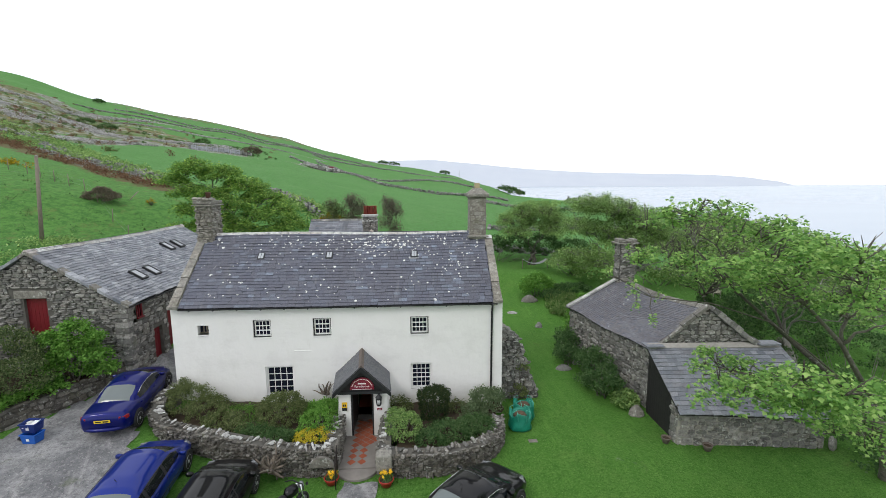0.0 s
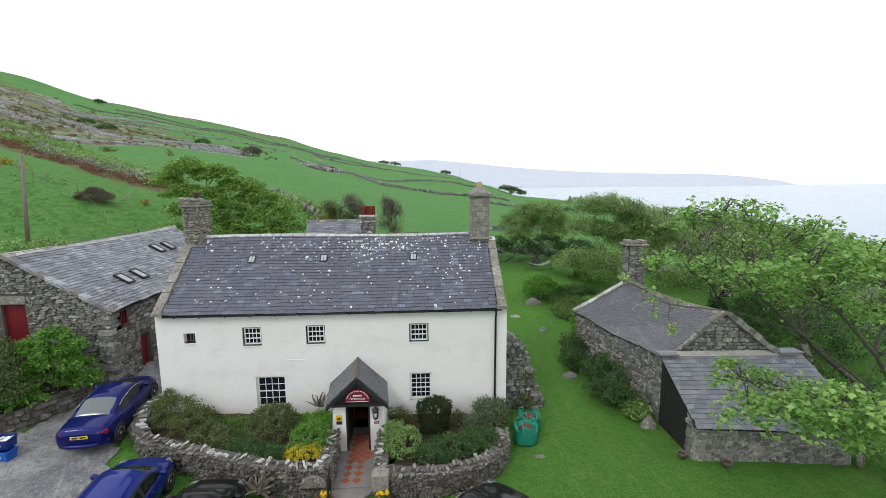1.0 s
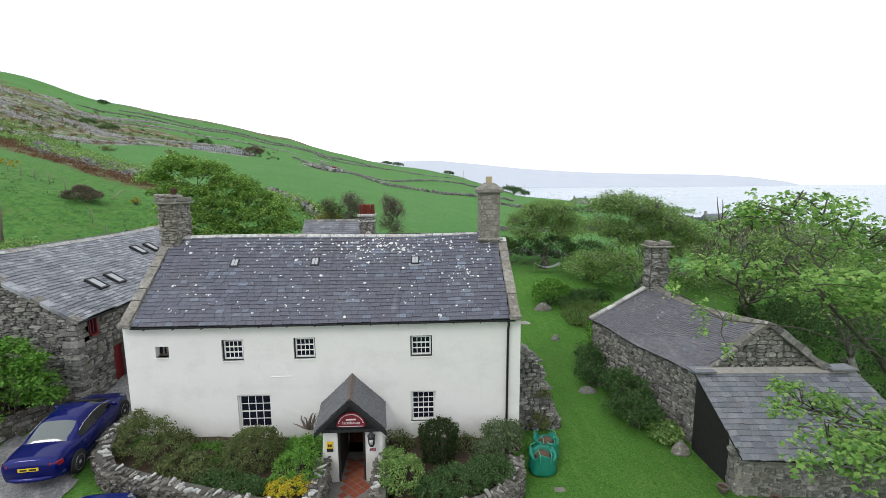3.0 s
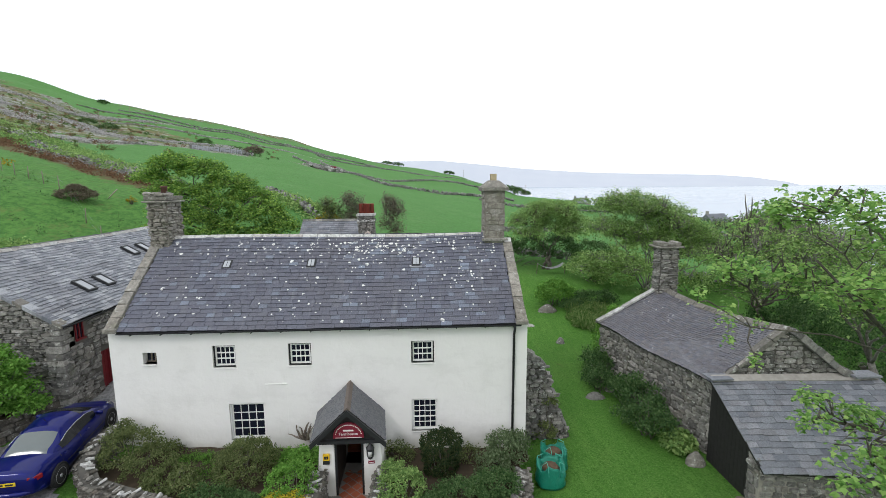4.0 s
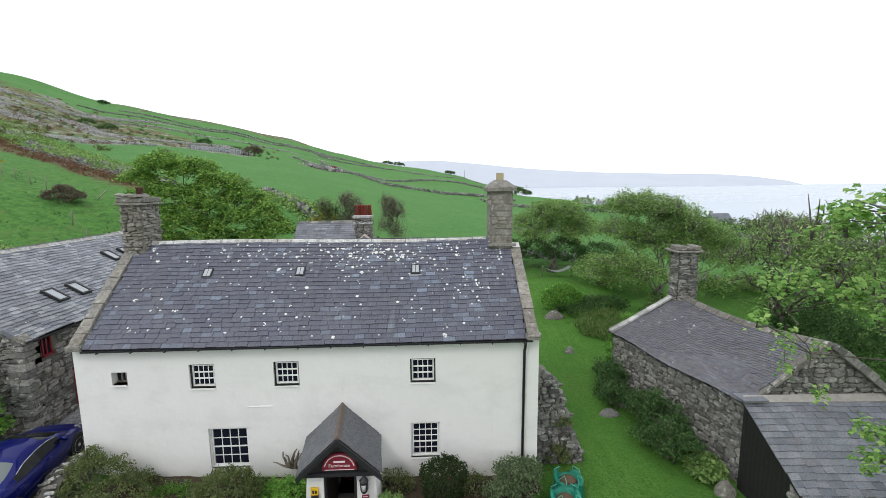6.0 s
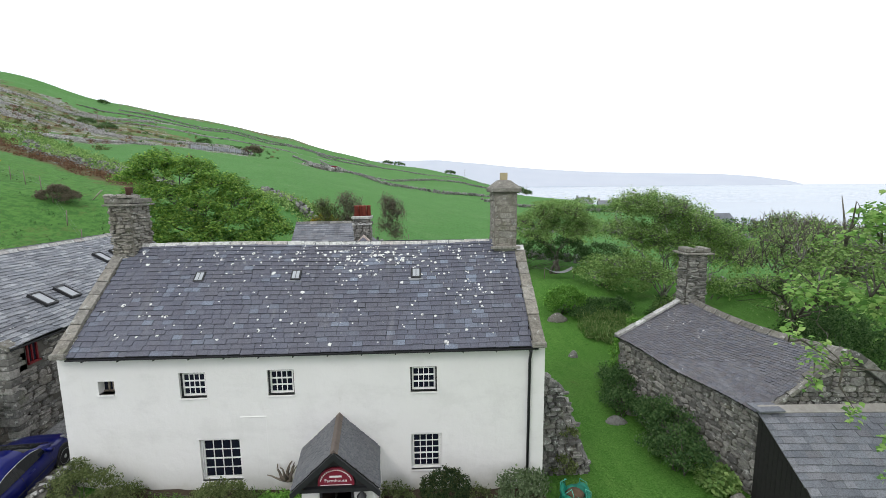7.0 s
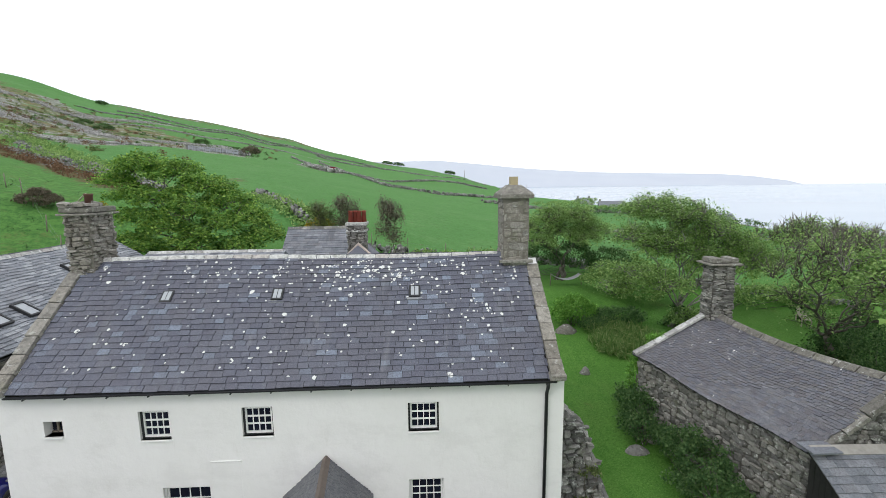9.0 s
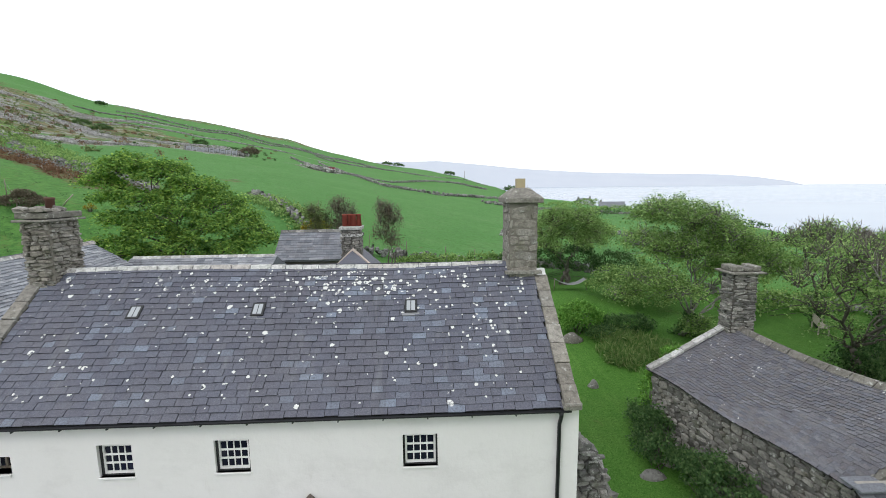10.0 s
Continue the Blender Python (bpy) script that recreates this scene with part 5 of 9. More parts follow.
d = Vector((5.2, -0.68, 0))
rubble(lwall, frame_of((19.6, -2.62, -0.3), d, (d.y, -d.x, 0)), d.length, lambda c: 1.72, STONE, (0.28, 0.17), (), 160, 0, 0.045, 83)
rubble(lwall, frame_of((19.6, -2.15, -0.3), (0, -1, 0), (-1, 0, 0)), 0.47, lambda c: 1.9, STONE, (0.4, 0.24), (), 12, 0, 0.06, 84)
boards = part("side_boarding", Geo().prism([(-0.25, -0.2), (-0.25, 2.92), (-2.15, 1.72), (-2.15, -0.2)], "x", 19.66, 19.72), TIMBER_BLACK, lean, "tarred vertical boarding with a door")
for k in range(12):
    y0, y1 = -0.25 - k * 0.16, -0.25 - k * 0.16 - 0.15
    part("board", Geo().prism([(y0, -0.15), (y0, 2.9 - (-0.25 - y0) * 0.632), (y1, 2.9 - (-0.25 - y1) * 0.632), (y1, -0.15)], "x", 19.635, 19.66), TIMBER_BLACK, boards)
part("end_wall", Geo().prism([(-0.4, -0.3), (-0.4, 2.9), (-3.2, 1.4), (-3.2, -0.3)], "x", 24.4, 24.8), MORTAR, lean)


def lean_face(u, v):
    return LT[2].lerp(LT[3], u).lerp(LT[0].lerp(LT[1], u), v) + Vector((0, 0, 0.02 * math.sin(u * 6)))


lroof = part("roof", Geo().slab([LT[2], LT[3], LT[1], LT[0]], 0.06), UNDER, lean, "pale grey slate roof")
slating(lroof, lean_face, SLATE_LEAN, 0.32, 0.2, 180, 0.15, 85, 0.03, 0.005)
part("flashing", Geo().slab([(19.5, -0.52, 3.03), (25.0, -0.7, 3.0), (25.0, -0.45, 3.14), (19.5, -0.3, 3.16)], 0.05), plain("lime_flaunching", (0.34, 0.32, 0.29), 0.95, 0, 0.4), lean, bevel=0.01)
part("cap_slate", Geo().box(19.35, 20.1, -0.62, -0.1, 3.08, 3.13), SLATE_LEAN, lean, bevel=0.01)
part("cap_slate", Geo().box(24.1, 25.0, -0.8, -0.3, 3.1, 3.17), SLATE_LEAN, lean, bevel=0.01)

# ruined wall that slopes down from the house gable
side = thing("ruined_wall", (14.2, 1.7, 0.1), "broken rubble wall sloping down beside the house gable", "stone wall")
PROF = [(0, 3.6), (0.35, 3.48), (0.72, 3.2), (1.05, 2.85), (1.22, 2.3), (1.4, 1.7), (1.58, 1.1), (1.75, 0.7), (1.95, 0.4)]


def prof(c):
    return float(np.interp(c, [p[0] for p in PROF], [p[1] for p in PROF]))


swall = part("wall_core", Geo().prism([(13.39 + a, b - 0.15) for a, b in PROF] + [(15.34, -0.2), (13.39, -0.2)], "y", 1.3, 1.85), MORTAR, side)
rubble(swall, frame_of((13.39, 1.3, -0.2), (1, 0, 0), (0, -1, 0)), 1.95, lambda c: prof(c) + 0.2, STONE, (0.27, 0.16), (), 160, 1, 0.09, 91)
rubble(swall, frame_of((15.34, 1.85, -0.2), (-1, 0, 0), (0, 1, 0)), 1.95, lambda c: prof(1.95 - c) + 0.2, STONE, (0.35, 0.2), (), 0, 1, 0.09, 92)
for k in range(9):
    c = 0.1 + k * 0.21
    rndk = random.Random(k)
    part("cap_stone", Geo().add([pose(13.39 + c, 1.57, prof(c) - 0.08, rndk.uniform(-15, 15), 35 + rndk.uniform(-10, 10), rndk.uniform(-20, 20)) @ Vector((p[0] * 0.34, p[1] * 0.5 + 0.25, p[2] * 0.2)) for p in STONES[k].v], STONES[k].f), STONE, side)

# ---------------------------------------------------------------- dry-stone walls along a line
def dry_wall(name, line, tops, bases, label, material=STONE_WALL, thick=0.4, size=(0.125, 0.058), cope=STONE_WHITE, parts=110, seed=1, both=False, near=0.5, copes=True):
    """A dry-stone wall along plan points; its outer side lies to the right of the way along them."""
    mid = Vector((*line[len(line) // 2], bases[len(line) // 2]))
    wall = thing(name, mid, label, "stone wall")
    pts = [Vector((x, y, 0)) for x, y in line]
    nrm = []
    for i in range(len(pts)):
        d = (pts[min(i + 1, len(pts) - 1)] - pts[max(i - 1, 0)]).normalized()
        nrm.append(Vector((d.y, -d.x, 0)))
    g = Geo()
    g.grid([[p + n * o + Vector((0, 0, z)) for p, n, t, b in zip(pts, nrm, tops, bases) for z in [lerp(b - 0.3, t - 0.04, h)]] for o, h in ((0, 0), (0, 1), (-thick, 1), (-thick, 0))], False)
    core = part("wall_core", g, MORTAR, wall)
    rest, rnd = Geo(), random.Random(seed)
    todo = []
    for i in range(len(pts) - 1):
        d = pts[i + 1] - pts[i]
        for sgn in ((1, -1) if both else (1,)):
            n = Vector((d.y, -d.x, 0)).normalized() * sgn
            o = pts[i] if sgn > 0 else pts[i + 1] - nrm[i] * thick
            m = frame_of((o.x, o.y, 0), d * sgn, n)
            z = min(bases[i], bases[i + 1]) - 0.1
            while z < max(tops[i], tops[i + 1]):
                h = size[1] * rnd.uniform(0.6, 1.7)
                u = -rnd.uniform(0, 0.5) * size[0]
                while u < d.length:
                    w = size[0] * rnd.uniform(0.4, 1.8)
                    a, b = max(u, 0), min(u + w, d.length + 0.04)
                    f = (a + b) / 2 / d.length
                    t = lerp(tops[i], tops[i + 1], f if sgn > 0 else 1 - f)
                    if b - a > 0.06 and z + h * 0.5 < t:
                        todo.append((m @ pose((a + b) / 2, 0, z + h / 2, 0, rnd.uniform(-8, 8), 0) @ Matrix.Diagonal((b - a, 0.07 * rnd.uniform(0.5, 1.8), h * rnd.uniform(0.85, 1.05), 1)), i))
                    u += w
                z += h
    todo.sort(key=lambda q: abs(q[1] / len(pts) - near))
    for k, (m, _) in enumerate(todo):
        s = STONES[k % 14]
        if k < parts:
            ob = new("stone", shared("stone", k % 14, s, material))
            hang(ob, wall)
            ob.matrix_basis = m
        else:
            rest.add([m @ Vector(p) for p in s.v], s.f)
    if rest.v:
        part("stonework", rest, material, wall, kind="stuff", fix=False)
    if copes:
        lens = 0.0
        for i in range(len(pts) - 1):
            d = pts[i + 1] - pts[i]
            u = 0.0
            while u < d.length:
                w = rnd.uniform(0.07, 0.16)
                if rnd.random() < 0.1:
                    u += w * 0.7
                    continue
                p = pts[i] + d * (u / d.length) - nrm[i] * thick * 0.5
                t = lerp(tops[i], tops[i + 1], u / d.length)
                p = p + nrm[i] * rnd.uniform(-0.1, 0.12)
                m = Matrix.Translation((p.x, p.y, t + rnd.uniform(-0.04, 0.04))) @ pose(0, 0, 0, rnd.uniform(-20, 20), rnd.uniform(-35, 35), rnd.uniform(-25, 25) + math.degrees(math.atan2(d.y, d.x))) @ Matrix.Diagonal((w * 0.95, thick * rnd.uniform(0.3, 0.7), rnd.uniform(0.05, 0.13), 1))
                k = rnd.randrange(14)
                ob = new("cope_stone", shared("cope_stone", k, Geo().add([(x, y + 0.5, z) for x, y, z in STONES[k].v], STONES[k].f + [tuple(range(8))[::-1]]), cope if rnd.random() < 0.6 else material))
                hang(ob, wall)
                ob.matrix_basis = m
                u += w
    return wall


dry_wall("garden_wall", [(-0.12, -0.15), (-0.32, -0.9), (-0.1, -1.7), (0.55, -2.35), (1.6, -2.75), (2.7, -3.1), (3.9, -3.45), (5.1, -3.75), (6.2, -3.85), (6.95, -3.75)],
         [1.95, 1.75, 1.55, 1.42, 1.38, 1.34, 1.28, 1.2, 1.12, 1.05], [0.95, 0.75, 0.6, 0.45, 0.38, 0.32, 0.26, 0.22, 0.18, 0.15], "curved dry-stone garden wall capped with whitened stones", seed=3)
dry_wall("garden_wall", [(8.62, -3.85), (9.4, -4.02), (10.3, -4.05), (11.2, -3.9), (12.0, -3.55), (12.6, -3.0), (12.98, -2.3), (13.08, -1.5)],
         [0.95, 0.96, 0.95, 0.93, 0.92, 0.9, 0.88, 0.85], [0.12, 0.12, 0.1, 0.1, 0.1, 0.1, 0.1, 0.1], "curved dry-stone garden wall with a battered grey face", seed=4, cope=STONE, near=0.2)
dry_wall("gate_wall", [(6.98, -3.72), (7.02, -3.0), (7.0, -2.3), (6.95, -1.66)], [1.08, 1.1, 1.12, 1.15], [0.15, 0.2, 0.2, 0.24], "whitened stone wall edging the porch path", seed=5, parts=50)
dry_wall("gate_wall", [(8.55, -1.66), (8.5, -2.3), (8.48, -3.0), (8.5, -3.8)], [1.15, 1.12, 1.05, 0.95], [0.24, 0.2, 0.2, 0.15], "whitened stone wall edging the porch path", seed=6, parts=50)
dry_wall("retaining_wall", [(-8.2, -4.4), (-6.6, -3.3), (-5.4, -2.3), (-4.5, -1.2), (-3.8, -0.1), (-3.2, 0.9), (-2.75, 1.55)],
         [1.9, 1.85, 1.9, 1.95, 2.05, 2.2, 2.4], [1.0, 1.0, 0.98, 0.95, 1.0, 1.2, 1.4], "mossy dry-stone retaining wall beside the yard", seed=8, size=(0.36, 0.16), cope=STONE, copes=False, near=0.7)

# ---------------------------------------------------------------- path, gate and pots
CONCRETE = plain("worn_concrete", (0.23, 0.21, 0.19), 0.9, 0, 0.3, 2.5, 0.15)
TILE_RED = plain("quarry_tile", (0.30, 0.085, 0.045), 0.8, 0, 0.35, 3.0, 0.2)
path = thing("garden_path", (7.68, -2.5, 0.2), "worn porch path with red quarry tiles set diagonally", "path", kind="structure")
part("path_bed", Geo().box(7.0, 8.5, -3.6, -0.0, 0.0, 0.235), CONCRETE, path, bevel=0.01)
part("hall_floor", Geo().box(7.2, 8.2, 0.0, 3.5, 0.0, 0.24), TILE_RED, path)
k = 0
for col, x in enumerate((7.48, 7.84, 8.2, 7.66, 8.02)):
    for row in range(9):
        y = -0.55 - row * 0.34 - (0.17 if col > 2 else 0)
        if (x > 8.1 or col > 2) and row % 2 == 0 and row < 5 or (x < 8.1 and col < 3 and y > -3.3) or (col > 2 and row < 5):
            part("tile", Geo().prism([(x - 0.155, y), (x, y - 0.16), (x + 0.155, y), (x, y + 0.16)], "z", 0.2, 0.241), TILE_RED, path)
step = [(7.0 + 1.45 * t, -3.62 - 0.55 * math.sin(math.pi * t) ** 0.6) for t in np.linspace(0, 1, 13)]
solid("door_step", Geo().prism([(7.0, -3.5), *[(x, y) for x, y in step], (8.45, -3.5)], "z", 0.02, 0.19), CONCRETE, "worn half-round stone step at the gateway", "step", bevel=0.02)
solid("gravel_patch", sheet([(7.2, -4.3), (8.3, -4.3), (8.3, -5.6), (7.1, -5.6)], 0.02, 0.15), GRAVEL, "small trodden gravel patch before the gate", "path", "structure")
half = [(6.62 + 0.42 * math.cos(a), 0.55 + 0.38 * math.sin(a)) for a in np.linspace(0, math.pi, 14)]
solid("half_round_slab", Geo().prism(half, "y", -4.02, -3.9), STONE_PALE, "half-round stone slab leaning on the garden wall", "stone slab", bevel=0.02)
solid("stone_block", Geo().box(8.42, 8.95, -4.18, -3.78, 0.45, 1.0), STONE_PALE, "squared stone block on the wall end", "stone block", bevel=0.04)
IRON = plain("rusty_iron", (0.035, 0.028, 0.026), 0.7, 0.4, 0.4)
gate = thing("garden_gate", (7.08, -3.85, 0.1), "narrow wrought-iron gate standing open", "gate")
gm = pose(7.1, -3.82, 0.18, 0, 0, -84)
for x in (0.0, 0.78):
    part("stile", Geo().tube([gm @ Vector((x, 0, 0)), gm @ Vector((x, 0, 1.05))], 0.018, 6), IRON, gate)
for z in (0.12, 0.9):
    part("rail", Geo().tube([gm @ Vector((0, 0, z)), gm @ Vector((0.78, 0, z))], 0.014, 6), IRON, gate)
for q in range(1, 7):
    part("bar", Geo().tube([gm @ Vector((q * 0.111, 0, 0.1)), gm @ Vector((q * 0.111, 0, 1.0 + 0.05 * math.sin(q)))], 0.008, 5), IRON, gate)

PETAL = plain("daffodil_yellow", (0.85, 0.52, 0.02), 0.6, 0, 0.15)
STEM = plain("stem_green", (0.06, 0.13, 0.03), 0.7, 0, 0.3)
POTRED = plain("glazed_red", (0.33, 0.03, 0.02), 0.45, 0, 0.15)


def planter(x, y, seed):
    rnd, z = random.Random(seed), land(x, y)
    pot = thing("flower_pot", (x, y, z), "round red planter with yellow daffodils on the grass", "planter", "gate planters")
    part("bowl", Geo().lathe([(0.15, z), (0.235, z + 0.18), (0.25, z + 0.215), (0.25, z + 0.235), (0.22, z + 0.235), (0.21, z + 0.19)], (x, y, 0), 18), POTRED, pot)
    part("soil", Geo().lathe([(0.21, z + 0.18), (0.21, z + 0.2)], (x, y, 0), 14), SOIL, pot)
    g = Geo()
    for _ in range(46):
        a, r = rnd.uniform(0, 6.28), rnd.uniform(0, 0.2)
        px, py = x + r * math.cos(a), y + r * math.sin(a)
        lx, ly, h = rnd.gauss(0, 0.08), rnd.gauss(0, 0.08), rnd.uniform(0.12, 0.3)
        w = 0.012
        g.add([(px - w, py, z + 0.2), (px + w, py, z + 0.2), (px + lx + w, py + ly, z + 0.2 + h * 0.7), (px + lx * 1.8, py + ly * 1.8, z + 0.2 + h), (px + lx - w, py + ly, z + 0.2 + h * 0.7)], [(0, 1, 2, 3, 4)])
    part("stalks", g, STEM, pot, fix=False)
    for _ in range(8):
        a, r = rnd.uniform(0, 6.28), rnd.uniform(0.02, 0.18)
        c = Vector((x + r * math.cos(a), y + r * math.sin(a), z + rnd.uniform(0.33, 0.47)))
        m = Matrix.Translation(c) @ pose(0, 0, 0, rnd.uniform(50, 100), 0, rnd.uniform(-60, 60))
        g = Geo().lathe([(0.02, -0.01), (0.028, 0.05), (0.02, 0.05)], c, 7, m.to_3x3().to_4x4())
        for q in range(6):
            b = q * math.tau / 6
            g.add([m @ Vector((0, 0, 0)), m @ Vector((0.05 * math.cos(b - 0.35), 0.05 * math.sin(b - 0.35), 0.01)), m @ Vector((0.085 * math.cos(b), 0.085 * math.sin(b), 0.0)), m @ Vector((0.05 * math.cos(b + 0.35), 0.05 * math.sin(b + 0.35), 0.01))], [(0, 1, 2, 3)])
        part("flower", g, PETAL, pot, fix=False)


planter(6.98, -4.22, 1)
planter(8.78, -4.4, 2)

# ---------------------------------------------------------------- cars
TYRE = plain("tyre", (0.022, 0.022, 0.022), 0.9, 0, 0.2)
ALLOY = plain("alloy", (0.52, 0.53, 0.54), 0.35, 0.7, 0.1)
CARGLASS = plain("car_glass", (0.008, 0.010, 0.012), 0.06, 0, 0.1, 2, 0.35)
# rear screen: part of the sky's reflection is in its pale base colour
SKY_SCREEN = plain("sky_toned_screen", (0.10, 0.12, 0.118), 0.16, 0, 0.1, 2, 0.9)
LAMPRED = plain("tail_lamp", (0.22, 0.008, 0.015), 0.2, 0, 0.1)
LAMPCLEAR = plain("lamp_clear", (0.25, 0.26, 0.27), 0.15, 0.2, 0.1)
PLATE = plain("plate_yellow", (0.78, 0.56, 0.02), 0.4, 0, 0.05)
TRIM = plain("black_trim", (0.015, 0.015, 0.016), 0.6, 0, 0.1)
CHROME = plain("chrome", (0.7, 0.71, 0.72), 0.2, 0.9, 0.05)


def paint(name, colour):
    m = Nodes(name, 0.35, 0.35 if max(colour) > 0.05 else 0.0, 0.06)
    m.colour(m.mix(m.noise(3, 4), tuple(c * 0.85 for c in colour), colour))
    m.out.inputs["Coat Weight"].default_value, m.out.inputs["Coat Roughness"].default_value = 0.6, 0.05
    return m.mat


def wheel(parent, x, y, r=0.315):
    side = 1 if y > 0 else -1
    m = pose(0, 0, 0, -90 * side)
    tyre = part("wheel", Geo().lathe([(r * 0.66, -0.09), (r * 0.95, -0.1), (r, -0.07), (r, 0.07), (r * 0.95, 0.1), (r * 0.66, 0.09)], (x, y, r), 26, m), TYRE, parent)
    g = Geo().lathe([(r * 0.6, 0.03), (r * 0.68, 0.095), (r * 0.7, 0.095), (r * 0.68, 0.0)], (x, y, r), 26, m)
    for k in range(9):
        a = k * math.tau / 9
        s = m @ pose(0, 0, 0, 0, 0, math.degrees(a))
        g.box(0.05, r * 0.68, -0.022, 0.022, 0.05, 0.085, Matrix.Translation((x, y, r)) @ s)
    g.lathe([(0.06, 0.04), (0.055, 0.1), (0.02, 0.105)], (x, y, r), 12, m)
    part("rim", g, ALLOY, tyre, "spoked alloy rim")
    return tyre


def car(label, material, x, y, heading, length=4.65, width=1.76, height=1.46, base=2.66, boot=True, rear_lamps=True):
    """A parked car built nose along +x, then set down on the land."""
    a = radians(heading)
    fx, fy = math.cos(a), math.sin(a)
    zf, zr = land(x + fx * 1.3, y + fy * 1.3), land(x - fx * 1.3, y - fy * 1.3)
    zl, zs = land(x - fy * 0.75, y + fx * 0.75), land(x + fy * 0.75, y - fx * 0.75)
    it = thing("car", Matrix.Identity(4), label, "car")
    L, W = length / 2, width / 2
    deck = 1.04 if boot else 0.93

    def along(xx, stops):
        """Smooth values between (x, value) stops."""
        for (x0, v0), (x1, v1) in zip(stops, stops[1:]):
            if xx <= x1:
                t = max(0.0, (xx - x0) / (x1 - x0))
                return lerp(v0, v1, t * t * (3 - 2 * t) * 0.6 + t * 0.4)
        return stops[-1][1]

    WIDE = [(-L, 0.76), (-L + 0.08, 0.87), (-L + 0.4, 0.95), (-1.0, 1.0), (1.0, 1.0), (L - 0.7, 0.96), (L - 0.25, 0.85), (L - 0.08, 0.72), (L, 0.55)]
    SILL = [(-L, 0.42), (-L + 0.25, 0.26), (-1.2, 0.2), (1.3, 0.2), (L - 0.2, 0.24), (L, 0.36)]
    TOP = [(-L, 0.80), (-L + 0.03, 0.95), (-L + 0.10, deck - 0.02), (-L + 0.75, deck), (-0.6, 0.96), (1.0, 0.955), (L - 0.75, 0.875), (L - 0.3, 0.76), (L - 0.08, 0.64), (L, 0.5)]
    rings = []
    for k in range(41):
        u = k / 40
        xx = lerp(-L, L, u * 0.6 + 0.4 * u * u * (3 - 2 * u))
        w, s, t = W * along(xx, WIDE), along(xx, SILL), along(xx, TOP)
        sh = lerp(s, t, 0.80)
        half = [(w * 0.80, s), (w * 0.94, s + 0.05), (w * 0.985, lerp(s, sh, 0.3)), (w, lerp(s, sh, 0.62)), (w * 0.992, lerp(s, sh, 0.86)), (w * 0.955, sh), (w * 0.88, lerp(sh, t, 0.5)), (w * 0.74, lerp(sh, t, 0.78)), (w * 0.4, lerp(sh, t, 0.95)), (0.0, t)]
        rings.append([(xx, yy, zz) for yy, zz in half] + [(xx, -yy, zz) for yy, zz in half[-2::-1]])
    body = part("body", Geo().loft(rings), material, it)
    # glasshouse: a rounded shell divided into roof, pillars and panes
    r0 = -L + (0.70 if boot else 0.10)
    rt = r0 + (0.92 if boot else 0.62)
    HIGH = [(r0, 0.0), (r0 + 0.3 * (rt - r0), 0.42 if boot else 0.5), (rt, 0.93), (rt + 0.45, 1.0), (-0.05, 1.0), (0.32, 0.93), (0.8, 0.48), (1.2, 0.0)]
    belt = 0.925
    NI, NJ = 48, 28
    xs = [lerp(r0, 1.2, i / NI) for i in range(NI + 1)]

    def shell(i, j):
        xx, th = xs[i], math.pi * j / NJ
        h = (height - belt) * along(xx, HIGH)
        c, s = math.cos(th), math.sin(th)
        zz = h * abs(s) ** 0.55
        end = 1 - 0.10 * ease(0.5, 1.2, xx) - 0.12 * ease(r0 + 0.7, r0, xx)
        yy = W * 0.93 * end * math.copysign(abs(c) ** 0.62, c) * (1 - 0.30 * zz / (height - belt))
        return (xx, yy, belt - 0.03 + zz + 0.03)

    pieces = {}
    for i in range(NI):
        for j in range(NJ):
            xx = (xs[i] + xs[i + 1]) / 2
            q = [shell(i, j), shell(i + 1, j), shell(i + 1, j + 1), shell(i, j + 1)]
            edge = min(j, NJ - 1 - j)
            hz = along(xx, HIGH)
            name = "roof"
            if edge >= 5:
                if xx > 0.30 and hz > 0.06:
                    name = "windscreen"
                elif edge >= 7 and r0 + 0.12 < xx < rt - 0.14 and hz > 0.16:
                    name = "rear_screen"
            elif edge < 3 and hz > 0.5 and xx < 0.72 and xx > r0 + 0.38:
                side_ = "side_window" if xx > -0.22 else "side_window_rear"
                pillar = abs(xx + 0.22) < 0.05 or abs(xx - (rt + 0.12)) < 0.04
                name = "centre_pillar" if pillar else side_ + (" l" if j < NJ / 2 else " r")
            pieces.setdefault(name, Geo()).add(q, [(0, 1, 2, 3)], True)
    for name, geo in pieces.items():
        me = geo.mesh(name, material if name == "roof" else TRIM if name == "centre_pillar" else SKY_SCREEN if name == "rear_screen" else CARGLASS, False)
        bm = bmesh.new()
        bm.from_mesh(me)
        bmesh.ops.remove_doubles(bm, verts=bm.verts, dist=0.0005)
        bmesh.ops.recalc_face_normals(bm, faces=bm.faces)
        bm.to_mesh(me)
        bm.free()
        plain_name = name.split(" ")[0].replace("_rear", "") if name.startswith("side") else name
        part(plain_name, me, material, body, "" if name == "roof" else "cabin glass" if "pillar" not in name else "black pillar")
    for s in (1, -1):
        j0 = 3 if s > 0 else NJ - 3
        part("window_line", Geo().tube([Vector(shell(i, j0)) + Vector((0, 0.004 * s, 0)) for i in range(10 if boot else 8, 39)], 0.009, 5), CHROME if boot else TRIM, body)
        part("side_strip", Geo().tube([(-0.95, W * 0.998 * s, 0.52), (0.95, W * 0.998 * s, 0.52)], 0.016, 5), TRIM, body)
        for dx in (-1.05, 0.02):
            part("door_handle", Geo().tube([(dx, W * 0.995 * s, 0.80), (dx + 0.16, W * 0.995 * s, 0.80)], 0.017, 6), material, body)
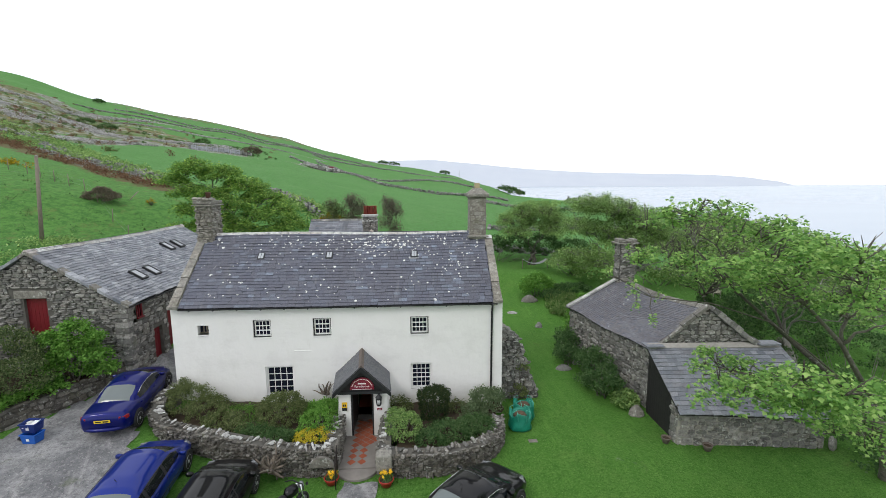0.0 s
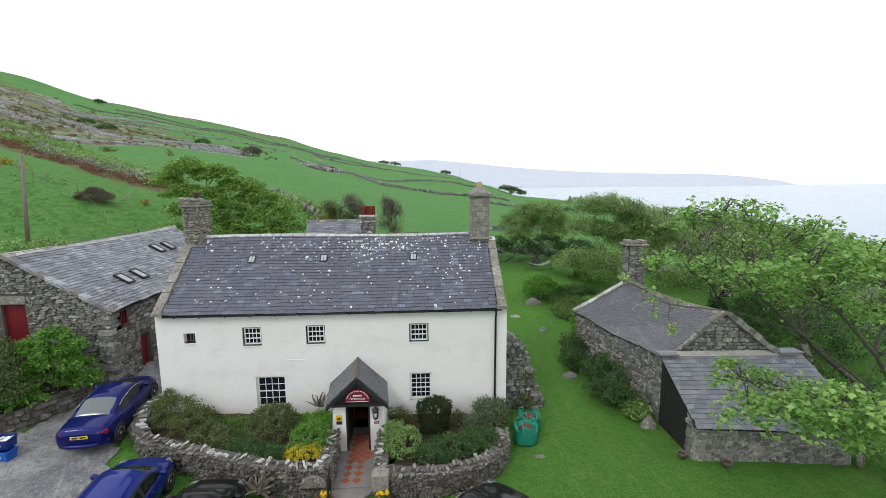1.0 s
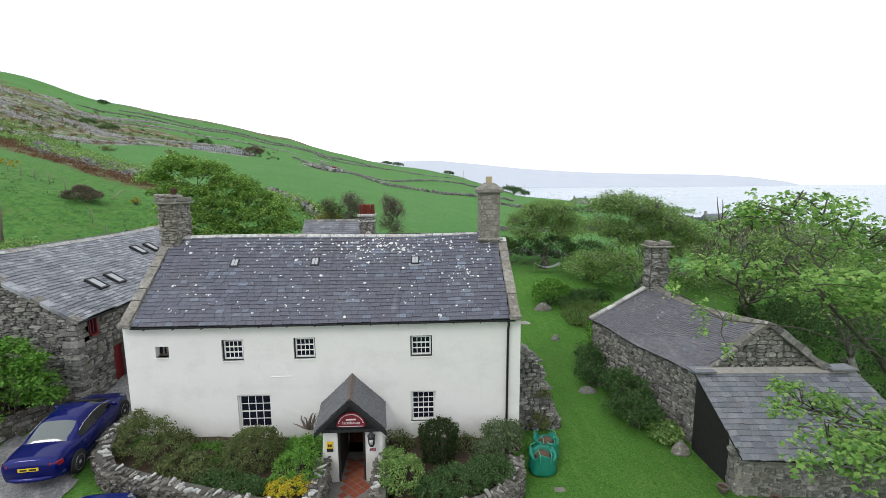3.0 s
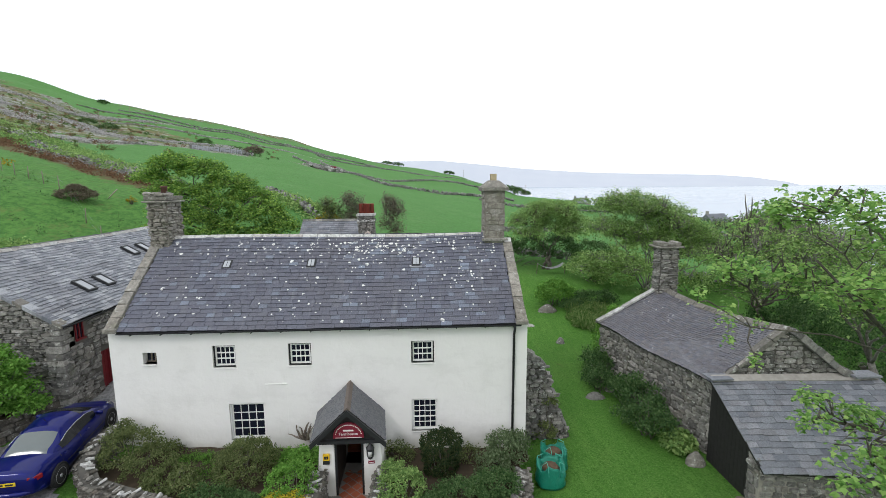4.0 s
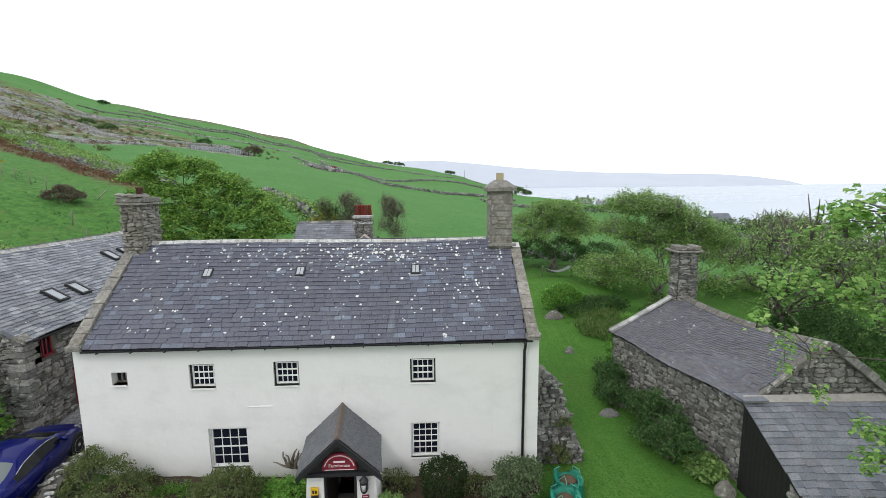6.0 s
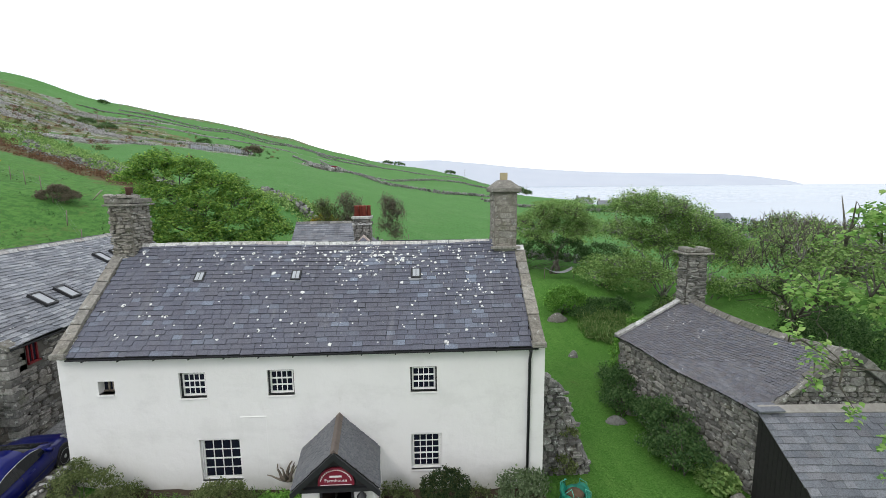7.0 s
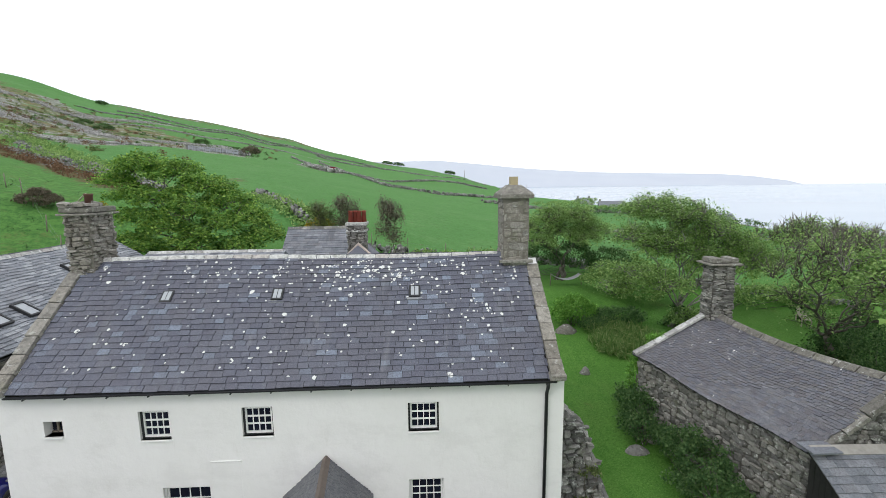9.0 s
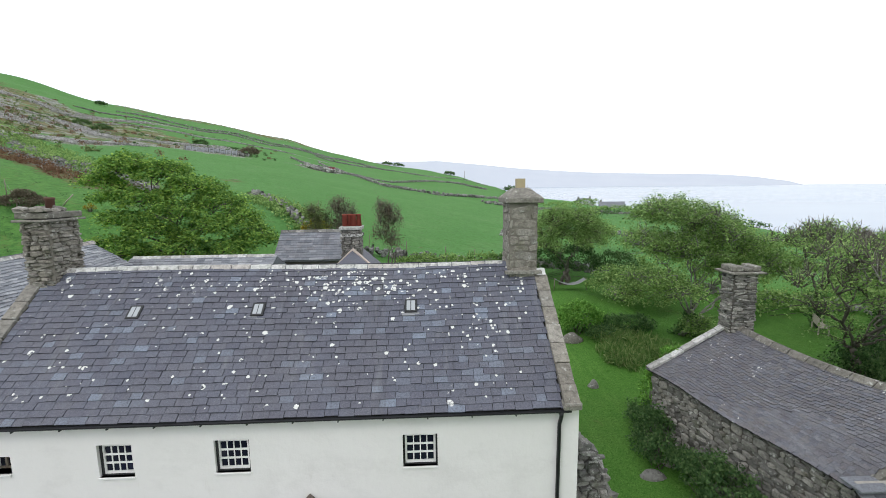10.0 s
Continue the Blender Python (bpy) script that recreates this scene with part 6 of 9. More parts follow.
        for dx in (-1.12, -0.2, 0.86):
            part("door_gap", Geo().tube([(dx, W * 0.99 * s, 0.3), (dx - 0.01, W * 1.0 * s, 0.62), (dx - 0.03, W * 0.955 * s, 0.87)], 0.006, 4), TRIM, body)
        part("mirror", Geo().loft([[(0.74 + dx * k, s * (W * 0.9 + dy), 0.97 + dz * k) for dx, dz in ((-0.05, -0.05), (0.05, -0.05), (0.08, 0.0), (0.05, 0.06), (-0.05, 0.07))] for dy, k in ((0.0, 0.5), (0.06, 0.9), (0.16, 1.1), (0.21, 0.8))], True), material, it)
        for xw in (base / 2, -base / 2):
            wheel(it, xw, s * (W - 0.085))
            part("arch", Geo().tube([(xw + 0.345 * math.cos(t), s * (W * 0.965), 0.315 + 0.345 * math.sin(t)) for t in np.linspace(-0.25, math.pi + 0.25, 13)], 0.04, 6), TRIM, body)
        part("headlight", Geo().loft([[(L - 0.46, s * W * 0.78, 0.68), (L - 0.17, s * W * 0.56, 0.60), (L - 0.2, s * W * 0.5, 0.68), (L - 0.48, s * W * 0.70, 0.785)], [(L - 0.42, s * W * 0.92, 0.66), (L - 0.15, s * W * 0.72, 0.58), (L - 0.18, s * W * 0.66, 0.69), (L - 0.44, s * W * 0.84, 0.79)]], False), LAMPCLEAR, body, bevel=0.015)
        if rear_lamps:
            part("tail_light", Geo().loft([[(-L - 0.004, s * W * 0.62, 0.73), (-L + 0.05, s * W * 0.84, 0.73), (-L + 0.07, s * W * 0.84, 0.88), (-L + 0.02, s * W * 0.62, 0.88)], [(-L + 0.12, s * W * 0.62, 0.73), (-L + 0.22, s * W * 0.945, 0.74), (-L + 0.24, s * W * 0.935, 0.87), (-L + 0.14, s * W * 0.62, 0.88)]], False), LAMPRED, body, bevel=0.02)
    plate = part("number_plate", Geo().box(-L - 0.012, -L + 0.05, -0.25, 0.25, 0.70, 0.80), PLATE, body, "yellow rear plate")
    part("plate_marks", Geo().box(-L - 0.015, -L - 0.012, -0.2, -0.02, 0.725, 0.775).box(-L - 0.015, -L - 0.012, 0.03, 0.2, 0.725, 0.775), TRIM, plate)
    bump_line = [(-L + 0.22, -W * 0.93), (-L + 0.04, -W * 0.72), (-L - 0.035, -W * 0.4), (-L - 0.05, 0), (-L - 0.035, W * 0.4), (-L + 0.04, W * 0.72), (-L + 0.22, W * 0.93)]
    part("rear_bumper", Geo().tube([(bx_ + 0.03, by_ * 0.97, 0.44) for bx_, by_ in bump_line], 0.07, 10), material, body)
    part("grille", Geo().box(L - 0.09, L - 0.015, -0.36, 0.36, 0.42, 0.55), TRIM, body, bevel=0.02)
    part("aerial", Geo().tube([(rt + 0.2, 0, height), (rt + 0.1, 0, height + 0.14)], 0.008, 4), TRIM, body)
    it.matrix_basis = pose(x, y, (zf + zr) / 2 + 0.03, math.degrees(math.atan2(zl - zs, 1.5)), -math.degrees(math.atan2(zf - zr, 2.6)), heading)
    return it


NAVY, ROYAL, JET = paint("navy_metallic", (0.002, 0.006, 0.12)), paint("royal_metallic", (0.004, 0.020, 0.21)), paint("black_metallic", (0.005, 0.005, 0.006))
car("dark blue metallic saloon parked beside the farmhouse", NAVY, -1.36, -0.68, 98, 4.2, 1.62, 1.41)
car("bright blue estate car parked on the gravel yard", ROYAL, 1.5, -5.1, 97, 4.3, 1.74, 1.48, 2.55, False)
car("black hatchback parked nose to the garden wall", JET, 3.92, -5.95, 93, 4.2, 1.74, 1.44, 2.52, False)
car("black coupe with a silver window line on the lawn", JET, 11.3, -6.3, 48, 4.4, 1.78, 1.40, 2.6, True)

# motorcycle by the gate
mz = land(5.95, -5.6)
bike = thing("motorcycle", (5.95, -5.6, mz), "black motorcycle standing on the grass", "motorcycle")
bm_ = pose(5.98, -5.85, mz, 0, 8, 60) @ Matrix.Diagonal((0.9, 0.9, 0.9, 1))
for xw in (-0.68, 0.68):
    wm = bm_ @ Matrix.Translation((xw, 0, 0.3)) @ pose(0, 0, 0, 90)
    tyre_geo = Geo()
    tyre_geo.lathe([(0.2, -0.05), (0.28, -0.06), (0.3, 0), (0.28, 0.06), (0.2, 0.05), (0.19, 0)], (0, 0, 0), 22)
    tyre_geo.v = [tuple(wm @ Vector(p)) for p in tyre_geo.v]
    tw = part("wheel", tyre_geo, TYRE, bike)
    rim_geo = Geo().lathe([(0.19, -0.03), (0.2, 0.03), (0.04, 0.04), (0.04, -0.04)], (0, 0, 0), 18)
    rim_geo.v = [tuple(wm @ Vector(p)) for p in rim_geo.v]
    part("rim", rim_geo, ALLOY, tw)


def bike_part(name, pts, rad, mat, seg=8):
    part(name, Geo().tube([bm_ @ Vector(p) for p in pts], rad, seg), mat, bike)


bike_part("tank", [(-0.1, 0, 0.78), (0.05, 0, 0.86), (0.28, 0, 0.86), (0.42, 0, 0.78)], [0.08, 0.17, 0.17, 0.07], JET, 12)
bike_part("seat", [(-0.75, 0, 0.82), (-0.5, 0, 0.78), (-0.2, 0, 0.76), (-0.05, 0, 0.78)], [0.06, 0.12, 0.13, 0.08], TRIM, 10)
bike_part("engine", [(-0.2, 0, 0.42), (0.25, 0, 0.45)], [0.2, 0.18], ALLOY, 10)
bike_part("handlebar", [(0.28, 0.42, 1.0), (0.42, 0.22, 1.06), (0.45, 0, 1.02), (0.42, -0.22, 1.06), (0.28, -0.42, 1.0)], 0.018, TRIM)
for s in (1, -1):
    bike_part("fork", [(0.68, 0.09 * s, 0.3), (0.48, 0.09 * s, 0.95)], 0.028, CHROME)
    bike_part("mirror", [(0.36, 0.34 * s, 1.03), (0.34, 0.44 * s, 1.18), (0.34, 0.5 * s, 1.2)], [0.008, 0.01, 0.05], TRIM)
    bike_part("exhaust", [(0.2, 0.2 * s, 0.3), (-0.7, 0.22 * s, 0.36)], [0.03, 0.05], CHROME)
bike_part("headlamp", [(0.5, 0, 0.9), (0.62, 0, 0.9)], [0.07, 0.1], LAMPCLEAR, 12)

# recycling boxes
BLUE = plain("blue_plastic", (0.015, 0.10, 0.42), 0.45, 0, 0.12)
BLUE2 = plain("dark_blue_plastic", (0.012, 0.03, 0.16), 0.45, 0, 0.12)


def crate(x, y, z, turn, mat, label, tilt=0):
    m = pose(x, y, z, tilt, 0, turn)
    it = thing("recycling_box", m, label, "box", "recycling boxes")
    w, d, h = 0.27, 0.2, 0.34
    g = Geo()
    outer = [[m @ Vector((sx * w * k, sy * d * k, zz)) for sx, sy in ((-1, -1), (1, -1), (1, 1), (-1, 1))] for k, zz in ((0.82, 0), (0.98, h * 0.9), (1.08, h * 0.9), (1.08, h), (0.98, h), (0.93, h), (0.8, 0.03))]
    g.loft(outer, False)
    part("box_shell", g, mat, it, bevel=0.008)
    for s in (-1, 1):
        part("handle", Geo().box(s * w * 0.98 - 0.02, s * w * 0.98 + 0.03, -0.09, 0.09, h * 0.72, h * 0.8, m), mat, it)
    part("recycling_mark", Geo().box(-0.05, 0.05, -d * 0.93 - 0.012, -d * 0.86, 0.12, 0.2, m), WHITE, it)
    return m


zb = land(-3.45, -2.75)
crate(-3.45, -2.75, zb + 0.03, -6, BLUE, "bright blue recycling box on the gravel")
m = crate(-3.52, -2.62, zb + 0.37, -4, BLUE2, "dark blue recycling box holding white paper", 4)
rnd = random.Random(3)
g = Geo()
for k in range(9):
    q = m @ pose(rnd.uniform(-0.15, 0.15), rnd.uniform(-0.1, 0.1), 0.22 + 0.012 * k, rnd.uniform(-25, 25), rnd.uniform(-25, 25), rnd.uniform(0, 180))
    g.box(-0.1, 0.1, -0.07, 0.07, -0.006, 0.006, q)
solid("waste_paper", g, WHITE, "crumpled white paper heaped in a recycling box", "paper")
solid("mat_roll", Geo().tube([(-3.95, -2.7, zb + 0.06), (-3.75, -2.2, zb + 0.35)], 0.09, 8), TRIM, "black rubber sheet propped by the boxes", "rubber sheet")

# green garden bags
BAG = Nodes("green_tarpaulin", 0.4, 0, 0.5)
BAG.colour(BAG.mix(BAG.noise(5, 4), (0.0, 0.13, 0.085), (0.012, 0.26, 0.17)))
BAG.bump(BAG.noise(9, 5, 0.7), 0.9, 0.05)


def garden_bag(x, y, seed, label):
    rnd, z = random.Random(seed), land(x, y)
    it = thing("garden_bag", (x, y, z), label, "garden bag", "green bags")
    n, rings = 20, []
    for h, r in ((0.0, 0.40), (0.12, 0.45), (0.3, 0.41), (0.42, 0.44), (0.54, 0.40), (0.63, 0.41), (0.62, 0.33), (0.56, 0.30), (0.45, 0.26)):
        rings.append([(x + r * (1 + 0.22 * noise.noise((math.cos(a) * 2.6 + seed, math.sin(a) * 2, h * 4))) * math.copysign(abs(math.cos(a)) ** 0.7, math.cos(a)), y + r * (1 + 0.22 * noise.noise((math.sin(a) * 2.6 + seed, math.cos(a) * 2, h * 3))) * math.copysign(abs(math.sin(a)) ** 0.7, math.sin(a)),
                       z + h + (0.22 * noise.noise((math.cos(a) * 2.2, math.sin(a) * 1.7, seed + 5)) if h > 0.5 else 0)) for a in [k * math.tau / n for k in range(n)]])
    part("sack", Geo().loft(rings), BAG.mat, it)
    part("garden_waste", Geo().lathe([(0.29, 0.5), (0.2, 0.6), (0.05, 0.63)], (x, y, z), 12), plain("dry_waste", (0.10, 0.065, 0.04), 0.95, 0, 0.6, 14), it)
    for a in (0.7, 2.3, 4.0, 5.4):
        c = Vector((x + 0.42 * math.cos(a), y + 0.42 * math.sin(a), z))
        t = Vector((-math.sin(a), math.cos(a), 0)) * 0.14
        part("strap", Geo().tube([c + Vector((0, 0, 0.45)) + t, c + Vector((0, 0, 0.76)) + t * 0.8, c * 1 + Vector((-0.12 * math.cos(a), -0.12 * math.sin(a), 0.84)), c + Vector((0, 0, 0.74)) - t * 0.8, c + Vector((0, 0, 0.45)) - t], 0.011, 5), plain("pale_webbing", (0.10, 0.42, 0.33), 0.7) if "pale_webbing" not in bpy.data.materials else bpy.data.materials["pale_webbing"], it)


garden_bag(13.92, -1.2, 1, "green woven garden-waste bag stuffed with clippings")
garden_bag(14.25, -0.4, 2, "crumpled green garden-waste bag beside the ruined wall")

# driftwood roots
DRIFT = stone_mat("driftwood", [(0.16, 0.13, 0.105), (0.26, 0.22, 0.175), (0.10, 0.08, 0.062)], 0.25)


def root(name, x, y, z, seed, arms, size, label, up=0.5):
    rnd = random.Random(seed)
    it = thing(name, (x, y, z), label, "driftwood")
    for k in range(arms):
        a = rnd.uniform(0, math.tau)
        d = Vector((math.cos(a), math.sin(a) * 0.5, rnd.uniform(-0.2, 1.0) * up)).normalized()
        p, pts = Vector((x, y, z)), []
        r0 = rnd.uniform(0.05, 0.1) * size
        for s in range(6):
            pts.append(p.copy())
            d = (d + Vector((rnd.gauss(0, 0.35), rnd.gauss(0, 0.25), rnd.gauss(0.12, 0.3)))).normalized()
            p = p + d * size * rnd.uniform(0.1, 0.2)
            p.z = max(p.z, z - 0.28 * size)
        part("root_arm", Geo().tube(pts, [r0 * (1 - s / 6.5) for s in range(6)], 7), DRIFT, it)
    return it


root("driftwood_root", 4.98, -4.08, land(4.98, -4.08) + 0.4, 5, 26, 0.95, "gnarled grey driftwood root against the garden wall")
solid("driftwood_stick", Geo().tube([(5.15, -4.0, 0.2), (5.18, -3.95, 0.9), (5.12, -3.92, 1.5)], [0.035, 0.03, 0.012], 7), DRIFT, "bleached upright driftwood stick", "driftwood")
root("driftwood_root", 6.05, -0.3, 1.35, 8, 10, 0.75, "branching driftwood root beside the porch wall", 1.1)

# stones on the lawn
def boulder(x, y, w, d, h, seed, label, mat=STONE):
    rnd, z = random.Random(seed), land(x, y)
    g, n = Geo(), 12
    rings = []
    for t in np.linspace(0, 1, 6):
        r = math.cos(t * 1.45) ** 0.7
        rings.append([(x + w / 2 * r * math.cos(a) * (1 + 0.25 * noise.noise((math.cos(a) + seed, math.sin(a), t * 2))), y + d / 2 * r * math.sin(a) * (1 + 0.25 * noise.noise((math.cos(a), math.sin(a) + seed, t * 2))), z - 0.05 + t * (h + 0.05)) for a in [k * math.tau / n for k in range(n)]])
    g.loft(rings)
    return solid("boulder", g, mat, label, "stone")


boulder(18.25, 14.7, 1.3, 0.8, 0.5, 1, "large pale boulder on the lawn", STONE_PALE)
boulder(16.4, 12.3, 0.85, 0.4, 0.12, 2, "flat pale stone lying in the grass", STONE_WHITE)
boulder(17.75, 10.1, 0.5, 0.4, 0.35, 3, "small grey boulder in the grass")
boulder(19.12, -0.45, 0.7, 0.5, 0.42, 4, "rounded boulder at the barn corner", STONE_PALE)
boulder(18.1, 5.6, 0.6, 0.4, 0.3, 5, "mossy stone among the bushes", STONE)
boulder(18.4, 4.8, 0.5, 0.4, 0.35, 6, "mossy stone among the bushes", STONE)
boulder(17.5, 4.3, 0.9, 0.5, 0.25, 8, "long mossy stone beside the bushes", STONE)
solid("drain_cover", Geo().box(14.02, 14.36, -2.32, -2.12, land(14.2, -2.25) - 0.05, land(14.2, -2.25) + 0.012), MORTAR_GREY, "small square concrete drain cover in the lawn", "drain cover", bevel=0.005)
for x, y, lab in ((19.25, -2.5, "small terracotta pot beside the lean-to"), (20.5, -3.1, "low terracotta bowl beside the lean-to wall")):
    z = land(x, y)
    pot = thing("clay_pot", (x, y, z), lab, "flower pot")
    part("pot_body", Geo().lathe([(0.10, z), (0.17, z + 0.2), (0.18, z + 0.24), (0.15, z + 0.24), (0.14, z + 0.18)], (x, y, 0), 14), CLAY, pot)
    part("pot_soil", Geo().lathe([(0.14, z + 0.17), (0.14, z + 0.19)], (x, y, 0), 10), SOIL, pot)
grind = thing("grindstone", (25.15, -3.3, 0), "round grey grindstone leaning on the lean-to wall", "grindstone")
gg = Geo().lathe([(0.04, -0.05), (0.27, -0.05), (0.28, 0.05), (0.04, 0.05)], (0, 0, 0), 20)
gg.v = [tuple(pose(25.1, -3.35, 0.27, 80, 0, 30) @ Vector(p)) for p in gg.v]
part("stone_disc", gg, STONE, grind)

# hammock and bench on the far lawn
ham = thing("hammock", (20.6, 22.4, land(20.6, 22.4)), "pale grey hammock on a low stand", "hammock")
hz = land(20.6, 22.4)
part("sling", Geo().grid([[(19.6 + 2.2 * u, 22.4 + w * 0.35, hz + 0.85 - 1.6 * u * (1 - u) + 0.05 * w * w) for u in np.linspace(0, 1, 12)] for w in np.linspace(-1, 1, 5)]), LEAD, ham)
for s in (0, 1):
    part("stand", Geo().tube([(19.5 + 2.4 * s, 22.4, hz), (19.55 + 2.3 * s, 22.4, hz + 0.95)], 0.03, 6), WOOD, ham)
bz = land(33.6, 15.6)
bench = thing("garden_bench", (33.6, 15.6, bz), "pale weathered wooden garden bench on the lawn", "bench")
PALEWOOD = plain("bleached_wood", (0.42, 0.38, 0.31), 0.85, 0, 0.3, 9)
mb = pose(33.6, 15.6, bz, 0, 0, 60)
for k in range(4):
    part("seat_slat", Geo().box(-0.7, 0.7, -0.25 + k * 0.12, -0.15 + k * 0.12, 0.42, 0.45, mb), PALEWOOD, bench)
for k in range(5):
    part("back_slat", Geo().box(-0.7, 0.7, 0.22, 0.25, 0.5 + k * 0.1, 0.57 + k * 0.1, mb), PALEWOOD, bench)
for sx in (-0.7, 0.7):
    for y0, h in ((-0.25, 0.62), (0.22, 0.98)):
        part("leg", Geo().box(sx - 0.03, sx + 0.03, y0, y0 + 0.06, 0, h, mb), PALEWOOD, bench)
    part("armrest", Geo().box(sx - 0.04, sx + 0.04, -0.3, 0.26, 0.62, 0.66, mb), PALEWOOD, bench)

# telegraph pole
pz = land(-13.2, 10.6)
pole = thing("telegraph_pole", (-13.2, 10.6, pz), "grey weathered telegraph pole in the field", "pole")
part("pole_shaft", Geo().tube([(-13.2, 10.6, pz - 0.3), (-12.85, 10.6, 11.7)], [0.12, 0.085], 10), WOOD, pole)
part("cap", Geo().lathe([(0.1, 11.68), (0.02, 11.76)], (-12.85, 10.6, 0), 8), LEAD, pole)

# ---------------------------------------------------------------- plants
LEAF_A = np.array([(0, 0, 0), (0.36, 0.42, 0.05), (0, 1.0, -0.10), (-0.36, 0.42, 0.05)])
LEAF_B = np.array([(0, 0, 0), (0.30, 0.14, 0.03), (0.58, 0.46, 0.0), (0.30, 0.60, 0.05), (0, 1.05, -0.10), (-0.30, 0.60, 0.05), (-0.58, 0.46, 0.0), (-0.30, 0.14, 0.03)])
LEAF_C = np.array([(-0.07, 0, 0), (0.07, 0, 0), (0.05, 0.6, 0.08), (0, 1.0, 0.0), (-0.05, 0.6, 0.08)])


def turns(rng, n, flat):
    """Random turns; flat near 1 keeps the leaves facing up."""
    yaw = rng.uniform(0, math.tau, n)
    pitch = rng.normal(-0.25, 1.25 * (1 - flat) + 0.15, n)
    roll = rng.normal(0, 0.9 * (1 - flat) + 0.15, n)
    cy, sy, cp, sp, cr, sr = np.cos(yaw), np.sin(yaw), np.cos(pitch), np.sin(pitch), np.cos(roll), np.sin(roll)
    m = np.empty((n, 3, 3))
    m[:, 0] = np.stack([cy * cr - sy * sp * sr, -sy * cp, cy * sr + sy * sp * cr], 1)
    m[:, 1] = np.stack([sy * cr + cy * sp * sr, cy * cp, sy * sr - cy * sp * cr], 1)
    m[:, 2] = np.stack([-cp * sr, sp, cp * cr], 1)
    return m


def sprays(centres, per, size, spread, seed, template=LEAF_A, thin=0.3, scale=1.0):
    """Leaves set in flat sprays, each pointing out from its spray's middle and drooping at the rim."""
    rng = np.random.default_rng(seed)
    centres = np.asarray(centres, float)
    lean = np.repeat(rng.normal(0, 0.28, (len(centres), 2)), per, 0)
    wide = np.repeat(rng.uniform(0.65, 1.3, len(centres)) * scale, per) * spread
    c = np.repeat(centres, per, 0)
    n, k = len(c), len(template)
    a, r = rng.uniform(0, math.tau, n), rng.uniform(0, 1, n) ** 0.6
    dx, dy = np.cos(a) * r * wide, np.sin(a) * r * wide
    c = c + np.stack([dx, dy, rng.normal(0, thin, n) * spread - 0.35 * spread * r * r + lean[:, 0] * dx + lean[:, 1] * dy], 1)
    yaw = np.arctan2(-dx, dy) + rng.normal(0, 0.7, n)
    pitch, roll = rng.normal(-0.30, 0.38, n), rng.normal(0, 0.42, n)
    cy, sy, cp, sp, cr, sr = np.cos(yaw), np.sin(yaw), np.cos(pitch), np.sin(pitch), np.cos(roll), np.sin(roll)
    m = np.empty((n, 3, 3))
    m[:, 0] = np.stack([cy * cr - sy * sp * sr, -sy * cp, cy * sr + sy * sp * cr], 1)
    m[:, 1] = np.stack([sy * cr + cy * sp * sr, cy * cp, sy * sr - cy * sp * cr], 1)
    m[:, 2] = np.stack([-cp * sr, sp, cp * cr], 1)
    v = np.einsum("nij,kj->nki", m, template) * (size * rng.uniform(0.6, 1.35, n) * np.repeat(np.broadcast_to(scale, len(centres)) ** 0.4, per))[:, None, None] + c[:, None, :]
    g = Geo()
    g.v = v.reshape(-1, 3).tolist()
    g.f = np.arange(n * k).reshape(n, k).tolist()
    g.s = [False] * n
    return g


def leaves(centres, per, size, spread, seed, template=LEAF_A, flat=0.5):
    """A mesh of single leaves round cluster centres."""
    rng = np.random.default_rng(seed)
    c = np.repeat(np.asarray(centres, float), per, 0)
    n, k = len(c), len(template)
    off = rng.normal(0, 1, (n, 3))
    off /= np.linalg.norm(off, axis=1)[:, None] + 1e-9
    c = c + off * (rng.uniform(0, 1, n) ** 0.45)[:, None] * np.array([1, 1, 0.62]) * spread
    s = size * rng.uniform(0.6, 1.35, n)
    v = np.einsum("nij,kj->nki", turns(rng, n, flat), template) * s[:, None, None] + c[:, None, :]
    g = Geo()
    g.v = v.reshape(-1, 3).tolist()
    g.f = np.arange(n * k).reshape(n, k).tolist()
    g.s = [False] * n
    return g


def lobes_points(lobes, n, seed, skin=0.55, low=-0.55):
    """Cluster centres through the outer shell of several rounded masses."""
    rng = np.random.default_rng(seed)
    vol = np.array([r[0] * r[1] + r[1] * r[2] + r[0] * r[2] for _, r in lobes])
    out = []
    pick = rng.choice(len(lobes), n * 6, p=vol / vol.sum())
    for i in pick:
        c, r = np.array(lobes[i][0]), np.array(lobes[i][1])
        d = rng.normal(0, 1, 3)
        d /= np.linalg.norm(d)
        if d[2] < low:
            continue
        p = c + d * r * rng.uniform(skin, 1.0) ** 0.6 * (1 + 0.18 * noise.noise((d[0] * 2.2 + i, d[1] * 2.2, d[2] * 2.2)))
        inside = False
        for j, (c2, r2) in enumerate(lobes):
            if j != i and (((p - c2) / r2) ** 2).sum() < 0.45:
                inside = True
        if not inside:
            out.append(p)
        if len(out) == n:
            break
    return np.array(out)




